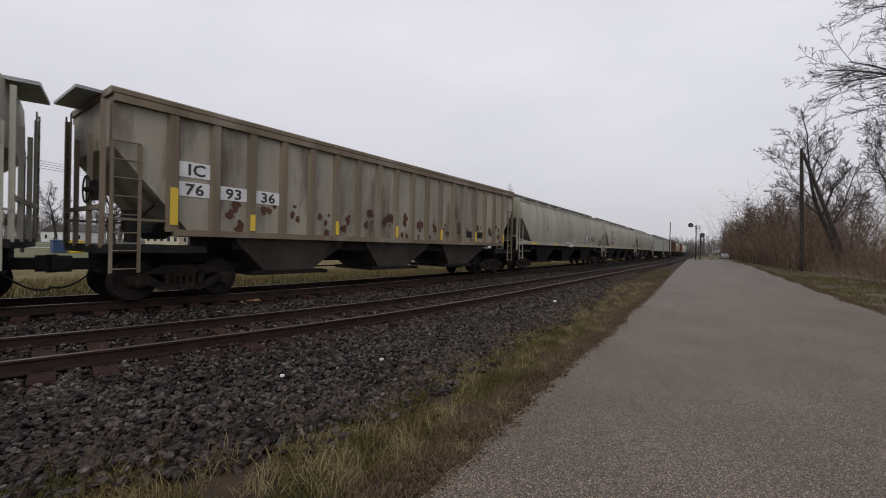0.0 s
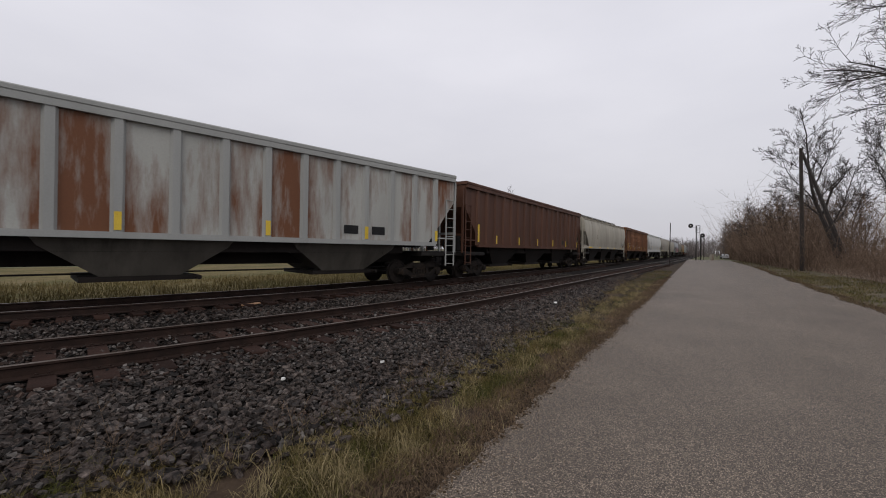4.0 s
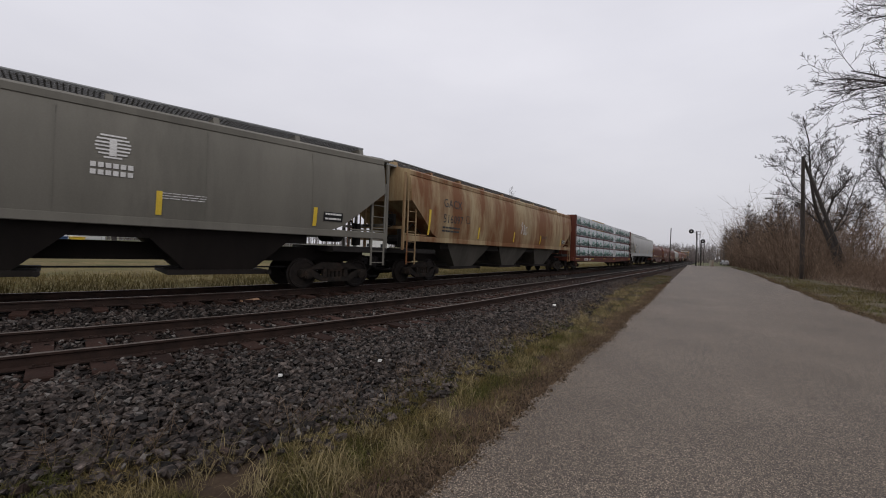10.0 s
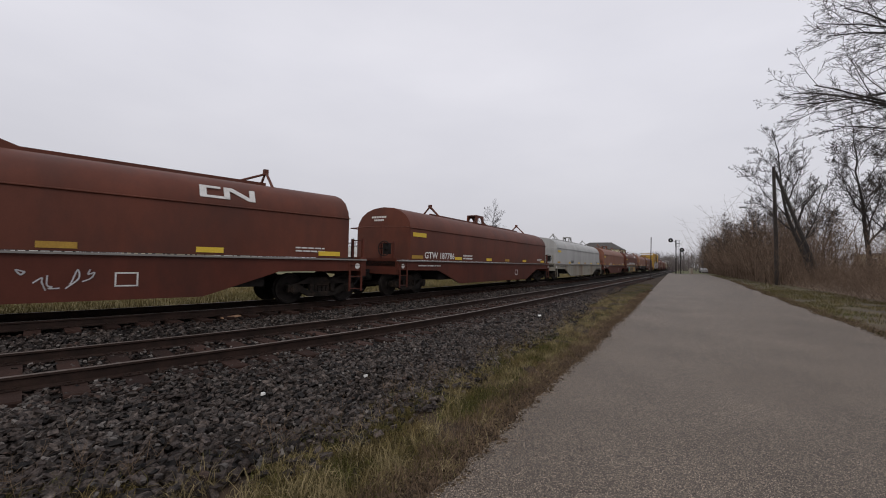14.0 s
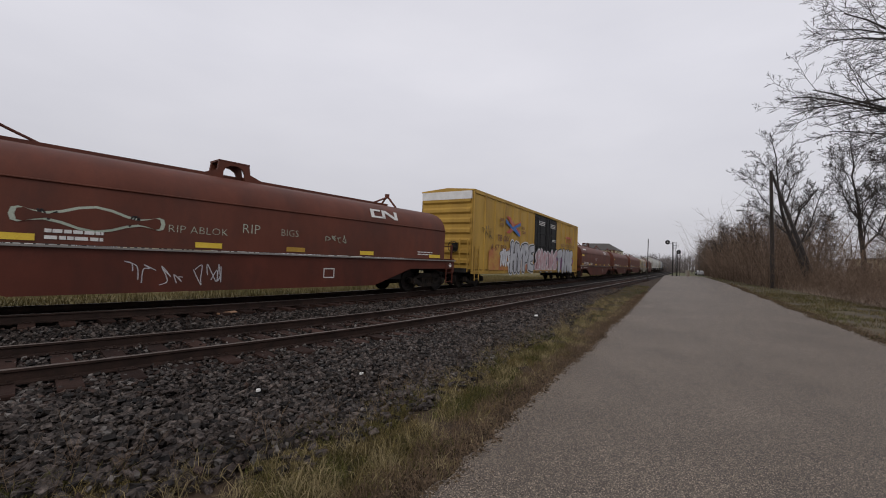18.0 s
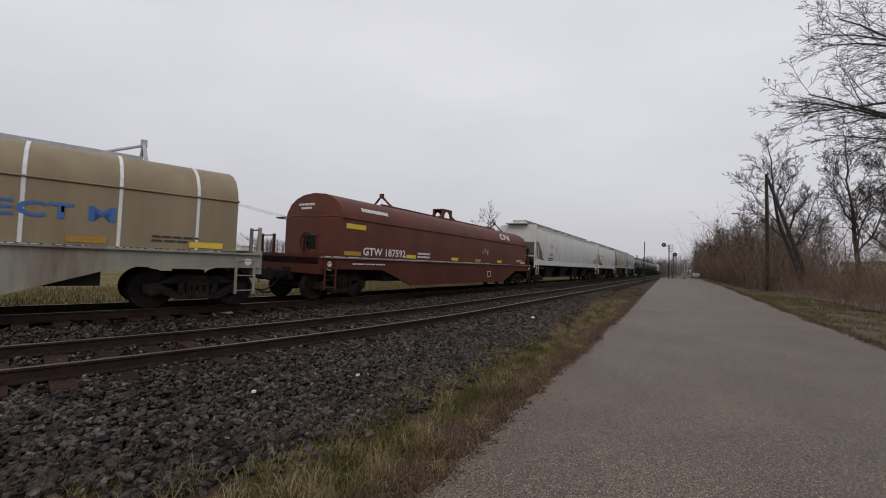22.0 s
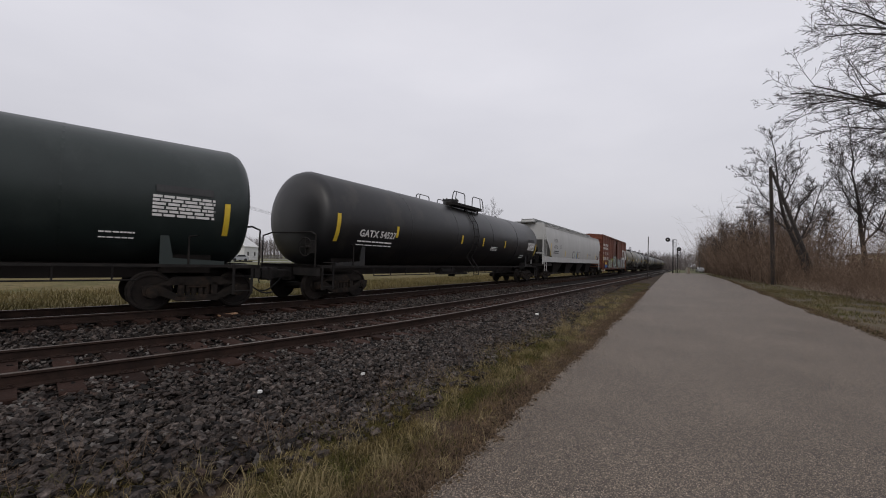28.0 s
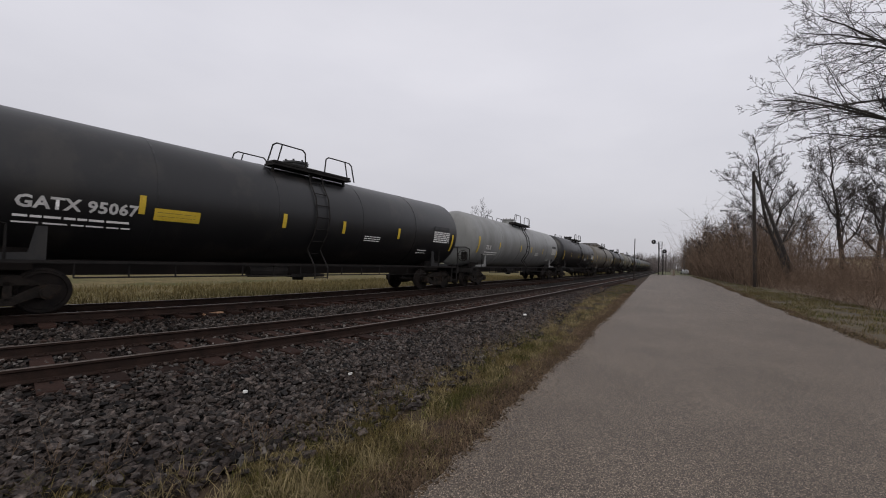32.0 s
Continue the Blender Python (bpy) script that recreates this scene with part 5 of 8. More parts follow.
def tank_car(car, length, shell, mark="", num="", ink=None, hand=False, plate=True, plate_y=None):
    half = length / 2
    th = half - 0.85
    ink = ink or P_LETTERWHT
    r, zc = 1.5, 2.53
    m = Mesh()
    n = 36
    prof = [(0.0, 0.4), (0.05, 0.68), (0.13, 0.86), (0.24, 0.95), (0.42, 1.0)]
    ys = [(-th + a, k) for a, k in prof] + [(-1.5, 1.0), (1.5, 1.0)] + [(th - a, k) for a, k in prof[::-1]]
    m.loft([[(r * k * math.sin(2 * math.pi * i / n), y, zc + r * k * math.cos(2 * math.pi * i / n)) for i in range(n)] for y, k in ys])
    part("tank_shell", m, shell, car, smooth=True)
    hoops = Mesh()
    for y in (-th * 0.55, -th * 0.18, th * 0.22, th * 0.58):
        hoops.loft([[((r + 0.006) * math.sin(2 * math.pi * i / n), yy, zc + (r + 0.006) * math.cos(2 * math.pi * i / n)) for i in range(n)] for yy in (y - 0.02, y + 0.02)])
    part("weld_bands", hoops, shell, car)
    side = lambda z: math.sqrt(max(0.01, r * r - (z - zc) ** 2))
    # crown: manway, platform and rails
    man = Mesh().cyl((0, 0, zc + r - 0.1), (0, 0, zc + r + 0.28), 0.38, 18)
    man.cyl((0, 0, zc + r + 0.28), (0, 0, zc + r + 0.34), 0.42, 18)
    for k in range(8):
        a = k * math.pi / 4
        man.cyl((0.36 * math.cos(a), 0.36 * math.sin(a), zc + r + 0.3), (0.36 * math.cos(a), 0.36 * math.sin(a), zc + r + 0.4), 0.035, 6)
    part("manway", man, shell, car)
    pf = Mesh()
    for x in (-0.85, 0.85):
        pf.box(x - 0.22, x + 0.22, -1.45, 1.45, zc + r - 0.04, zc + r + 0.02)
        pf.box(x - 0.24, x + 0.24, -1.47, 1.47, zc + r - 0.12, zc + r - 0.06)
        for y in (-1.35, 0, 1.35):
            pf.box(x - 0.03, x + 0.03, y - 0.03, y + 0.03, zc + 1.0, zc + r)
    part("platform", pf, M_DARK, car)
    t = zc + r
    for x in (-1.05, 1.05):
        for e in (-1, 1):
            rails = Mesh()
            rails.pipe([(x, e * 1.65, t - 0.1), (x, e * 1.5, t + 0.44), (x, e * 1.38, t + 0.52), (x, e * 0.5, t + 0.52), (x, e * 0.4, t + 0.44), (x, e * 0.36, t - 0.05)], 0.022, 6)
            rails.pipe([(x, e * 1.2, t + 0.52), (x, e * 1.35, t - 0.08)], 0.02, 6)
            part("platform_rail", rails, M_DARK, car)
    if hand:
        h = Mesh().pipe([(0.25, -th + 0.3, zc + 0.95), (0.25, -th + 0.32, t + 0.12), (0.25, -th + 0.5, t + 0.2), (0.25, -2.3, t + 0.2), (0.25, -2.2, t)], 0.024, 6)
        for k in range(5):
            y = -th + 0.8 + k * (th - 3.0) / 4
            h.cyl((0.25, y, t - 0.05), (0.25, y, t + 0.2), 0.018, 5)
        part("top_handrail", h, M_DARK, car)
        lad = make_ladder(2.9, 0.44)
        part("end_ladder", lad, M_DARK, car, at=pose(0.7, -th - 0.12, 1.05, -8, 0, 90))
        part("top_handrail", Mesh().pipe([(0.25, 1.6, t + 0.16), (0.25, th - 0.6, t + 0.16), (0.25, th - 0.5, t)], 0.024, 6), M_DARK, car)
    # side ladder at the middle
    lad = Mesh()
    for y in (-0.24, 0.24):
        zs = [0.62, 0.95, 1.5, 2.0, 2.53, 3.1, 3.55, 3.85]
        lad.pipe([(max(side(min(3.9, max(1.05, z))) if z > 1 else 1.5, 1.0) + 0.07, y, z) for z in zs], 0.022, 5)
    for k in range(9):
        z = 0.65 + k * 0.37
        xx = max(side(min(3.9, max(1.05, z))) if z > 1 else 1.5, 1.0) + 0.07
        lad.cyl((xx, -0.24, z), (xx, 0.24, z), 0.016, 5)
    part("side_ladder", lad, M_DARK, car)
    # underframe
    part("centre_sill", Mesh().box(-0.3, 0.3, -half + 0.7, half - 0.7, 0.72, 1.08), P_UNDER, car)
    for sx in (-1, 1):
        part("running_rail", Mesh().box(*sorted((sx * 1.28, sx * 1.34)), -th + 0.2, th - 0.2, 1.0, 1.06), M_DARK, car)
        low = Mesh()
        low.cyl((sx * 1.3, -half + 3.2, 0.72), (sx * 1.3, half - 3.2, 0.72), 0.018, 5)
        k = 0
        y = -half + 3.2
        while y < half - 3.1:
            low.cyl((sx * 1.3, y, 0.72), (sx * 1.3, y, 1.02), 0.018, 5)
            k += 1
            y += 0.9 if k % 3 else 1.6
        part("lower_rail", low, M_DARK, car)
    for y in (-half + 2.2, half - 2.2):
        sad = Mesh()
        sad.loft([[(x, yy, 0.85), (-x, yy, 0.85), (-x * 1.05, yy, 1.75), (x * 1.05, yy, 1.75)] for x, yy in ((0.8, y - 0.5), (0.8, y + 0.5))])
        part("saddle", sad, P_UNDER, car)
    valve = Mesh().cyl((0, 0.3, 0.5), (0, 0.3, 1.05), 0.18, 10)
    valve.box(-0.6, 0.6, -0.35, 0.9, 0.62, 0.72)
    valve.cyl((0.6, -1.8, 0.8), (0.6, -0.6, 0.8), 0.16, 10)
    part("outlet_valve", valve, M_DARK, car)
    for end in (-1, 1):
        y = end * (half - 0.7)
        pl = Mesh().box(-1.35, 1.35, *sorted((y, y - end * 0.75)), 0.98, 1.06)
        pl.box(-1.35, 1.35, *sorted((y, y - end * 0.12)), 0.75, 1.06)
        part("end_platform", pl, M_DARK, car)
        rail = [(1.25, y, 1.0), (1.25, y, 1.95), (0.94, y - end * 0.1, 2.05)]
        part("end_handrail", Mesh().pipe(rail + [(-x, yy, z) for x, yy, z in reversed(rail)], 0.024, 6), M_DARK, car)
        for x in (-1.25, 1.25):
            part("corner_grab", Mesh().pipe([(x, y - end * 1.55, 1.06), (x, y - end * 1.55, 1.7), (x, y - end * 1.2, 1.78)], 0.022, 6), M_DARK, car)
        part("corner_bracket", Mesh().slab([(y - end * 0.8, 1.06), (y - end * 2.1, 1.06), (y - end * 2.1, 1.75), (y - end * 1.95, 1.75), (y - end * 1.85, 1.2), (y - end * 0.8, 1.14)], 1.2, 1.24), shell, car)
        ladder(car, 1.36, y - end * 0.4, 0.35, 0.72, 0.42, M_DARK)
    part("brake_wheel", shared("brake", make_brake), M_DARK, car, at=pose(0.9, -half + 0.62, 1.6, 0, 0, 180))
    if mark:
        lettering(car, mark + " " + num, -th + 1.45, 2.02, 0.31, ink, side, 1.05, 0.01)
        bars(car, -th + 1.45, 1.84, 1.8, 2, ink, side, 0.05, 0.06, seed=4)
    patch(car, rect(-th + 0.42, -th + 0.57, 1.8, 2.65), M_YELLOW, side, 0.012, "reflector", "yellow reflective strip")
    for y in (-th + 3.3, -1.35, 0.85, 3.6):
        patch(car, rect(y, y + 0.12, 2.08, 2.48), M_YELLOW, side, 0.012, "reflector", "yellow reflective strip")
    patch(car, rect(th - 0.75, th - 0.63, 1.75, 2.5), M_YELLOW, side, 0.012, "reflector", "yellow reflective strip")
    py = -th + 3.6 if plate_y is None else plate_y
    if plate:
        patch(car, rect(py, py + 0.95, 1.98, 2.24), M_YELLOW, side, 0.01, "warning_panel", "yellow warning panel")
        bars(car, py + 0.06, 2.15, 0.8, 2, P_LETTERBLK, side, 0.04, 0.04, seed=9)
    bars(car, th - 2.15, 2.5, 1.2, 6, ink, side, 0.055, 0.025, seed=11)
    bars(car, th - 3.0, 1.7, 0.6, 2, ink, side, 0.07, 0.04, seed=12)
    patch(car, rect(th - 2.1, th - 1.0, 2.62, 2.78), P_LETTERBLK, side, 0.012, "data_panel")
    bars(car, 1.9, 2.05, 0.8, 3, ink, side, 0.03, 0.04, seed=14)


def lumber_car(car, length):
    half = length / 2
    bh = half - 0.95
    deck = 1.06
    for sx in (-1, 1):
        part("side_sill", Mesh().slab([(-bh, deck), (bh, deck), (bh, 0.78), (half - 4, 0.74), (2, 0.62), (-2, 0.62), (-half + 4, 0.74), (-bh, 0.78)], *sorted((sx * 1.36, sx * 1.46))), P_COIL, car)
    part("deck", Mesh().box(-1.4, 1.4, -bh, bh, deck - 0.16, deck - 0.02), P_COIL, car)
    part("centre_sill", Mesh().box(-0.25, 0.25, -half + 0.6, half - 0.6, 0.62, 0.9), P_UNDER, car)
    for end in (-1, 1):
        y = end * bh
        b = Mesh()
        b.slab([(y, deck), (y, 4.35), (y - end * 0.24, 4.35), (y - end * 0.42, deck)], -1.4, 1.4)
        bulk = part("bulkhead", b, P_COIL, car, "tall tapered steel bulkhead")
        r = Mesh()
        for x in (-1.0, -0.35, 0.35, 1.0):
            r.box(x - 0.06, x + 0.06, *sorted((y, y + end * 0.1)), deck, 4.3)
        part("bulkhead_rib", r, P_COIL, bulk)
        ladder(car, 1.42, y - end * 0.4, 0.4, 1.2, 0.42, P_COIL)
        part("end_sill", Mesh().box(-1.4, 1.4, *sorted((y, y + end * 0.2)), 0.78, 1.05), P_COIL, car)
        pm = Mesh()
        for a, b in ((3.0, 3.02), (3.16, 3.18), (3.02, 3.16)):
            w = 0.2 if b - a < 0.1 else 0.02
            pm.plate([(1.41, y - end * 0.28, a), (1.41, y - end * (0.28 - w), a), (1.41, y - end * (0.28 - w), b), (1.41, y - end * 0.28, b)][::end], (0.01, 0, 0))
        part("bulkhead_decal", pm, M_WHITE, car)
    part("centre_beam", Mesh().box(-0.06, 0.06, -bh + 0.6, bh - 0.6, deck, 4.2), P_COIL, car)
    top_beam = Mesh().box(-0.3, 0.3, -bh + 0.5, bh - 0.5, 4.2, 4.32)
    part("top_chord", top_beam, P_COIL, car)
    # wrapped lumber packs, four tiers, in two stacks with a gap between
    rnd = random.Random(3)
    tier = 0.79
    for y0, y1 in ((-bh + 0.46, 2.1), (3.1, bh - 0.5)):
        n = 3 if y1 - y0 > 8 else 2
        w = (y1 - y0) / n
        for k in range(4):
            z0 = deck + 0.03 + k * (tier + 0.03)
            for i in range(n):
                a, b = y0 + i * w + 0.02, y0 + (i + 1) * w - 0.02
                for sx in (-1, 1):
                    xs = sorted((sx * 0.12, sx * (1.38 - 0.012 * k)))
                    bare = k == 3 and i == 1 and y0 < 0
                    pk = part("lumber_pack", Mesh().box(*xs, a, b, z0 + 0.06, z0 + tier, 0.03), M_WRAP, car, "lumber bundle wrapped in printed white plastic")
                    part("dunnage", Mesh().box(xs[0], xs[1] - 0.02 if sx > 0 else xs[1], a, b, z0 + 0.015, z0 + 0.06), M_LUMBER if bare else M_WRAPRED, pk)
                    if sx > 0:
                        x = xs[1] + 0.004
                        tree, text = Mesh(), Mesh()
                        # one forest skyline along the pack, with small diamonds above it
                        pts, m = [(x, a + 0.04, z0 + 0.13), (x, b - 0.04, z0 + 0.13)], int((b - a) / 0.06)
                        ph = rnd.uniform(0, 6)
                        for j in range(m + 1):
                            y = b - 0.04 - (b - a - 0.08) * j / m
                            hill = 0.33 + 0.07 * math.sin(1.9 * y + ph) + 0.04 * math.sin(5.3 * y)
                            pts.append((x, y, z0 + hill + (0.09 * rnd.random() + 0.03 if j % 2 else -0.05)))
                        tree.plate(pts, (0.003, 0, 0))
                        y = a + 0.55 + rnd.uniform(0, 0.3)
                        while y < b - 0.4:
                            cz = z0 + 0.46
                            logo = Mesh().plate([(x + 0.004, y - 0.36, cz), (x + 0.004, y, cz - 0.13), (x + 0.004, y + 0.36, cz), (x + 0.004, y, cz + 0.13)], (0.003, 0, 0))
                            part("printed_diamond", logo, M_WRAPLOGO, pk)
                            text.plate([(x + 0.008, y - 0.17, cz - 0.022), (x + 0.008, y + 0.17, cz - 0.022), (x + 0.008, y + 0.17, cz + 0.022), (x + 0.008, y - 0.17, cz + 0.022)], (0.002, 0, 0))
                            text.plate([(x + 0.008, y + 0.45, z0 + 0.2), (x + 0.008, y + 0.95, z0 + 0.2), (x + 0.008, y + 0.95, z0 + 0.235), (x + 0.008, y + 0.45, z0 + 0.235)], (0.002, 0, 0))
                            y += rnd.uniform(1.25, 1.6)
                        part("printed_skyline", tree, M_WRAPGREEN, pk)
                        part("printed_text", text, M_WHITE, pk)
                        red = Mesh().plate([(x, a, z0 + 0.07), (x, b, z0 + 0.07), (x, b, z0 + 0.11), (x, a, z0 + 0.11)], (0.003, 0, 0))
                        part("printed_stripe", red, M_WRAPRED, pk)
                        if bare:
                            part("bare_boards", Mesh().box(x - 0.02, x + 0.012, a, b, z0 + tier - 0.06, z0 + tier + 0.02), M_LUMBER, pk)
    br = Mesh()
    for s in (-1, 1):
        br.cyl((0.5, 2.6 - 0.45, deck if s > 0 else 4.2), (0.5, 2.6 + 0.45, 4.2 if s > 0 else deck), 0.05, 6)
    br.box(0.4, 0.6, 2.15, 2.25, deck, 4.25)
    br.box(0.4, 0.6, 2.95, 3.05, deck, 4.25)
    part("centre_brace", br, P_COIL, car)
    for i in range(9):
        y = -bh + 1.2 + i * (2 * bh - 2.4) / 8
        st = Mesh().pipe([(1.43, y, deck - 0.1), (1.4, y, 4.28), (0.3, y, 4.36)], 0.012, 4)
        part("tie_down_strap", st, M_DARK, car)
    side = flat(1.46)
    patch(car, rect(-bh + 2.62, -bh + 3.67, 0.8, 0.99), M_WHITE, side, 0.006, "white_panel")
    lettering(car, "IANR", -bh + 2.68, 0.82, 0.22, P_LETTERBLK, side, 1.35, 0.006)
    lettering(car, "26781", -bh + 4.0, 0.82, 0.22, P_LETTERWHT, side, 1.35, 0.006)
    for k in range(6):
        y = -bh + 0.2 + k * (2 * bh - 1.6) / 5
        patch(car, rect(y, y + 1.0, 0.92, 0.98), M_YELLOW if k % 2 else P_SPRAYGOLD, side, 0.01, "reflector", "yellow reflective strip")


# ---- the train ----
SPEED, PASS_AT = 26.25, 18.5
TRAIN = []
GROUP = "cars of the freight train"


def freight(name, start, end, label, category, build, *args, **kw):
    """A car between two couplings, given by where they stand on the line at PASS_AT seconds."""
    car = thing(name, label, category, GROUP)
    build(car, end - start, *args, **kw)
    running_gear(car, (end - start) / 2, 2.0)
    TRAIN.append((car, (start + end) / 2, (end - start) / 2 - 2.0))
    return car, (end - start) / 2


HOP, RIB, COIL, TANK = "covered_hopper", "ribbed_hopper", "coil_car", "tank_car"
freight(HOP, -501.6, -483.0, "weathered grey covered hopper car with bulging sides", "hopper car", hopper_round, P_GREY)
freight(RIB, -483.0, -465.0, "rust-stained grey ribbed hopper with white number panels", "hopper car", hopper_rib, P_DIRTY, P_DIRTYRIB, "IC", "769336", panels=True, blotch=P_DKBROWN, bay_mat=P_HOPGREY)
c, h = freight(HOP, -465.0, -444.3, "dirty beige-grey covered hopper with small white tags", "hopper car", hopper_round, P_GREY, bay_mat=P_UNDER)
patch(c, rect(-1.7, -0.2, 1.74, 1.86), P_SPRAYWHITE, round_side, 0.012, "paint_patch")
patch(c, rect(-0.9, 0.2, 1.5, 1.68), P_SPRAYWHITE, flat(1.472), 0.012, "paint_patch")
scrawl(c, 0.1, 1.75, 1.2, 0.42, P_SPRAYWHITE, round_side, 5, 0.05, 4)
patch(c, [(3.75 + 0.36 * math.cos(a) * (1 if math.sin(a) > -0.2 else 0.6), 2.2 + 0.42 * math.sin(a)) for a in [i * math.pi / 9 for i in range(18)]], P_SPRAYBLACK, round_side, 0.012, "spray_blob")
patch(c, [(3.75 + 0.31 * math.cos(a) * (1 if math.sin(a) > -0.2 else 0.6), 2.2 + 0.37 * math.sin(a)) for a in [i * math.pi / 9 for i in range(18)]], P_SPRAYWHITE, round_side, 0.018, "spray_blob")
scrawl(c, 5.2, 2.0, 1.1, 0.5, P_SPRAYBLACK, round_side, 4, 0.045, 5)
lettering(c, "DO NOT HUMMER ON CAR", -1.75, 2.3, 0.15, P_SPRAYRED, round_side, 1.05)
freight(HOP, -444.3, -425.5, "beige covered hopper with dark number on a grey patch", "hopper car", hopper_round, P_BEIGE, "CEFX", "71434", bay_mat=P_UNDER)
c, h = freight(HOP, -425.5, -406.5, "warm grey covered hopper with black lettering", "hopper car", hopper_round, P_WARM, "COER", "353670", grooves=False, ribs=5)
scrawl(c, -h + 5.4, 1.95, 0.9, 0.45, P_SPRAYBLACK, round_side, 8)
c, h = freight(RIB, -406.5, -387.2, "flat grey ribbed hopper with yellow strips", "hopper car", hopper_rib, P_RIBGREY, P_RIBGREY, "CNA", "385578", split=False, bay_mat=P_UNDER)
scrawl(c, -2.6, 2.0, 0.9, 0.4, P_SPRAYBLACK, flat(1.43), 9)
scrawl(c, 0.4, 1.75, 0.7, 0.5, P_SPRAYBLACK, flat(1.43), 10)
freight(RIB, -387.2, -365.8, "grey ribbed hopper with rust streaks down from the roof", "hopper car", hopper_rib, P_RUSTTOP, P_RIBGREY, "CN", "385981", split=False, bay_mat=P_HOPGREY)
freight(RIB, -365.8, -347.1, "dark brown ribbed hopper car", "hopper car", hopper_rib, P_DKBROWN, P_DKBROWN)
freight(HOP, -347.1, -328.3, "beige-grey covered hopper with faint seams", "hopper car", hopper_round, P_BEIGE, bay_mat=P_UNDER)
c, h = freight(RIB, -328.3, -308.4, "faded orange-brown ribbed hopper with ghost lettering", "hopper car", hopper_rib, P_BROWN, P_BROWNRIB, "ICG", "766162", ink=P_LETTERWHT)
for k in range(8):  # ghost lettering of the old owner, as plain bars
    y = -5.85 + k * 0.96
    for z in (3.2, 2.72):
        if k > 1 or z > 3:
            patch(c, rect(y, y + 0.42, z, z + 0.34), P_GHOST, flat(1.42), 0.009, "ghost_letter")
for k in range(4):
    scrawl(c, -2.4 + k * 1.05, 1.75, 0.5, 0.5, P_SPRAYWHITE, flat(1.43), 20 + k, 0.035, 4)
patch(c, rect(2.4, 2.9, 2.2, 3.3), P_GHOST, flat(1.42), 0.008, "bright_panel")
freight(HOP, -308.4, -288.8, "dusty white covered hopper with deep side sill", "hopper car", hopper_round, P_WHITE, "FURX", "840224", deep_sill=True, strips="post", bay_mat=P_UNDER, ribs=0)
freight(HOP, -288.8, -270.6, "warm grey covered hopper with large black lettering", "hopper car", hopper_round, P_WARM, "COER", "353665", grooves=False, ribs=5)
freight(HOP, -270.6, -251.1, "pale beige covered hopper with yellow sill strip", "hopper car", hopper_round, P_BEIGE, "CITX", "702161", bay_mat=P_HOPGREY)
c, h = freight(HOP, -251.1, -231.4, "light grey hopper with teal and maroon graffiti", "hopper car", hopper_round, P_LIGHT, "SMW", "840770", deep_sill=True, strips="post", ribs=0, grooves=False, text_y=1.5, size=0.5, high=3.05, sillmat=P_TEAL, bay_mat=P_UNDER)
rnd = random.Random(4)
pts = [(-h + 1.9, 1.76), (h - 1.6, 1.76)] + [(h - 1.6 - (2 * h - 3.5) * k / 24, 2.4 + 0.32 * rnd.random() + (0.25 if k > 16 else 0)) for k in range(25)]
patch(c, pts, P_TEAL, round_side, 0.008, "teal_background")
sill_side = lambda z: max(round_side(z), 1.475)
bubble(c, "RELIC", -5.5, 1.55, 3.7, 1.25, P_MAROON, P_SPRAYWHITE, P_SPRAYBLACK, sill_side, 41, 0.42)
bubble(c, "LEO", -0.95, 1.55, 3.1, 1.1, P_MAROON, P_SPRAYWHITE, P_SPRAYBLACK, sill_side, 42, 0.34)
bubble(c, "412343", 2.7, 1.55, 5.1, 0.9, P_SPRAYPINK, P_SPRAYWHITE, P_MAROON, sill_side, 43, 0.36)
graffiti(c, -h + 1.6, 1.74, 0.6, 0.7, 1, P_SPRAYWHITE, P_SPRAYBLACK, round_side, 44)
scrawl(c, -3.0, 1.8, 0.5, 0.45, M_YELLOW, sill_side, 45, 0.06, 2)
c, h = freight(HOP, -231.4, -212.3, "dark olive-grey covered hopper with pale lettering", "hopper car", hopper_round, P_OLIVE, "IC", "799395", ink=P_LETTERWHT, strips="post", grooves=False, ribs=6, text_y=3.2, bay_mat=P_UNDER)
for k in range(7):
    z = 2.9 + k * 0.075
    w = math.sqrt(max(0.01, 0.085 - (z - 3.15) ** 2))
    patch(c, rect(2.2 - w, 2.2 + w, z, z + 0.035), P_LETTERWHT, round_side, 0.012, "emblem")
patch(c, rect(2.14, 2.26, 2.95, 3.3), P_LETTERWHT, round_side, 0.016, "emblem")
for z in (2.7, 2.55):
    for k in range(6):
        patch(c, rect(1.85 + k * 0.12, 1.94 + k * 0.12, z, z + 0.1), P_LETTERWHT, round_side, 0.012, "owner_lettering")
c, h = freight(HOP, -212.3, -192.3, "cream covered hopper streaked with orange rust", "hopper car", hopper_round, P_RUSTY, "GACX", "516097", grooves=False, strips="post", ribs=0, text_y=2.0, bay_mat=P_HOPGREY)
scrawl(c, 0.2, 2.1, 1.0, 0.9, P_SPRAYWHITE, round_side, 14, 0.03, 3)
freight("centrebeam_flat_car", -192.3, -166.1, "red centrebeam flat car stacked with white-wrapped lumber", "flat car", lumber_car)
freight(HOP, -166.1, -144.4, "clean light grey covered hopper with four bays", "hopper car", hopper_round, P_PALE, "NCLX", "3040", text_y=1.4, deep_sill=True, strips="post", ribs=0, grooves=False, nbays=4, bay_mat=P_UNDER)
c, h = freight(COIL, -144.4, -125.7, "oxide red coil car with arched hood and white tags", "coil car", coil_car, P_COILHOOD, P_COIL, "GTW", "187807")
lettering(c, "JFBM", -3.3, 1.85, 0.36, P_SPRAYWHITE, flat(1.36), 1.1, -0.012, 0.25, name="spray_tag")
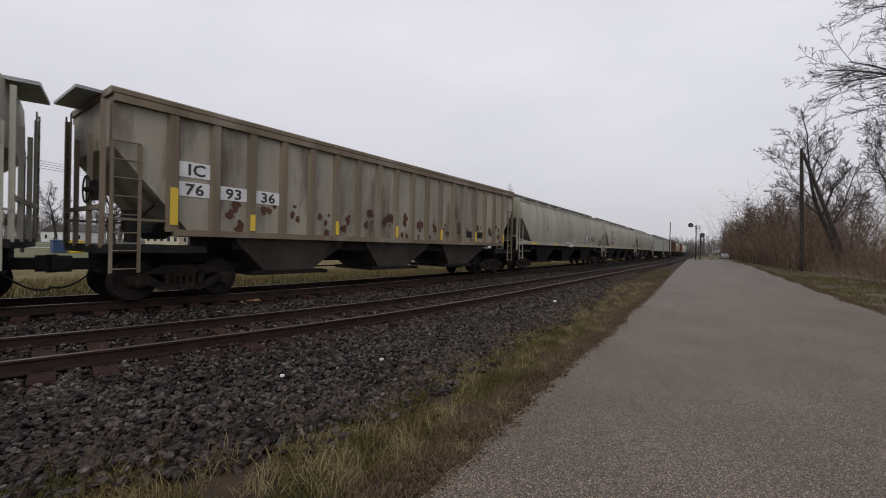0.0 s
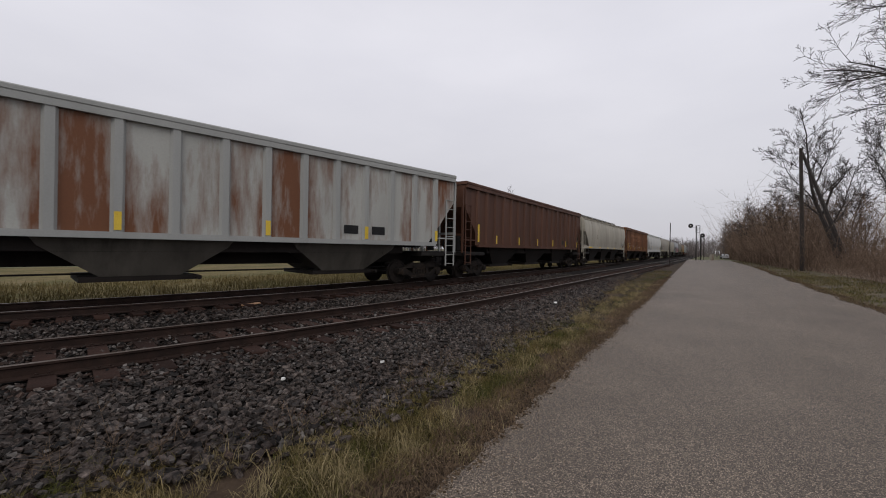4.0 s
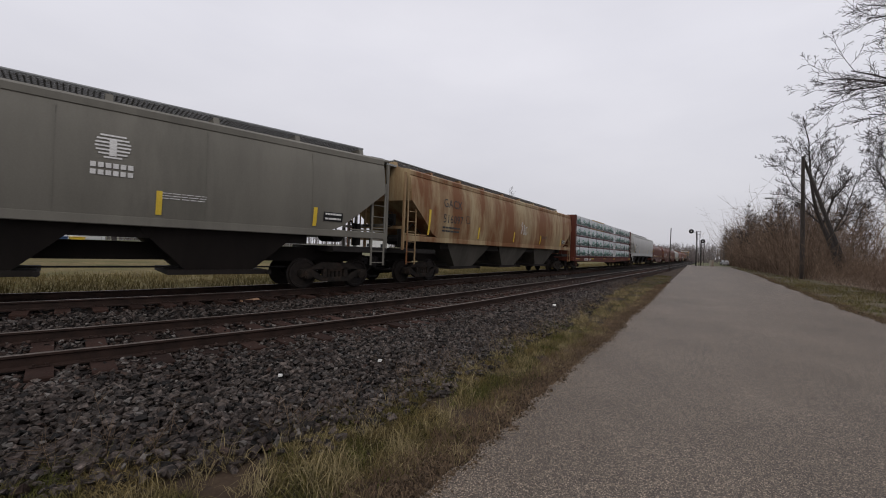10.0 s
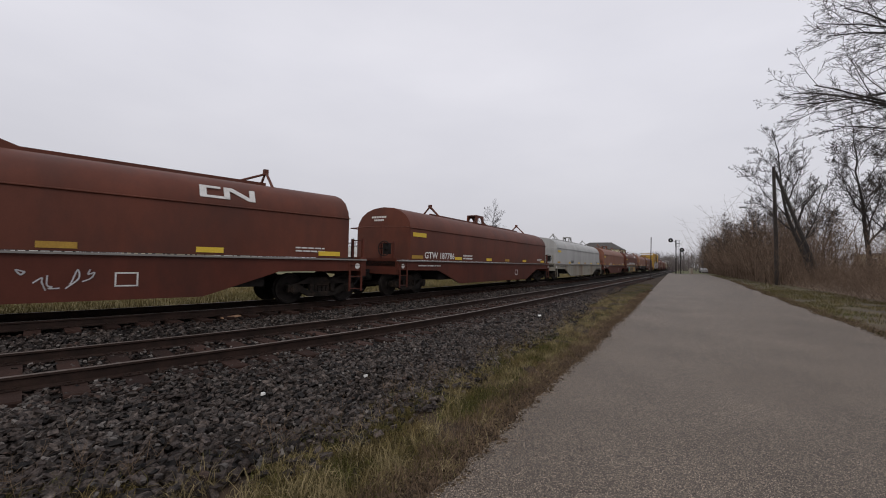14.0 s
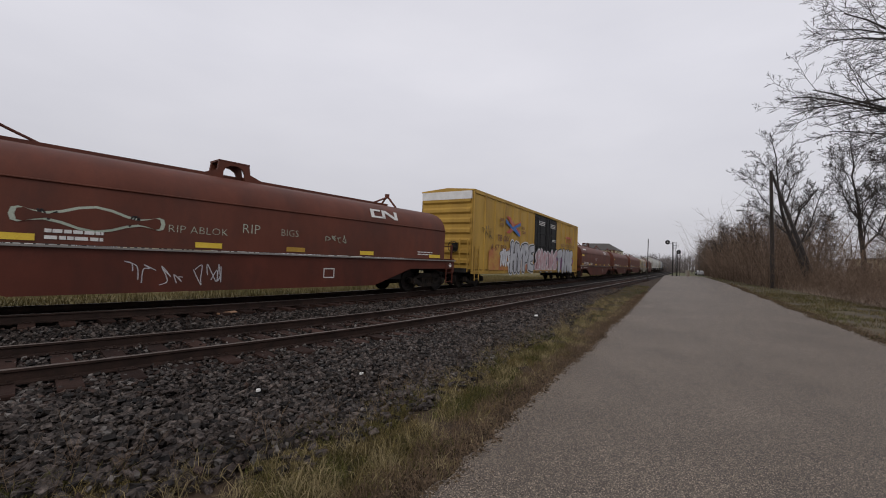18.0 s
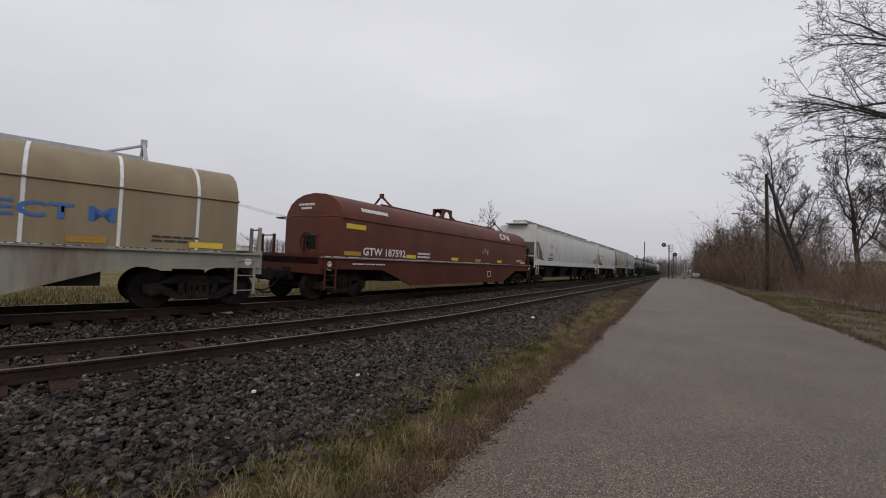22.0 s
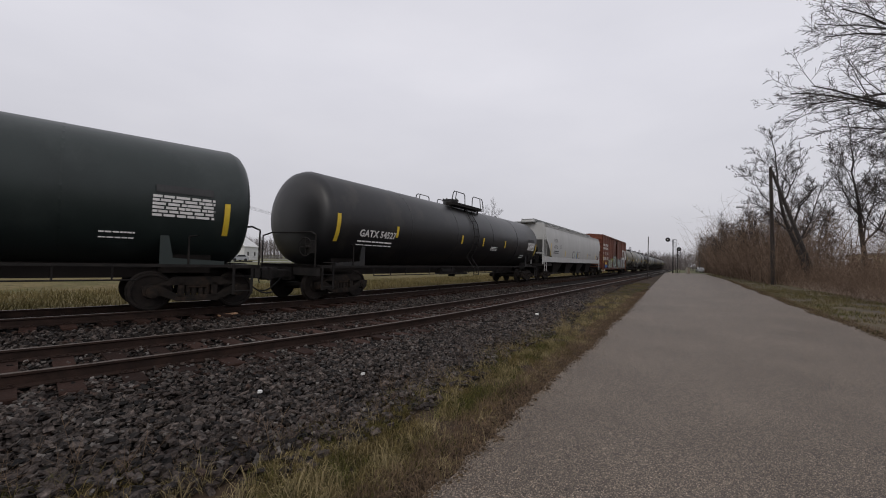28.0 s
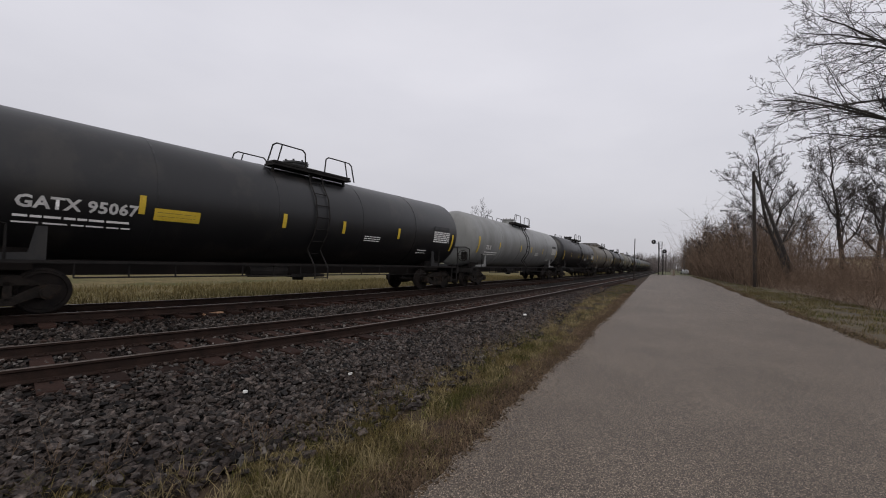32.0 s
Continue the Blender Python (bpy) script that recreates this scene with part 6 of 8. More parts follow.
lettering(c, "MONSTER", -5.0, 0.82, 0.42, P_SPRAYWHITE, flat(1.49), 1.15, 0.0, 0.12, proud=0.016, name="spray_tag")
scrawl(c, -4.7, 0.42, 2.0, 0.3, P_SPRAYWHITE, flat(1.49), 31, 0.04, 8)
lettering(c, "VEL T", -2.0, 0.72, 0.5, P_SPRAYWHITE, flat(1.49), 1.1, -0.008, 0.1, proud=0.016, name="spray_tag")
scrawl(c, -0.3, 0.5, 1.6, 0.4, P_SPRAYWHITE, flat(1.49), 32, 0.035, 5)
scrawl(c, 3.1, 0.6, 1.6, 0.4, P_SPRAYWHITE, flat(1.49), 33, 0.04, 5)
c, h = freight(COIL, -125.7, -107.2, "oxide red coil car with fat white graffiti on its hood", "coil car", coil_car, P_COILHOOD, P_COIL, "GTW", "187509")
lettering(c, "KESTO", -2.3, 1.7, 0.66, P_SPRAYBLACK, flat(1.36), 1.0, 0.07, 0.1, name="graffiti_outline")
lettering(c, "KESTO", -2.33, 1.72, 0.66, P_SPRAYWHITE, flat(1.36), 1.0, 0.035, 0.1, proud=0.02, name="graffiti_letters")
scrawl(c, -h + 2.6, 1.85, 1.2, 0.3, P_SPRAYWHITE, flat(1.36), 34, 0.02, 6)
scrawl(c, 0.8, 0.6, 1.2, 0.4, P_SPRAYWHITE, flat(1.49), 35, 0.03, 5)
c, h = freight(COIL, -107.2, -88.2, "oxide red coil car with a plain dented hood", "coil car", coil_car, P_COILHOOD, P_COIL, "GTW", "187786", logo=False)
freight(COIL, -88.2, -69.1, "silver-grey coil car with an arched hood", "coil car", coil_car, P_SILVER, P_GREYSILL, logo=False, ink=P_LETTERBLK)
freight(COIL, -69.1, -50.4, "dusty brown coil car with an arched hood", "coil car", coil_car, P_COILBROWN, P_COIL, logo=False)
c, h = freight(COIL, -50.4, -32.7, "oxide red coil car with black and gold graffiti", "coil car", coil_car, P_COILHOOD, P_COIL, "GTW", "187720")
patch(c, [(-h + 3.6, 0.42), (h - 5.6, 0.42), (h - 5.9, 1.2), (-h + 3.2, 1.2)], P_TEAL, flat(1.49), 0.006, "graffiti_background")
patch(c, [(-h + 4.2, 0.4), (h - 6.0, 0.4), (h - 6.3, 1.15), (-h + 4.6, 1.15)], P_SPRAYGOLD, flat(1.49), 0.011, "graffiti_background")
lettering(c, "DEVEK", -h + 4.3, 0.46, 0.85, P_SPRAYBLACK, flat(1.49), 1.75, 0.05, 0.15, proud=0.018, name="graffiti_letters")
patch(c, rect(-h + 4.9, h - 5.4, 1.56, 1.86), P_SPRAYWHITE, flat(1.36), 0.013, "graffiti_background")
graffiti(c, -h + 5.0, 1.58, 5.6, 0.26, 7, P_SPRAYWHITE, P_SPRAYBLACK, flat(1.362), 50)
freight(COIL, -32.7, -16.0, "dusty brown coil car on a flat black underframe", "coil car", coil_car, P_COILBROWN, M_DARK, "SMW", "380540", logo=False, belly=False)
c, h = freight(COIL, -16.0, 3.4, "oxide red coil car covered in thin spray tags", "coil car", coil_car, P_COILHOOD, P_COIL, "GTW", "187483")
scrawl(c, -h + 1.6, 1.9, 1.9, 0.5, P_SPRAYWHITE, flat(1.36), 61, 0.03, 6)
patch(c, [(-3.2 + 1.25 * math.cos(a), 1.9 + 0.2 * math.sin(a) + 0.08 * math.sin(5 * a)) for a in [i * math.pi / 14 for i in range(28)]], P_SPRAYGREEN, flat(1.36), 0.008, "spray_outline")
patch(c, [(-3.2 + 1.17 * math.cos(a), 1.9 + 0.15 * math.sin(a) + 0.08 * math.sin(5 * a)) for a in [i * math.pi / 14 for i in range(28)]], P_COILHOOD, flat(1.36), 0.014, "spray_outline")
scrawl(c, -4.1, 1.8, 1.8, 0.24, P_SPRAYBLACK, flat(1.36), 62, 0.04, 9)
lettering(c, "RIP ABLOK", -1.9, 1.74, 0.26, P_SPRAYGREEN, flat(1.36), 1.05, -0.006, name="spray_tag")
lettering(c, "RIP", -0.2, 1.85, 0.36, P_SPRAYGREEN, flat(1.36), 1.0, -0.006, name="spray_tag")
lettering(c, "BIGS", 0.9, 1.85, 0.28, P_SPRAYGREEN, flat(1.36), 1.0, -0.006, name="spray_tag")
scrawl(c, 2.4, 1.75, 0.8, 0.25, P_SPRAYGREEN, flat(1.36), 63, 0.03, 4)
scrawl(c, -2.7, 0.5, 2.2, 0.55, P_SPRAYWHITE, flat(1.49), 64, 0.02, 7)

# yellow box car
c, h = freight("box_car", 3.4, 25.9, "tall yellow box car with black doors and graffiti", "box car", box_car, P_BOXYEL, M_BLACKPAINT, end_mat=P_BOXYEL, door_w=5.1, door_shift=1.05)
S = flat(1.548)
b0 = -9.6
for m0, pts in ((P_SPRAYRED, [(0, 1.0), (0.42, 1.0), (1.05, 0.6), (1.75, 0.92), (1.75, 0.68), (1.25, 0.46), (1.75, 0.24), (1.75, 0.0), (1.0, 0.33), (0.42, 0.0), (0, 0.0), (0.68, 0.48)]),):
    patch(c, [(b0 + 3.3 + p * 1.25, 3.0 + q * 0.95) for p, q in pts], m0, S, 0.012, "emblem")
patch(c, [(b0 + 3.2, 3.78), (b0 + 4.2, 3.4), (b0 + 5.45, 3.75), (b0 + 5.45, 3.58), (b0 + 4.7, 3.38), (b0 + 5.45, 3.02), (b0 + 5.3, 2.9), (b0 + 4.3, 3.22), (b0 + 3.2, 3.55)], P_BLUE, S, 0.018, "emblem")
lettering(c, "next", b0 + 2.35, 3.6, 0.34, P_BROWNLETTER, S, 1.0, 0.006, 0.1, proud=0.01)
lettering(c, "load", b0 + 2.35, 3.32, 0.34, P_BROWNLETTER, S, 1.0, 0.006, 0.1, proud=0.01)
lettering(c, "any", b0 + 5.75, 3.42, 0.34, P_BROWNLETTER, S, 1.0, 0.006, 0.1, proud=0.01)
lettering(c, "road", b0 + 5.75, 3.14, 0.34, P_BROWNLETTER, S, 1.0, 0.006, 0.1, proud=0.01)
lettering(c, "TB OX", b0 + 2.1, 2.5, 0.48, P_BROWNLETTER, S, 1.15, 0.008, 0.1, proud=0.01)
lettering(c, "6 67 859", b0 + 1.35, 1.95, 0.48, P_BROWNLETTER, S, 1.15, 0.008, 0.1, proud=0.01)
patch(c, [(-8.5, 0.9), (-1.55, 0.9), (-1.55, 2.2), (-3.0, 2.45), (-4.6, 2.3), (-6.4, 2.1), (-7.4, 2.25), (-8.5, 1.9)], P_REDFADE, S, 0.006, "red_overspray")
part("end_stripe", Mesh().box(-1.42, 1.42, -h + 0.9, -h + 1.0, 4.35, 4.74), M_WHITE, c, "white band across the end wall")
bubble(c, "TUTS", -7.1, 1.2, 1.4, 0.75, P_SPRAYWHITE, P_SPRAYWHITE, P_SPRAYBLACK, flat(1.556), 71, 0.4)
bubble(c, "HYPE", -5.6, 0.98, 4.0, 1.35, P_CHROME, P_SPRAYBLACK, P_SPRAYWHITE, flat(1.556), 72, 0.4)
patch(c, rect(-1.45, 3.6, 0.86, 1.35), P_SPRAYPINK, flat(1.565), 0.004, "graffiti_background")
bubble(c, "241342", -1.3, 1.0, 4.9, 1.2, P_SPRAYROSE, P_SPRAYWHITE, P_SPRAYBLACK, flat(1.566), 73, 0.46)
patch(c, [(6.1 + 2.6 * math.cos(a) * (1 + 0.06 * math.sin(5 * a)), 1.55 + 0.68 * math.sin(a)) for a in [i * math.pi / 14 for i in range(28)]], P_SPRAYPURPLE, S, 0.009, "graffiti_background")
bubble(c, "TIME", 3.95, 0.98, 4.4, 1.3, P_CHROME, P_CHROME, P_SPRAYBLACK, flat(1.556), 74, 0.4)
scrawl(c, b0 + 0.25, 2.5, 1.3, 0.7, P_SPRAYBLACK, flat(1.556), 75, 0.04, 4)
for pts in ([(6.04, 3.66), (7.52, 3.66), (7.52, 3.5), (7.15, 3.5), (7.15, 3.16), (7.00, 3.16), (7.00, 3.5), (6.50, 3.5), (6.50, 3.16), (6.35, 3.16), (6.35, 3.5), (6.04, 3.5)], [(7.34, 3.16), (7.52, 3.16), (8.13, 3.66), (7.94, 3.66)]):
    patch(c, pts, P_SPRAYRED, S, 0.012, "emblem")
patch(c, [(7.94, 3.16), (8.13, 3.16), (7.52, 3.66), (7.34, 3.66)], P_SPRAYRED, S, 0.016, "emblem")
lettering(c, "RAILCAR POOLING EXPERTS", 4.75, 2.78, 0.32, P_BROWNLETTER, S, 0.98, 0.004, proud=0.01)
reflectors(c, [-5.4, 1.1, 3.85, 7.6], 1.2, 1.6, flat(1.556), 0.13)
bars(c, -0.7, 4.2, 1.3, 3, P_LETTERWHT, flat(1.56), 0.06, 0.05, seed=76)
bars(c, 1.9, 4.2, 1.2, 3, P_LETTERWHT, flat(1.56), 0.06, 0.05, seed=77)
bars(c, 2.4, 3.1, 0.9, 2, P_LETTERWHT, flat(1.56), 0.05, 0.05, seed=78)

c, h = freight(COIL, 25.9, 45.0, "oxide red coil car with one thin white tag", "coil car", coil_car, P_COILHOOD, P_COIL, "GTW", "187611")
lettering(c, "JFBM", -1.6, 1.9, 0.5, P_SPRAYWHITE, flat(1.36), 1.1, -0.012, 0.25, name="spray_tag")
freight(COIL, 45.0, 63.3, "oxide red coil car with a clean dusty hood", "coil car", coil_car, P_COILHOOD, P_COIL, "GTW", "188288", logo=False)
freight(COIL, 63.3, 83.3, "oxide red coil car with long plain hood", "coil car", coil_car, P_COILHOOD, P_COIL, "GTW", "187561", logo=False)
c, h = freight(COIL, 83.3, 99.6, "tan hooded coil car on a weathered grey underframe", "coil car", coil_car, P_TAN, P_GREYSILL, "CN", "187051", ink=P_LETTERBLK, logo=False, bands=True)
m = Mesh()
for k in range(6):  # old owner's emblem, as plain bars
    z = 2.0 + k * 0.09
    m.plate([(1.375, -h + 2.4, z), (1.375, -h + 4.2 + 0.1 * k, z), (1.375, -h + 4.25 + 0.1 * k, z + 0.05), (1.375, -h + 2.4, z + 0.05)], (0.004, 0, 0))
m.plate([(1.375, -h + 4.3, 2.0), (1.375, -h + 5.2, 2.0), (1.375, -h + 5.2, 2.42), (1.375, -h + 4.8, 2.42)], (0.004, 0, 0))
part("emblem", m, P_SPRAYBLACK, c)
lettering(c, "PROTECT M", 1.2, 1.86, 0.4, P_BLUE, flat(1.36), 1.5, 0.01)
c, h = freight(COIL, 99.6, 119.0, "oxide red coil car with bright yellow strips", "coil car", coil_car, P_COILHOOD, P_COIL, "GTW", "187592")
scrawl(c, 1.8, 1.75, 0.8, 0.4, P_SPRAYWHITE, flat(1.36), 81, 0.03, 4)
freight(HOP, 119.0, 141.5, "clean off-white long covered hopper with white sill", "hopper car", hopper_round, P_WHITE, "OCPX", "71566", deep_sill=True, strips="post", ribs=0, nbays=4, text_y=2.6, size=0.36, bay_mat=P_UNDER)
freight(HOP, 141.5, 155.2, "short white two-bay covered hopper", "hopper car", hopper_round, P_WHITE, "SHQX", "2659", deep_sill=True, ribs=0, nbays=2, text_y=1.1, bay_mat=P_UNDER)
freight(HOP, 155.2, 168.8, "short beige two-bay covered hopper", "hopper car", hopper_round, P_BEIGE, "HWCX", "12551", strips="post", ribs=0, nbays=2, grooves=False, text_y=1.7)
freight(HOP, 168.8, 182.6, "short blue-grey covered hopper with black lettering", "hopper car", hopper_round, P_LIGHT, "NAHX", "321743", strips="post", ribs=0, nbays=2, grooves=False, text_y=2.3, size=0.56, high=3.35)
freight(TANK, 182.6, 200.2, "black tank car patched with glossy paint", "tank car", tank_car, P_TANKBLK, "GATX", "26030", plate=False)
freight(TANK, 200.2, 219.2, "dusty black tank car with yellow strips", "tank car", tank_car, P_TANKBLK, "GATX", "95032")
freight(TANK, 219.2, 238.2, "plain black tank car with crown platform", "tank car", tank_car, P_TANKBLK, plate=False)
freight(TANK, 238.2, 257.0, "large greenish black tank car with white lettering", "tank car", tank_car, P_TANKGRN, "ADMX", "26041", plate=False)
freight(TANK, 257.0, 277.6, "matt black tank car with tall end ladders", "tank car", tank_car, P_TANKBLK, "GATX", "54527", plate=False)
c, h = freight(HOP, 277.6, 298.6, "pale grey long covered hopper with cartoon tags", "hopper car", hopper_round, P_PALE, "UTLX", "49739", deep_sill=True, strips="post", ribs=0, nbays=4, text_y=1.9, size=0.38, high=2.9, bay_mat=P_UNDER)
oval = lambda y, z, a, b: [(y + a * math.cos(t), z + b * math.sin(t)) for t in [i * math.pi / 12 for i in range(24)]]
for y, a, b, mt in ((-2.0, 0.42, 0.32, P_SPRAYBLACK), (-1.35, 0.2, 0.3, P_SPRAYGREEN), (-0.75, 0.2, 0.34, P_BLUE), (0.05, 0.52, 0.34, P_SPRAYBLACK)):
    patch(c, oval(y, 2.08, a, b), mt, round_side, 0.012, "cartoon_balloon")
    if mt is P_SPRAYBLACK:
        patch(c, oval(y, 2.08, a - 0.05, b - 0.05), P_PALE, round_side, 0.02, "cartoon_balloon")
        lettering(c, "yea\n  ?" if y < -1.5 else "oh\nyeeeah!", y - a * 0.6, 2.12, 0.19, P_SPRAYBLACK, round_side, 0.7, -0.004, 0.1, proud=0.03, name="spray_tag")
P_LIME = mat("lime_green_notice", (0.28, 0.5, 0.03), (0.36, 0.6, 0.06), 3, 0.5, bump=0)
# brown box car with its door ajar
c, h = freight("box_car", 298.6, 320.9, "oxide brown box car with corrugated doors standing ajar", "box car", box_car, P_BOXRED, P_BOXRED, open_gap=1.28, corrugated=True, door_w=6.3, door_shift=0.5, end_mat=P_BOXRED)
b0 = -h + 1.15
for k, (a, b, d) in enumerate((("CAN", "NAT", "IC"), ("ADI", "ION", "533"), ("EN", "AL", "236"))):
    # the owner's name as plain bars, the number as lettering
    y = b0 + 0.3 + k * 1.25
    for z, w in ((3.5, a), (3.1, b)):
        for j in range(len(w)):
            patch(c, rect(y + j * 0.3, y + j * 0.3 + 0.22, z, z + 0.26), P_LETTERWHT, S, 0.012, "owner_lettering")
    lettering(c, d, y, 2.5, 0.4, P_LETTERWHT, S, 1.1, 0.01, proud=0.014)
    bars(c, y, 2.1, 0.9, 3, P_LETTERWHT, S, 0.06, 0.06, seed=90 + k)
for pts in ([(0, 1), (0.8, 1), (0.8, 0.8), (0.22, 0.8), (0.22, 0.2), (1.25, 0.2), (1.25, 0), (0, 0)], [(1.05, 0.02), (1.25, 0.02), (1.25, 0.75), (1.95, 0.0), (2.2, 0.0), (2.2, 1.0), (2.0, 1.0), (2.0, 0.3), (1.35, 1.0), (1.05, 1.0)]):
    patch(c, [(5.35 + p * 1.85, 2.1 + q * 1.4) for p, q in pts], P_LETTERWHT, flat(1.556), 0.034, "emblem")
P_SPRAYDULL = mat("streaked_pale_green_spray_paint", (0.23, 0.27, 0.2), (0.5, 0.52, 0.42), 4.5, 0.5, bump=0, c3=(0.1, 0.15, 0.2), cut=0.57, cscale=3.5, streak=1.6)
P_SPRAYSKY = mat("faded_blue_spray_paint", (0.1, 0.17, 0.22), (0.28, 0.34, 0.34), 4.5, 0.5, bump=0, c3=(0.42, 0.42, 0.36), cut=0.56, cscale=4.0)
bubble(c, "314213", -6.3, 0.96, 2.9, 1.0, P_SPRAYDULL, P_SPRAYBLACK, P_SPRAYDULL, flat(1.556), 91, 0.34)
bubble(c, "21321", -2.65, 1.02, 2.75, 1.4, P_SPRAYDULL, P_STEELBLUE, P_SPRAYSKY, flat(1.556), 92, 0.3)
bubble(c, "4132", 1.2, 1.02, 2.5, 1.1, P_SPRAYDULL, P_STEELBLUE, P_SPRAYSKY, flat(1.556), 93, 0.3)
bubble(c, "BIDK", 4.2, 0.96, 4.5, 1.3, P_CHROME, P_SPRAYBLACK, P_SPRAYDULL, flat(1.556), 94, 0.26)
part("door_rail", Mesh().box(1.5, 1.585, -3.3, 4.1, 0.8, 0.93), M_GALV, c, "grey lower door rail")
part("side_sill", Mesh().box(1.42, 1.5, -6.2, 6.2, 0.68, 0.86), P_BOXRED, c)
for y0, y1 in ((-2.3, -0.4), (-0.1, 0.9), (1.5, 3.2)):
    patch(c, rect(y0, y1, 0.815, 0.915), P_SPRAYSKY, flat(1.586), 0.006, "blue_smear")
patch(c, rect(1.0, 1.5, 0.83, 0.91), M_YELLOW, flat(1.586), 0.014, "reflector", "yellow reflective strip")
patch(c, rect(-3.65, -3.1, 1.85, 2.1), P_LIME, S, 0.012, "warning_panel")
patch(c, rect(b0 + 1.5, b0 + 2.6, 1.32, 1.55), M_YELLOW, S, 0.012, "warning_panel")
patch(c, rect(b0 + 1.3, b0 + 3.0, 0.95, 1.3), P_BLUE, S, 0.011, "blue_smear")
reflectors(c, [b0 + 0.15], 1.4, 2.4, flat(1.56), 0.15)
reflectors(c, [-4.9, h - 5.2, h - 2.0], 1.1, 1.55, flat(1.556), 0.13)
freight(TANK, 320.9, 337.8, "weathered grey tank car with top handrail", "tank car", tank_car, P_TANKGREY, "OCPX", "80118", hand=True, plate_y=0.9)
freight(TANK, 337.8, 354.7, "pale grey tank car with yellow panel and handrail", "tank car", tank_car, P_TANKPALE, "OCPX", "80200", hand=True, plate_y=-0.9)
freight(TANK, 354.7, 372.6, "soot-black tank car with yellow warning panel", "tank car", tank_car, P_TANKBLK, "GATX", "95067")
freight(TANK, 372.6, 391.0, "pale grey tank car with white lettering", "tank car", tank_car, P_TANKPALE, "TILX", "", plate=False)
tail = 391.0
for k, (shell, word) in enumerate(((P_TANKBLK, "black"), (P_TANKTAN, "brown-grey"), (P_TANKBLK, "black"), (P_TANKGREY, "grey"), (P_TANKBLK, "black"), (P_TANKSAGE, "grey-green"), (P_TANKGREY, "grey"), (P_TANKBLK, "black"), (P_TANKTAN, "brown-grey"), (P_TANKBLK, "black"), (P_TANKGREY, "grey"), (P_TANKBLK, "black"))):
    freight(TANK, tail, tail + 17.8, "dusty " + word + " tank car far down the line", "tank car", tank_car, shell, plate=False)
    tail += 17.8


# ---- ballast stones, ties ----
near = field(27000, -1.2, 9.0, 1.3, off_x(4.45), lambda y: ballast_edge(y) + 0.25)
mid = field(12000, 8.5, 30.0, 1.5, off_x(4.4), lambda y: ballast_edge(y) + 0.15)
between = field(11000, -3.0, 24.0, 1.3, off_x(8.7), off_x(6.0))
inside = field(9000, -2.0, 26.0, 1.3, off_x(6.1), off_x(4.35))
under = field(5000, -5.0, 24.0, 1.1, off_x(11.4), off_x(8.8))
edge = field(2500, -0.5, 14.0, 1.4, lambda y: ballast_edge(y) - 0.1, lambda y: ballast_edge(y) + 0.55)


def clear_of_ties(p, keep=0.28):
    """Drops stones that would lie on the near track's ties."""
    off, u = off_and_arc(p)
    s = u + NEAR_OFF * np.interp(u, REF_U, REF_TURN)
    k = (s + 4.0) / 0.55
    on = (np.abs(k - np.round(k)) * 0.55 < 0.125) & (off > NEAR_OFF - 1.32) & (off < NEAR_OFF + 1.32)
    return p[~on | (RNG.random(len(p)) < keep)]


near, mid, inside, between = clear_of_ties(near), clear_of_ties(mid), clear_of_ties(inside, 0.6), clear_of_ties(between)
sets, brown = [], []
for pts, size, base in ((near, 0.062, -0.035), (mid, 0.085, -0.03), (between, 0.07, -0.02), (inside, 0.055, -0.018), (under, 0.09, -0.02), (edge, 0.065, -0.045)):
    off = off_and_arc(pts)[0]
    low = np.where(np.abs(off - NEAR_OFF) < 1.45, -0.02, 0.0)
    z = base + low + humps(pts, 0.04) + RNG.uniform(-0.035, 0.045, len(pts))
    rusty = RNG.random(len(pts)) < np.clip(1.15 - np.minimum(np.abs(off - NEAR_OFF), np.abs(off - TRAIN_OFF)) * 0.55, 0.03, 0.9)
    for pick, group in ((~rusty, sets), (rusty, brown)):
        group.append(stones(RNG, pts[pick], z[pick], size))
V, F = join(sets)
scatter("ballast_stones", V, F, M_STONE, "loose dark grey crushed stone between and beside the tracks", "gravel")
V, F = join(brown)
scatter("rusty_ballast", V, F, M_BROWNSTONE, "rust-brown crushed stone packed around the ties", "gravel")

# Pale chips added so their colour gives the ballast its highlights.
M_PALESTONE = mat("pale_highlight_stone", (0.045, 0.04, 0.037), (0.13, 0.117, 0.106), 14, 0.7, bump=0.3, fine=60, vary=0.6, gloss=0.25)
pale_pts = clear_of_ties(np.concatenate([field(4200, -0.6, 10.0, 1.3, off_x(8.6), lambda y: ballast_edge(y) + 0.35), field(3600, 8.5, 28.0, 1.4, off_x(8.6), lambda y: ballast_edge(y) + 0.3)]))
V, F = stones(RNG, pale_pts, 0.0 + humps(pale_pts, 0.035), 0.043)
scatter("pale_stones", V, F, M_PALESTONE, "pale grey chips scattered as highlights among the dark ballast", "gravel")

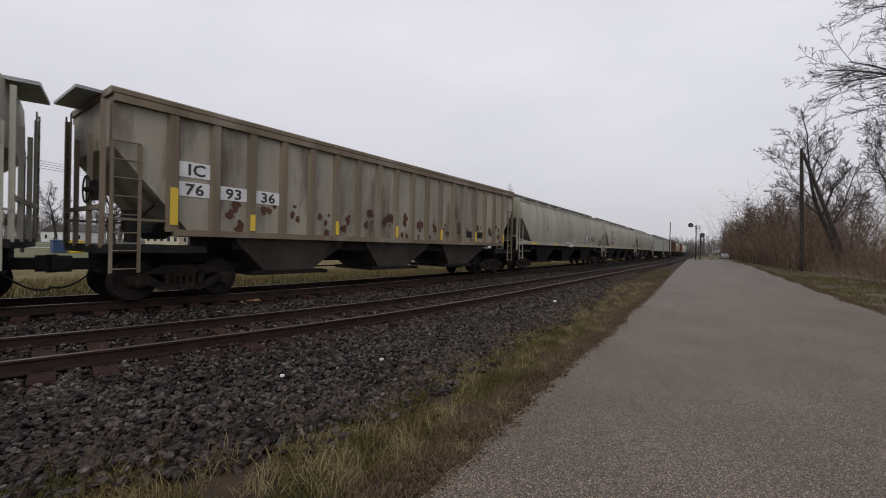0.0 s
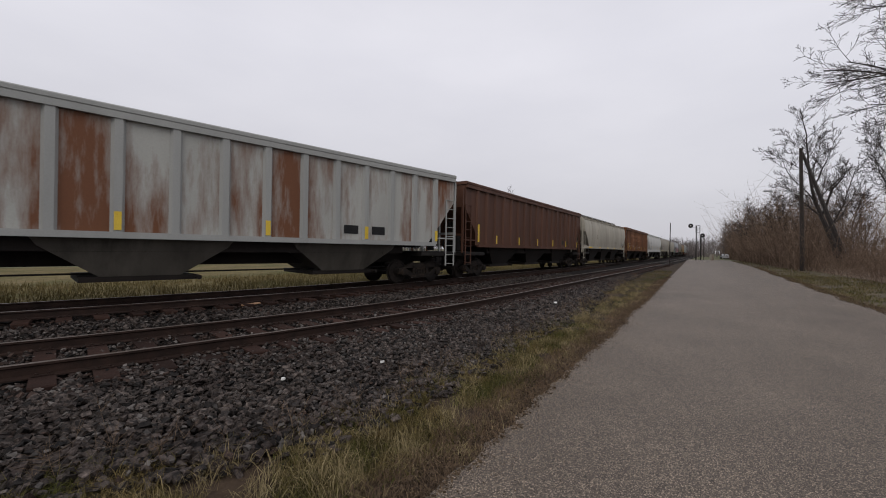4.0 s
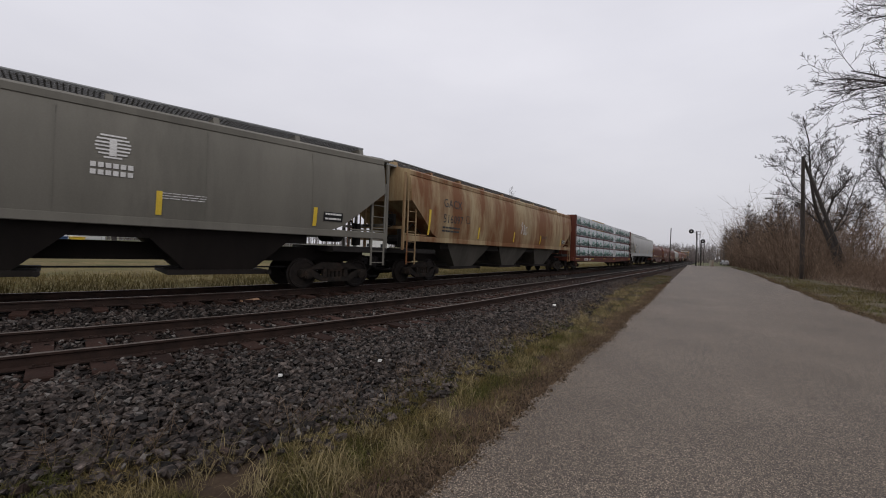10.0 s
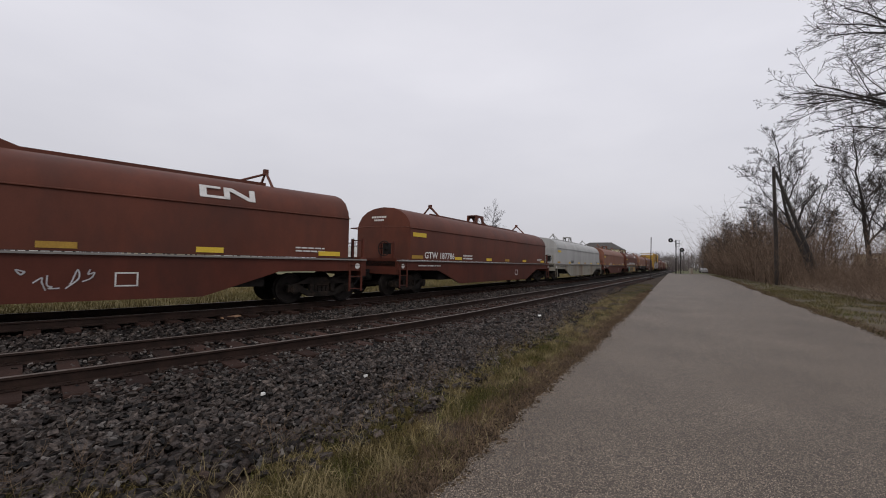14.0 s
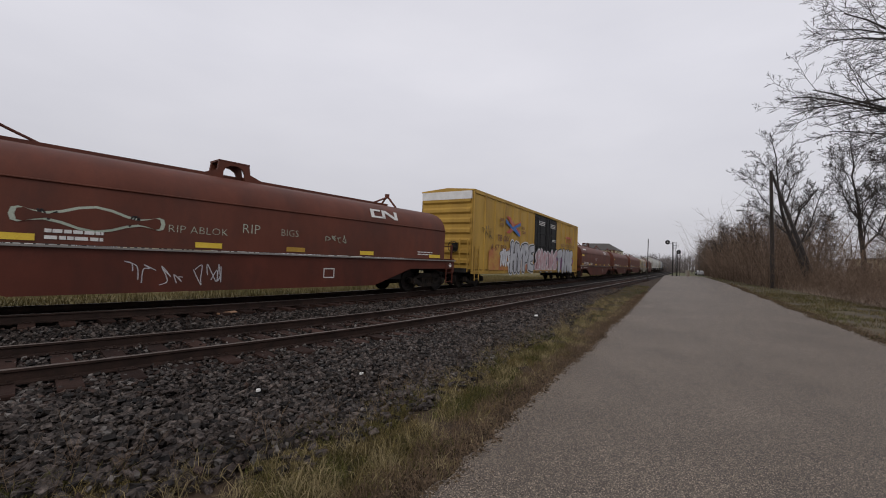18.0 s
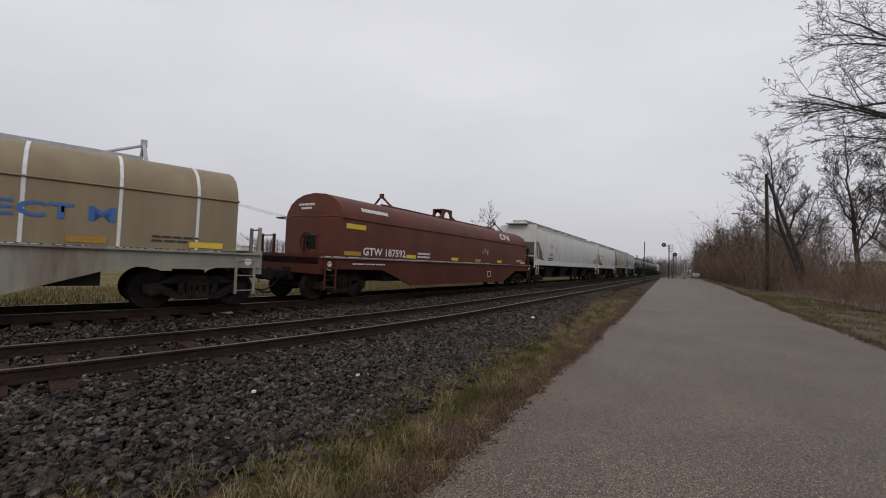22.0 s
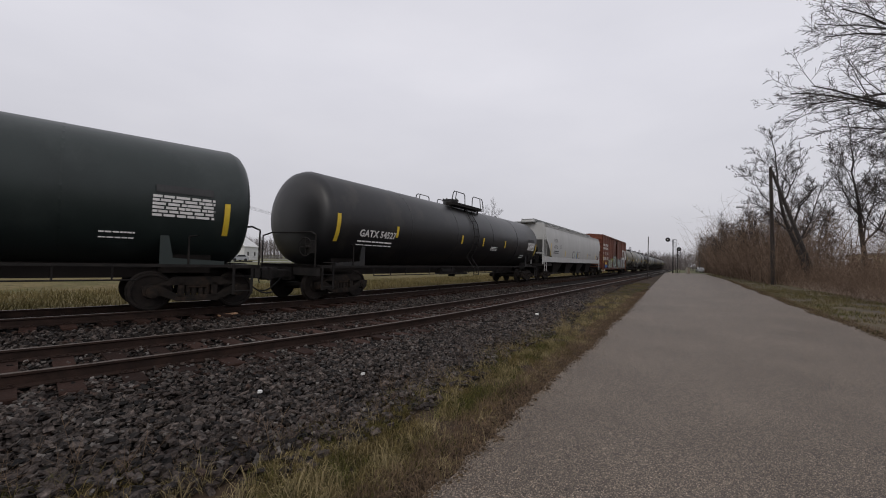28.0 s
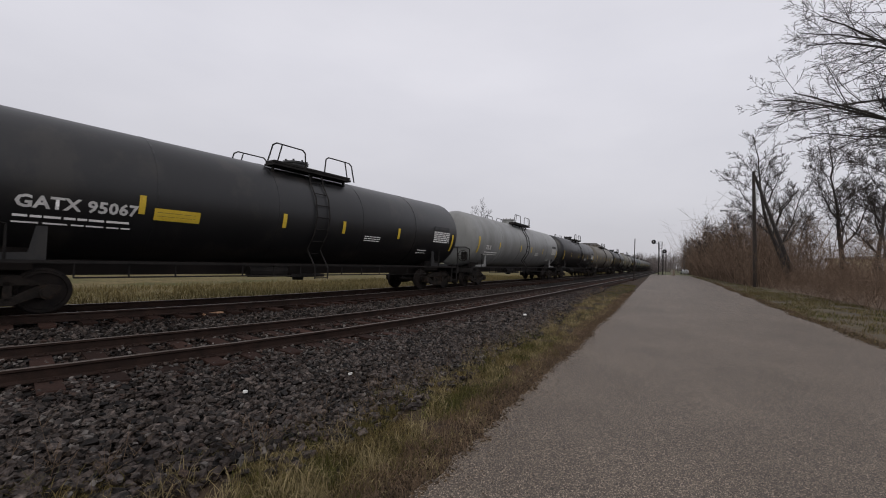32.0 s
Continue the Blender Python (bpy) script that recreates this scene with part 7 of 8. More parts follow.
tie_mesh = Mesh().box(-1.3, 1.3, -0.115, 0.115, -0.32, -0.168, 0.015).build("tie")
plate_m = Mesh().box(-0.11, 0.11, -0.09, 0.09, -0.169, -0.158)
for sx in (-1, 1):
    plate_m.cyl((sx * 0.085, -0.05, -0.16), (sx * 0.085, -0.05, -0.135), 0.018, 6)
    plate_m.cyl((sx * 0.085, 0.05, -0.16), (sx * 0.085, 0.05, -0.135), 0.018, 6)
plate_mesh = plate_m.build("tie_plate")
for nm, centre, top, s0, count in (("near_track_ties", NEAR_OFF, NEAR_TOP, -4.0, 120), ("train_track_ties", TRAIN_OFF, TRAIN_TOP, -6.0, 90)):
    bed_ties = thing(nm, "row of dark brown timber ties bedded in stone", "ties", kind="structure")
    for i in range(count):
        s = s0 + i * 0.55
        p = line_pose(s, centre, top + RNG.uniform(0.0, 0.012)) @ pose(RNG.uniform(-0.06, 0.06), 0, 0, 0, 0, RNG.uniform(-1.5, 1.5))
        t = part("tie", tie_mesh, M_TIE, bed_ties, at=p)
        if i < 60:
            for sx in (-1, 1):
                part("tie_plate", plate_mesh, M_RAIL, t, at=pose(sx * GAUGE, 0, 0.008))

flake = mat("orange_scrap", (0.25, 0.14, 0.08), (0.33, 0.2, 0.12), 6, 0.7, bump=0.2)
sx, sy, sa = line_at(6.0, TRAIN_OFF - 1.12)
tagged(part("scrap_strip", Mesh().box(-0.07, 0.07, -0.22, 0.22, 0, 0.035, 0.01), flake, None, at=pose(sx, sy, 0.03, 3, 2, math.degrees(sa) + 6)), "short orange scrap of wood beside the rail", "scrap")
pale = mat("pale_litter", (0.6, 0.6, 0.58), (0.7, 0.7, 0.68), 8, 0.7, bump=0.1)
for k, (px, py, w) in enumerate(((-3.98, 2.93, 0.032), (-3.53, 4.11, 0.024), (-3.55, 11.71, 0.07))):
    m = Mesh()
    m.plate([(w * math.cos(a) * (1 + 0.3 * math.sin(3 * a + k)), 0.6 * w * math.sin(a), 0) for a in [i * math.pi / 5 for i in range(10)]], (0.004, 0.004, 0.022))
    tagged(part("litter", m, pale, None, at=pose(px, py, 0.03, 8, -6, 40 * k)), "small white scrap lying on the ballast", "litter", "scraps on the ballast")


# ---- grass ----
def grass(name, pts, z, h, w, lean, material, label, keep=None):
    V, F = blades(RNG, pts, z, h, w, lean)
    return scatter(name, V, F, material, label, "grass")


def clumped(n, y0, y1, power, lo, hi, scale, cut):
    p = field(n, y0, y1, power, lo, hi)
    v = np.array([noise.noise(Vector((x * scale, y * scale, 1.0))) for x, y in p])
    return p[v > cut]


M_STRAW = mat("pale_straw", (0.18, 0.14, 0.068), (0.3, 0.245, 0.135), 2, 0.8, gloss=0.15, bump=0, vary=0.4)
M_GREEN = mat("green_grass_blades", (0.07, 0.082, 0.018), (0.13, 0.13, 0.035), 1.5, 0.8, gloss=0.15, bump=0, vary=0.4)
lo, hi = (lambda y: ballast_edge(y) - 0.05), (lambda y: path_left(y) - 0.2 - wander(y, 3.3, 0.16, 1.3))
grass("verge_grass", np.concatenate([clumped(52000, 0.2, 9, 1.5, lo, hi, 1.6, -0.16), clumped(22000, 7, 40, 1.5, lo, hi, 0.9, -0.15)]), -0.07, 0.14, 0.0045, 1.75, M_BLADE, "matted dry yellow winter grass along the path's edge")
grass("verge_green_grass", np.concatenate([clumped(9000, 0.2, 9, 1.5, lambda y: ballast_edge(y) + 0.1, lambda y: path_left(y) - 0.25, 1.1, 0.1), clumped(7000, 7, 40, 1.5, lambda y: ballast_edge(y) + 0.3, hi, 0.7, 0.12)]), -0.07, 0.095, 0.005, 1.1, M_GREEN, "patches of low green grass in the verge")
# tufts
tuft = []
for _ in range(260):
    y = 0.4 + 22 * RNG.random() ** 1.5
    x = RNG.uniform(ballast_edge(y) + 0.1, path_left(y) - 0.12)
    n = RNG.integers(30, 80)
    tuft.append(np.stack([RNG.normal(x, 0.06, n), RNG.normal(y, 0.06, n)], 1))
grass("dry_tufts", np.concatenate(tuft), -0.06, 0.19, 0.004, 1.6, M_STRAW, "taller straw-coloured grass tufts in the verge")
# crumbs and flattened dead stems along the path's edges
M_CRUMB = mat("earth_crumbs", (0.04, 0.029, 0.019), (0.12, 0.086, 0.055), 9, 0.95, bump=0.2, gloss=0.1, vary=0.6)
edge_l = field(9000, 0.3, 30, 1.6, lambda y: path_left(y) - 0.25, lambda y: path_left(y) + 0.07)
edge_r = field(6000, 8, 60, 1.2, lambda y: path_right(y) - 0.12, lambda y: path_right(y) + 0.35)
drift = field(5000, 0.3, 22, 1.5, lambda y: path_left(y), lambda y: path_left(y) + 0.02)
drift[:, 0] += RNG.exponential(0.16, len(drift))
V, F = join([stones(RNG, edge_l, 0.0, 0.018), stones(RNG, drift, 0.001, 0.007), stones(RNG, edge_r, 0.0, 0.03)])
scatter("edge_crumbs", V, F, M_CRUMB, "crumbs of earth and leaf along the path's edges", "litter")
grass("flattened_stems", np.concatenate([field(24000, 0.2, 26, 1.6, lambda y: path_left(y) - 0.42, lambda y: path_left(y) + 0.03), field(9000, 8, 60, 1.2, lambda y: path_right(y) - 0.05, lambda y: path_right(y) + 0.6)]), -0.025, 0.11, 0.0045, 1.6, M_WEED, "flattened brown stems along the path's edges")
# dead weed stalks at the stone's edge
P, Q, R0 = [], [], []
for _ in range(300):
    y = 0.8 + 28 * RNG.random() ** 1.2
    x = ballast_edge(y) + RNG.normal(0.15, 0.22)
    h = RNG.uniform(0.06, 0.27)
    top = np.array([x + RNG.normal(0, 0.1), y + RNG.normal(0, 0.1), h])
    base = np.array([x, y, -0.06])
    P.append(base), Q.append(top), R0.append(0.0019)
    for k in range(6):
        f = RNG.uniform(0.35, 0.95)
        o = base + (top - base) * f
        P.append(o), Q.append(o + np.array([RNG.normal(0, 0.07), RNG.normal(0, 0.07), RNG.uniform(0.02, 0.12)])), R0.append(0.0012)
V, F = sticks(np.array(P), np.array(Q), np.array(R0), np.array(R0) * 0.5)
scatter("dead_weeds", V, F, M_WEED, "brittle grey-brown weed stalks at the ballast edge", "weeds")
# far side of the path
lo2, hi2 = (lambda y: path_right(y) + 0.02), (lambda y: path_right(y) + 4.5)
grass("right_verge_grass", np.concatenate([clumped(20000, 8, 40, 1.2, lo2, hi2, 0.7, -0.2), clumped(9000, 35, 110, 1.1, lo2, lambda y: path_right(y) + 3, 0.4, -0.3)]), -0.06, 0.15, 0.012, 1.1, M_BLADE, "faded grass verge below the thicket")
grass("right_verge_green", clumped(5000, 9, 60, 1.2, lambda y: path_right(y) + 0.4, hi2, 0.5, 0.1), -0.06, 0.13, 0.014, 0.7, M_GREEN, "green patches in the faded verge")
# beyond the train
grass("trackside_grass", np.concatenate([clumped(42000, -14, 45, 1.0, off_x(19.0), off_x(12.1), 0.5, -0.45), clumped(10000, 40, 110, 1.0, off_x(17.0), off_x(12.1), 0.3, -0.4)]), -0.12, 0.3, 0.016, 0.8, M_TALL, "tall dry tan grass behind the tracks")
M_MOWN = mat("mown_tan_grass", (0.1, 0.08, 0.034), (0.18, 0.145, 0.07), 1.6, 0.95, bump=0.9, fine=6, c3=(0.075, 0.075, 0.026), cut=0.57, cscale=0.4, gloss=0.1, grain=0.7)
m = Mesh()
m.loft([[(*line_at(s, 12.6)[:2], -0.1), (*line_at(s, 34.0)[:2], -0.1)] for s in range(-60, 140, 5)], caps=False, closed=False)
tagged(part("mown_field", m, M_MOWN, None), "mown tan grass field beyond the tracks", "field", kind="structure")


# ---- bare trees ----
def limb(rng, p, d, length, r, depth, out, rise=0.05, tip=0.012, wild=0.13):
    """A tapering limb of many short steps; side branches leave it on alternate sides and branch in turn."""
    steps = (3, 6, 7, 9)[min(depth, 3)]
    turn = rng.uniform(0, 6.28)
    for i in range(steps):
        d = (d + Vector((rng.gauss(0, wild), rng.gauss(0, wild), rng.gauss(0, wild * 0.8) + rise))).normalized()
        q = p + d * (length / steps)
        ra, rb = max(tip, r * (1 - 0.75 * i / steps)), max(tip * 0.8, r * (1 - 0.75 * (i + 1) / steps))
        out.append((p, q, ra, rb))
        if depth > 0 and i > 0:
            for _ in range(2 if rng.random() < 0.3 else 1):
                turn += 2.4 + rng.uniform(-0.5, 0.5)
                ax = d.orthogonal().normalized()
                ax = Matrix.Rotation(turn, 3, d) @ ax
                nd = (d + ax * rng.uniform(0.55, 1.15)).normalized()
                if nd.z < -0.15:
                    nd.z *= 0.3
                left = 1 - i / steps
                limb(rng, p + (q - p) * rng.random(), nd, length * rng.uniform(0.3, 0.48) * (0.55 + 0.6 * left), ra * rng.uniform(0.36, 0.55), depth - 1, out, rise, tip, wild * 1.1)
        p = q


def tree_meshes(seed, height, r, depth, lean=(0, 0), fork=0.3, limbs=7, spread=0.6):
    rng = random.Random(seed)
    segs = []
    p, d = Vector((0, 0, -0.15)), Vector((lean[0], lean[1], 1)).normalized()
    n, turn = 8, rng.uniform(0, 6)
    for i in range(n):
        d = (d + Vector((rng.gauss(0, 0.06), rng.gauss(0, 0.06), 0.04))).normalized()
        q = p + d * (height * 0.7 / n)
        ra, rb = r * (1 - 0.75 * i / n), r * (1 - 0.75 * (i + 1) / n)
        segs.append((p, q, ra, rb))
        p = q
        if (i + 1) / n > fork:
            for _ in range(2 if limbs > 8 or i % 2 else 1):
                turn += 2.2 + rng.uniform(-0.4, 0.4)
                nd = Vector((math.cos(turn) * spread * 1.3, math.sin(turn) * spread * 1.3, rng.uniform(0.5, 1.0))).normalized()
                limb(rng, p, nd, height * rng.uniform(0.3, 0.42) * (1.1 - 0.5 * i / n), rb * rng.uniform(0.4, 0.6), depth, segs, 0.06, 0.011)
    limb(rng, p, d, height * 0.32, r * 0.28, depth, segs, 0.06, 0.011)
    return segs


def seg_mesh(segs, cut, big):
    """Trunk and limbs as round tubes, or the fine twigs as three-sided ones."""
    if big:
        m = Mesh()
        for p, q, a, b in segs:
            if a >= cut:
                m.cyl(p, q, a, 8 if a > 0.1 else 5, b, caps=False)
        return m.build("trunk", True)
    t = [(p, q, a, b) for p, q, a, b in segs if a < cut]
    V, F = sticks(np.array([tuple(s[0]) for s in t]), np.array([tuple(s[1]) for s in t]), np.array([s[2] for s in t]), np.array([s[3] for s in t]))
    me = bpy.data.meshes.new("crown")
    me.from_pydata(V.tolist(), [], F.tolist())
    return me


def tree(name, at, seed, height, r, depth, label, **kw):
    key = ("tree", seed, height)
    if key not in SHARED:
        segs = tree_meshes(seed, height, r, depth, **kw)
        SHARED[key] = (seg_mesh(segs, 0.028, True), seg_mesh(segs, 0.028, False))
    t = thing(name, label, "tree", "bare winter trees", at=at)
    part("trunk", SHARED[key][0], M_BARK, t)
    part("crown", SHARED[key][1], M_TWIG, t, "fine bare twigs")
    return t


tree("bare_tree", pose(12.0, 56, 0), 11, 17.0, 0.3, 3, "tall bare tree standing behind the street lamp", lean=(-0.12, 0), fork=0.32, limbs=9)
tree("bare_tree", pose(16.5, 57, 0), 12, 17.0, 0.28, 3, "bare forked tree above the thicket", lean=(-0.03, 0), fork=0.3, limbs=9)
tree("bare_tree", pose(15.5, 47, 0), 13, 13.5, 0.22, 3, "slender bare tree in the thicket", lean=(0.04, 0), fork=0.35, limbs=8)
tree("bare_tree", pose(10.5, 78, 0), 14, 12.0, 0.2, 3, "bare tree at the edge of the thicket", fork=0.25, limbs=9)
tree("bare_tree", pose(20.5, 50, 0), 11, 17.0, 0.3, 3, "bare tree deep in the thicket", lean=(-0.12, 0), fork=0.32, limbs=9)
for k, (x, y) in enumerate(((8.5, 96), (12, 104), (15, 90), (18, 80), (9, 118), (24, 70), (27, 60), (14, 126), (7, 140), (20, 110))):
    tree("bare_tree", pose(x, y, 0, 0, 0, 67 * k), 14, 12.0, 0.2, 3, "bare tree at the edge of the thicket")
# a tree standing beside the path, its limbs reaching up and over
rng = random.Random(8)
segs = [(Vector((0, 0, -0.2)), Vector((0.1, 0.1, 4)), 0.36, 0.32), (Vector((0.1, 0.1, 4)), Vector((-0.1, 0.2, 8)), 0.32, 0.24), (Vector((-0.1, 0.2, 8)), Vector((0.2, 0.2, 14)), 0.24, 0.08)]
for z, up, dy, ln, r in ((6.4, 12, -0.15, 4.8, 0.05), (6.8, 26, 0.1, 6.4, 0.075), (7.0, 36, -0.1, 7.8, 0.095), (7.6, 30, 0.12, 8.2, 0.1), (8.2, 42, -0.12, 8.4, 0.1), (8.8, 34, 0.05, 7.8, 0.085), (9.6, 44, 0.2, 8.0, 0.095), (10.4, 38, -0.2, 7.4, 0.08), (11.4, 46, 0.05, 7.6, 0.08), (12.5, 48, -0.1, 6.8, 0.07), (9.0, 45, 3.0, 7.0, 0.09), (11, 50, -3.0, 6.0, 0.07)):
    e = radians(up)
    limb(rng, Vector((0, 0.15, z)), Vector((-math.cos(e), dy, math.sin(e) + 0.12)).normalized(), ln * 0.91, r, 3, segs, -0.02, 0.0085, 0.1)
t = thing("overhanging_tree", "bare tree reaching its limbs over the path", "tree", "bare winter trees", at=pose(11.6, 25.5, 0))
part("trunk", seg_mesh(segs, 0.028, True), M_BARK, t)
part("crown", seg_mesh(segs, 0.028, False), M_TWIG, t, "fine drooping bare twigs")

tree("bare_tree", pose(-71, 24, 0), 21, 10.5, 0.34, 3, "wide bare tree on the lawn", fork=0.2, limbs=9, spread=0.75)
tree("bare_tree", pose(-77, 37, 0, 0, 0, 80), 22, 13.5, 0.3, 3, "bare tree on the lawn beyond the tracks", fork=0.3, limbs=8)
tree("bare_tree", pose(-104, 55, 0, 0, 0, 40), 22, 13.5, 0.3, 3, "bare tree in front of the church")
tree("bare_tree", pose(-48.6, 110, 0), 31, 19.0, 0.4, 3, "round-crowned bare tree showing above the train", fork=0.3, limbs=12, spread=0.9)
tree("bare_tree", pose(-120, 30, 0, 0, 0, 200), 22, 13.5, 0.3, 3, "bare tree on the lawn beyond the tracks")


# ---- thicket and far woods ----
def thicket(n, xs, ys, hmin, hmax, r, twigs, seed, power=1.0, lean=0.22):
    g = np.random.default_rng(seed)
    y = ys[0] + (ys[1] - ys[0]) * g.random(n) ** power
    x = xs(y) + g.random(n) ** 1.3 * (xs.width if hasattr(xs, "width") else 9)
    h = hmin + (hmax - hmin) * g.random(n) ** 1.6
    p = np.stack([x, y, np.full(n, -0.1)], 1)
    bend = np.stack([g.normal(0, lean, n), g.normal(0, lean, n), np.ones(n)], 1)
    q = p + bend * (h * 0.55)[:, None]
    q2 = q + np.stack([g.normal(0, lean * 1.6, n), g.normal(0, lean * 1.6, n), np.ones(n)], 1) * (h * 0.45)[:, None]
    rr = r * g.uniform(0.6, 1.4, n)
    out = [sticks(p, q, rr, rr * 0.7), sticks(q, q2, rr * 0.7, rr * 0.25)]
    for _ in range(twigs):
        f = g.random(n)[:, None]
        a = np.where(g.random(n)[:, None] < 0.5, p + (q - p) * (0.35 + 0.65 * f), q + (q2 - q) * f)
        b = a + np.stack([g.normal(0, 0.4, n), g.normal(0, 0.4, n), g.uniform(-0.1, 0.45, n)], 1) * (0.26 * h + 0.3)[:, None]
        out.append(sticks(a, b, rr * 0.4, rr * 0.15))
    return join(out)


bands = [thicket(3600, lambda y: np.interp(y, [8, 20, 40, 70], [8.6, 8.4, 8.8, 9.5]), (9, 62), 0.5, 2.6, 0.007, 13, 1, 1.1, 0.5),
         thicket(1800, lambda y: np.interp(y, [8, 70], [10.5, 11.5]), (14, 70), 1.6, 5.2, 0.014, 12, 2, 1.0, 0.4),
         thicket(3200, lambda y: np.interp(y, [50, 110, 200], [8.0, 7.0, 6.0]), (52, 170), 2.2, 8.4, 0.02, 10, 3, 1.0, 0.42),
         thicket(1000, lambda y: np.interp(y, [60, 160], [8.5, 7.0]), (60, 165), 7.0, 13.2, 0.035, 11, 4, 1.0, 0.3)]
V, F = join(bands)
scatter("thicket", V, F, M_BRUSH, "dense leafless brown brush along the path", "thicket")
M_LITTER = mat("brush_floor", (0.12, 0.082, 0.056), (0.19, 0.135, 0.093), 2, 0.95, bump=0.6, fine=12)
bank = Mesh()
bank.loft([[(9.6 + wander(y, 2, 0.5, 0.3), y, -0.07), (11.5, y, 0.35 + wander(y, 3, 0.2, 0.4)), (16, y, 0.9 + wander(y, 5, 0.3, 0.3)), (60, y, 1.6)] for y in range(5, 200, 3)], caps=False, closed=False)
tagged(part("thicket_bank", bank, M_LITTER, None), "low bank of leaf litter under the brush", "bank", kind="structure")
M_FARWOOD = mat("far_wood_stems", (0.1, 0.085, 0.08), (0.16, 0.14, 0.135), 0.05, 0.95, bump=0, vary=0.25)
g = np.random.default_rng(9)


def wood_row(x0, y0, x1, y1, depth, n, h0, h1, r, seed):
    g = np.random.default_rng(seed)
    t = g.random(n)
    dx, dy = x1 - x0, y1 - y0
    L = math.hypot(dx, dy)
    s = g.random(n) * depth
    p = np.stack([x0 + dx * t - dy / L * s, y0 + dy * t + dx / L * s, np.full(n, -0.1)], 1)
    top = np.array([h0 + (h1 - h0) * (0.5 + 0.5 * noise.noise(Vector((v * L * 0.06, seed, 0)))) for v in t])
    h = top * g.uniform(0.6, 1.05, n)
    q = p + np.stack([g.normal(0, 0.06, n), g.normal(0, 0.06, n), np.ones(n)], 1) * h[:, None]
    out = [sticks(p, q, np.full(n, r), np.full(n, r * 0.25))]
    for _ in range(9):
        f = 0.3 + 0.65 * g.random(n)[:, None]
        a = p + (q - p) * f
        b = a + np.stack([g.normal(0, 0.16, n), g.normal(0, 0.16, n), g.uniform(0.08, 0.25, n)], 1) * h[:, None]
        out.append(sticks(a, b, np.full(n, r * 0.4), np.full(n, r * 0.12)))
    return join(out)


V, F = join([wood_row(-190, -60, -150, 130, 40, 1500, 7, 12, 0.13, 1), wood_row(-150, 130, -60, 330, 40, 900, 7, 13, 0.15, 2), wood_row(-70, 320, 60, 330, 50, 900, 8, 15, 0.16, 3), wood_row(14, 300, 5, 140, 14, 700, 7, 13, 0.1, 4), wood_row(-16, 240, -2, 190, 10, 260, 4, 8, 0.08, 5)])
scatter("far_woods", V, F, M_FARWOOD, "hazy grey-brown belt of distant bare woods", "woods")


# ---- lamp pole, post, signals ----
lamp = thing("street_lamp", "dark timber pole with a lamp on a thin arm", "street lamp", at=pose(8.54, 53.6, -0.06))
part("pole", Mesh().cyl((0, 0, 0), (-0.3, 0, 12.3), 0.21, 12, 0.14), M_WOODPOLE, lamp)
part("arm", Mesh().pipe([(-0.2, 0, 7.6), (-1.2, 0, 8.0), (-2.2, 0, 8.15), (-2.6, 0, 8.15)], 0.03, 6), M_GALV, lamp)
head = Mesh()
head.loft([[(-2.5 - 0.7 * t, w * math.cos(a), 8.17 + 0.1 * math.sin(a)) for a in [k * math.pi / 4 for k in range(8)]] for t, w in ((0, 0.06), (0.3, 0.14), (0.8, 0.15), (1.0, 0.05))])
part("lamp_head", head, M_GALV, lamp, "grey cobra-head lamp")
# Tree trunk leaning across the pole; only parented to the lamp.
part("brace", Mesh().cyl((3.1, 0.6, 1.8), (-0.2, 0.1, 11.9), 0.22, 8, 0.13), M_BARK, lamp, "leaning tree trunk crossing the pole")

post = tagged(part("marker_post", Mesh().cyl((0, 0, 0), (0.03, 0, 4.95), 0.05, 8, 0.045), M_WOODPOLE, None, at=pose(-3.04, 52.5, -0.06)), "thin dark steel post in the verge", "post")


def signal(name, at, h, heads, label):
    s = thing(name, label, "railway signal", "railway signals", at=at)
    part("mast", Mesh().cyl((0, 0, 0), (0, 0, h), 0.08, 8), M_DARK, s)
    part("mast_ladder", make_ladder(h - 0.3, 0.4), M_DARK, s, at=pose(0.35, 0, 0.1, 0, 0, 90))
    for x in (-0.1, 0.7):
        for y in (0.1, -0.5):
            part("cage_post", Mesh().cyl((x, y, h - 1.4), (x, y, h), 0.025, 5), M_DARK, s)
    for z in (h - 1.4, h - 0.7, h):
        part("cage_rail", Mesh().pipe([(-0.1, 0.1, z), (0.7, 0.1, z), (0.7, -0.5, z), (-0.1, -0.5, z), (-0.1, 0.1, z)], 0.02, 5), M_DARK, s)
    for x, z in heads:
        m = Mesh().cyl((x, -0.02, z), (x, 0.02, z), 0.46, 20)
        hd = part("target", m, M_BLACKPAINT, s, "round black signal target")
        lens_m = Mesh().cyl((x, -0.3, z), (x, -0.02, z), 0.14, 12)
        part("hood", lens_m, M_BLACKPAINT, hd)
        part("lens", Mesh().cyl((x, -0.31, z + 0.0), (x, -0.3, z), 0.1, 12), M_WHITE, hd, "pale glass lens")
        part("bracket", Mesh().cyl((0, 0, z - 0.3), (x, 0, z - 0.3), 0.04, 6), M_DARK, s)
    return s


signal("signal", pose(-1.0, 100, -0.06), 7.3, [(-1.0, 7.3)], "tall railway signal mast with round black target")
signal("signal", pose(-0.2, 104, -0.06), 5.4, [(0.3, 5.4)], "low railway signal mast beside the crossing")
case = thing("relay_case", "small grey metal equipment box by the signal", "equipment box", at=pose(1.9, 106, -0.06))
part("cabinet", Mesh().box(-0.4, 0.4, -0.3, 0.3, 0, 1.4, 0.03), P_GREYSILL, case)
part("door", Mesh().box(-0.35, 0.35, -0.33, -0.3, 0.1, 1.3), P_GREYSILL, case)

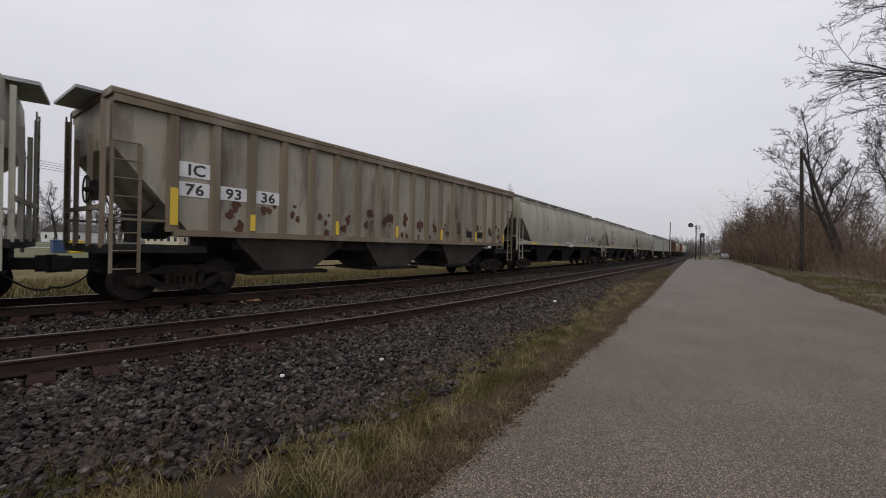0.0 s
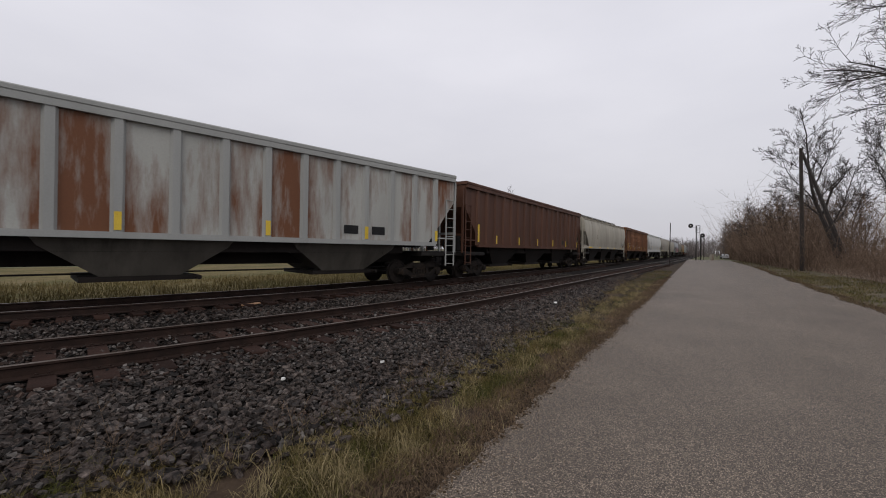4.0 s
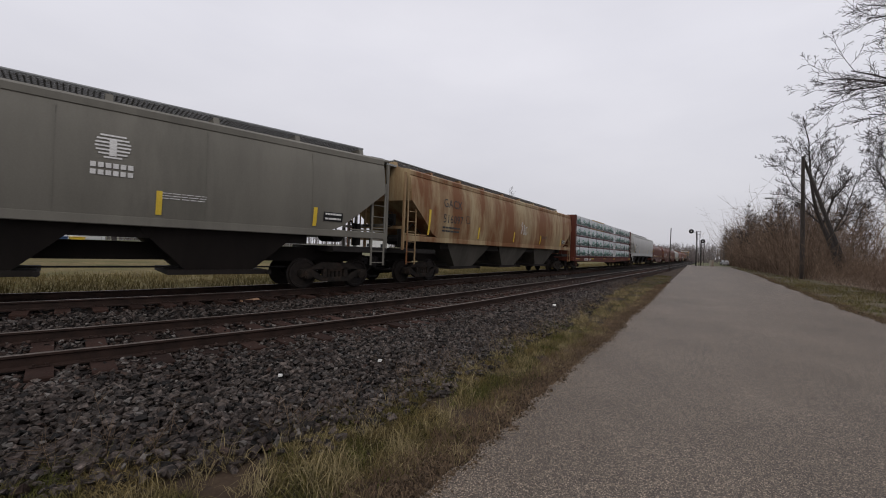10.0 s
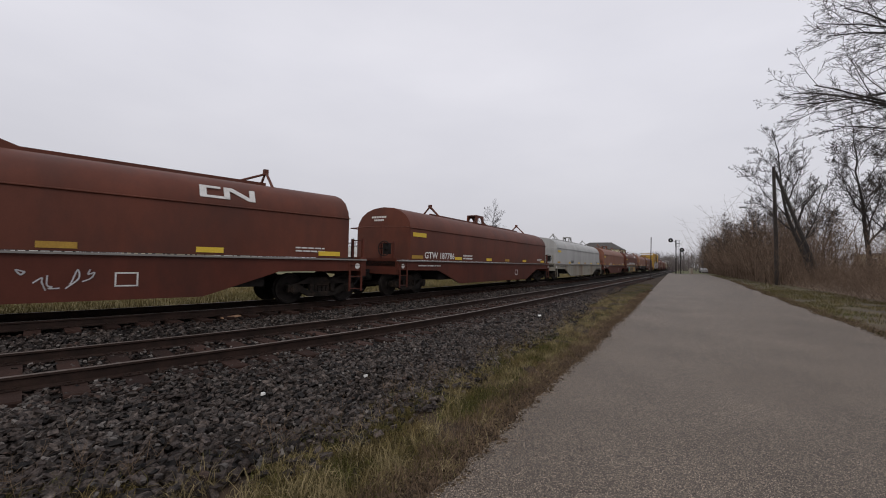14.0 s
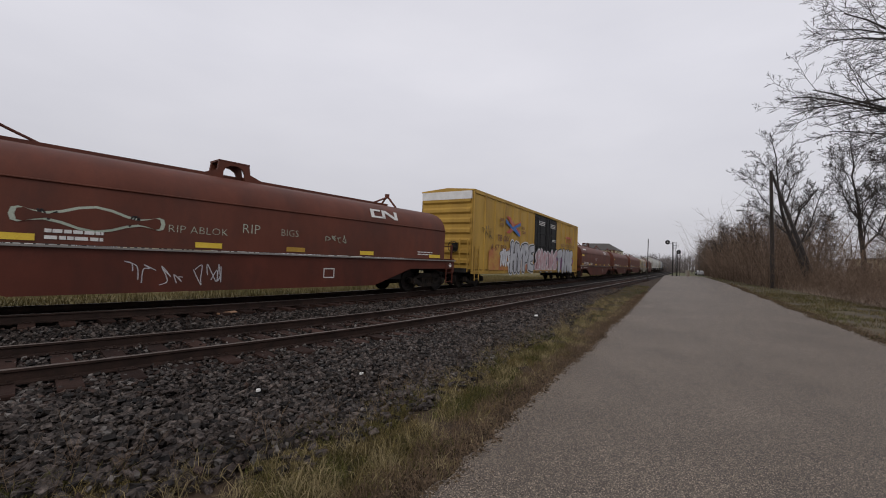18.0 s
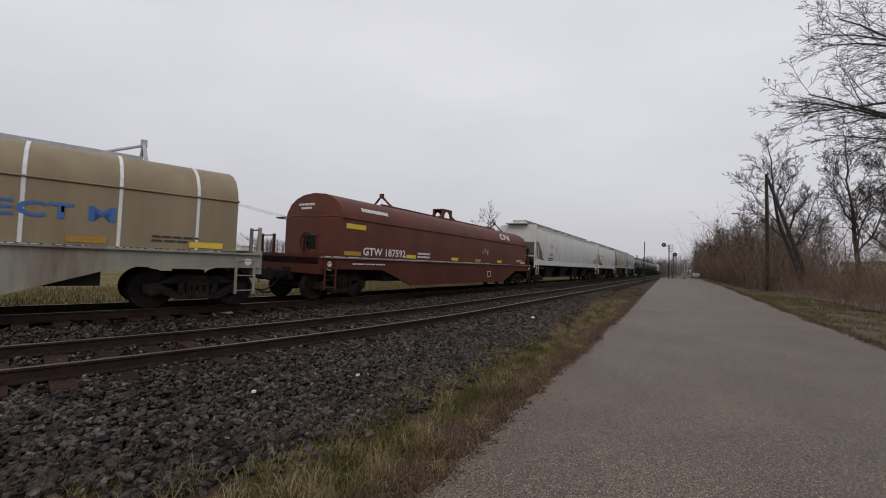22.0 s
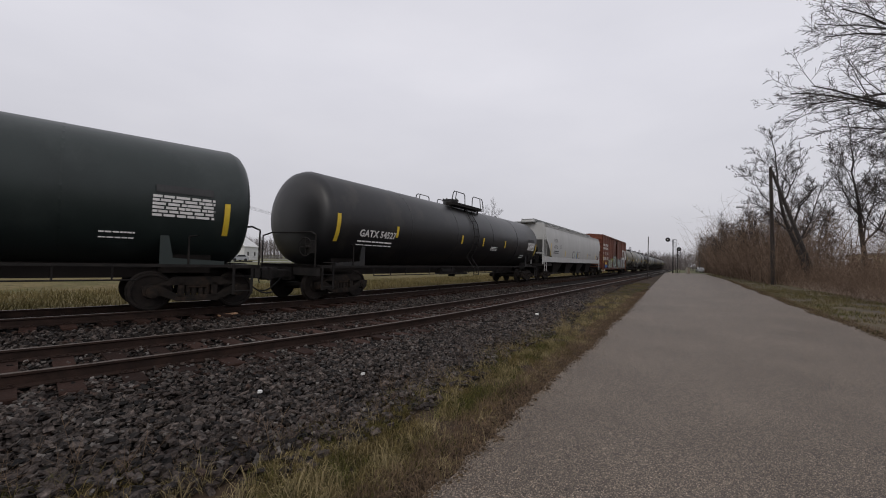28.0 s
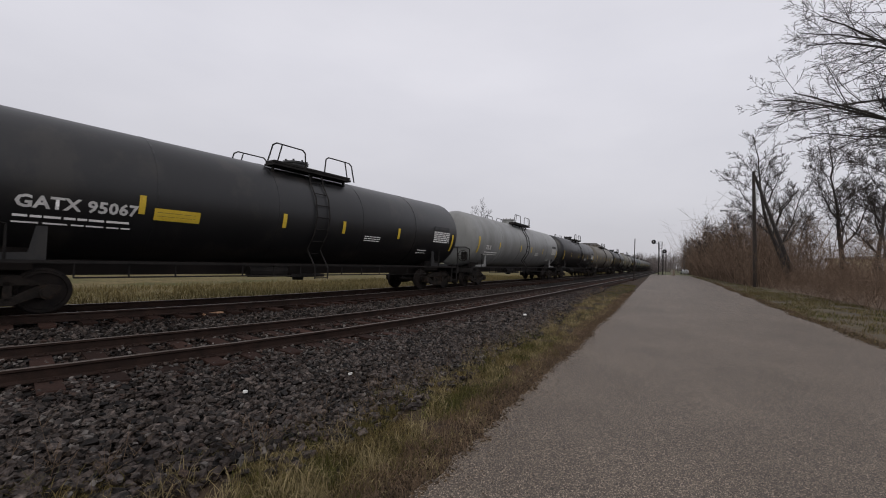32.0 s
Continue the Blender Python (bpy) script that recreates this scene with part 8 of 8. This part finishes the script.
# ---- parked car near the crossing ----
carp = mat("silver_car_paint", (0.34, 0.35, 0.36), (0.42, 0.43, 0.44), 1, 0.25, bump=0)


def parked(at, label):
    c = thing("parked_car", label, "car", "parked cars", at=at)
    prof = [(-2.2, 0.35), (2.2, 0.35), (2.25, 0.75), (2.05, 0.92), (1.1, 1.0), (0.55, 1.45), (-1.1, 1.48), (-1.75, 1.05), (-2.2, 0.95)]
    part("body", Mesh().slab(prof, -0.85, 0.85), carp, c)
    part("windows", Mesh().slab([(0.98, 1.03), (0.5, 1.38), (-1.05, 1.41), (-1.6, 1.06)], -0.865, 0.865), M_GLASSDARK, c)
    part("windscreen", Mesh().plate([(-0.7, 1.08, 1.03), (0.7, 1.08, 1.03), (0.66, 0.6, 1.42), (-0.66, 0.6, 1.42)], (0, 0.03, 0.03)), M_GLASSDARK, c)
    for sx in (-0.86, 0.86):
        for y in (-1.35, 1.35):
            w = part("wheel", Mesh().cyl((sx - 0.1, y, 0.33), (sx + 0.02, y, 0.33), 0.33, 16), M_BLACKPAINT, c)
            part("rim", Mesh().cyl((sx - 0.05, y, 0.33), (sx + 0.03, y, 0.33), 0.2, 12), M_GALV, w)
    return c


parked(pose(5.6, 142, -0.08, 0, 0, 4), "silver car waiting at the far crossing")
parked(pose(-84, 55, -0.05, 0, 0, 185), "pale car parked on the street before the church")
parked(pose(-150, 38, -0.1, 0, 0, 100), "silver car parked by the far houses")


# ---- houses and church beyond the lawn ----
def house(name, at, w, d, h, roof_h, wall, roof, label, category="house", wins=4, hip=False):
    b = thing(name, label, category, "buildings beyond the tracks", at=at)
    part("wall", Mesh().box(-w / 2, w / 2, -d / 2, d / 2, 0, h), wall, b)
    m = Mesh()
    if hip:
        m.v = [(-w / 2 - 0.4, -d / 2 - 0.4, h), (w / 2 + 0.4, -d / 2 - 0.4, h), (w / 2 + 0.4, d / 2 + 0.4, h), (-w / 2 - 0.4, d / 2 + 0.4, h), (-w / 4, 0, h + roof_h), (w / 4, 0, h + roof_h)]
        m.f = [(0, 1, 5, 4), (1, 2, 5), (2, 3, 4, 5), (3, 0, 4), (3, 2, 1, 0)]
    else:
        m.loft([[(-w / 2 - 0.3, y, h - 0.05), (w / 2 + 0.3, y, h - 0.05), (w / 2 + 0.3, y, h + 0.1), (0, y, h + roof_h), (-w / 2 - 0.3, y, h + 0.1)] for y in (-d / 2 - 0.3, d / 2 + 0.3)])
    part("roof", m, roof, b)
    for side, axis in ((w / 2, 0), (-d / 2, 1)):
        n = wins
        span = d if axis == 0 else w
        for k in range(n):
            u = -span / 2 + (k + 0.5) * span / n
            for z in ([1.0] if h < 4.5 else [1.0, h - 2.0]):
                if axis == 0:
                    o = part("window", Mesh().box(side - 0.02, side + 0.05, u - 0.5, u + 0.5, z, z + 1.3), M_SIDING, b)
                    part("pane", Mesh().box(side, side + 0.07, u - 0.42, u + 0.42, z + 0.08, z + 1.22), M_GLASSDARK, o)
                else:
                    o = part("window", Mesh().box(u - 0.5, u + 0.5, side - 0.05, side + 0.02, z, z + 1.3), M_SIDING, b)
                    part("pane", Mesh().box(u - 0.42, u + 0.42, side - 0.07, side, z + 0.08, z + 1.22), M_GLASSDARK, o)
    return b


church = house("church", pose(-118, 57, 0, 0, 0, 27), 9, 20, 5.0, 4.2, M_CREAM, M_SHINGLE, "cream church with dark roof and pointed steeple", "church", 5)
part("tower", Mesh().box(1.5, 5.0, 8.0, 11.5, 0, 9.6), M_CREAM, church)
sp = Mesh()
sp.loft([[(3.25 + k * math.cos(a), 9.75 + k * math.sin(a), z) for a in [i * math.pi / 4 + math.pi / 8 for i in range(8)]] for k, z in ((2.2, 9.6), (1.5, 11.5), (0.04, 20.0))])
part("steeple", sp, M_SHINGLE, church, "slim dark pointed spire")
house("annex", pose(-108, 70, 0, 0, 0, 30), 9, 8, 3.6, 3.4, M_SIDING, M_SIDING, "white gabled house beside the church", wins=2)
house("apartment_building", pose(-34, 210, 0, 0, 0, -4), 20, 16, 9.0, 3.6, M_CREAM, M_SHINGLE, "cream building with dark hipped roof behind the train", "building", 4, True)
house("far_house", pose(-160, 44, 0, 0, 0, 20), 12, 9, 3.2, 2.4, M_SIDING, M_SHINGLE, "low white house before the woods", wins=3)
house("far_house", pose(-150, 12, 0, 0, 0, -10), 14, 9, 3.2, 2.2, M_SIDING, M_SHINGLE, "long white house before the woods", wins=3)
house("far_house", pose(-140, 92, 0, 0, 0, 40), 10, 9, 3.4, 2.6, M_CREAM, M_SHINGLE, "cream house beyond the street", wins=2)
house("far_house", pose(-100, 108, 0, 0, 0, 40), 14, 10, 4.0, 2.0, M_SIDING, M_SIDING, "white shed beyond the field", wins=3)
house("yellow_block", pose(26.5, 72, 0.9, 0, 0, -14), 14, 9, 2.7, 0.5, M_CREAM, M_SHINGLE, "pale yellow building glimpsed behind the thicket", "building", 5, True)

for (x, y), mt, word in (((-57.4, 16.0), M_YELLOW, "yellow"), ((-57.9, 14.7), M_GREENBOX, "dark blue")):
    b = thing("litter_bin", word + " bin standing on the lawn", "bin", "bins on the lawn", at=pose(x, y, -0.12))
    part("body", Mesh().box(-0.5, 0.5, -0.55, 0.55, 0, 1.25, 0.06), mt, b)
    part("lid", Mesh().box(-0.55, 0.55, -0.6, 0.6, 1.25, 1.36, 0.05), mt, b)

# fence along the park
fence = thing("chain_fence", "low grey fence along the far side of the street", "fence", at=pose(0, 0, 0))
for k in range(46):
    y = -40 + k * 3.2
    part("post", shared("fencepost", lambda: Mesh().cyl((0, 0, -0.1), (0, 0, 1.3), 0.04, 5).build("post")), M_GALV, fence, at=pose(-96, y, -0.1))
for z in (0.35, 0.75, 1.2):
    part("rail", Mesh().cyl((-96, -40, z), (-96, 104, z), 0.025, 5), M_GALV, fence)

# power line
poles = [(-58.7, 12.1, 10.3), (-93, 59, 15.0), (-104, 100, 14.0)]
tops = []
for x, y, h in poles:
    u = thing("utility_pole", "weathered timber utility pole beyond the tracks", "utility pole", "utility poles", at=pose(x, y, -0.1, 0, 1.5))
    part("pole", Mesh().cyl((0, 0, 0), (0, 0, h), 0.17, 10, 0.11), M_WOODPOLE, u)
    part("crossarm", Mesh().box(-1.1, 1.1, -0.06, 0.06, h - 0.8, h - 0.66), M_WOODPOLE, u)
    for ix in (-1.0, -0.4, 0.4, 1.0):
        part("insulator", Mesh().cyl((ix, 0, h - 0.66), (ix, 0, h - 0.5), 0.05, 6), M_GALV, u)
    tops.append((x, y, h - 0.55))
tops.insert(0, (-40, -60, 12.0))
for k in range(4):
    w = Mesh()
    for (x0, y0, z0), (x1, y1, z1) in zip(tops, tops[1:]):
        pts = []
        for i in range(9):
            t = i / 8
            pts.append((x0 + (x1 - x0) * t + (k - 1.5) * 0.6, y0 + (y1 - y0) * t, z0 + (z1 - z0) * t - 3.2 * t * (1 - t) - 0.35 * k))
        w.pipe(pts, 0.025, 4)
    tagged(part("power_line", w, M_BLACKPAINT, None), "thin dark wire strung between the utility poles", "wire", "wires of the power line")


# ---- motion ----
def motions():
    """The train rolls towards and past the camera at an even speed."""
    for car, centre, reach in TRAIN:
        walk(car, [(i * 0.25, chord_pose(centre - SPEED * (i * 0.25 - PASS_AT), TRAIN_OFF, TRAIN_TOP, reach)) for i in range(129)])


motions()
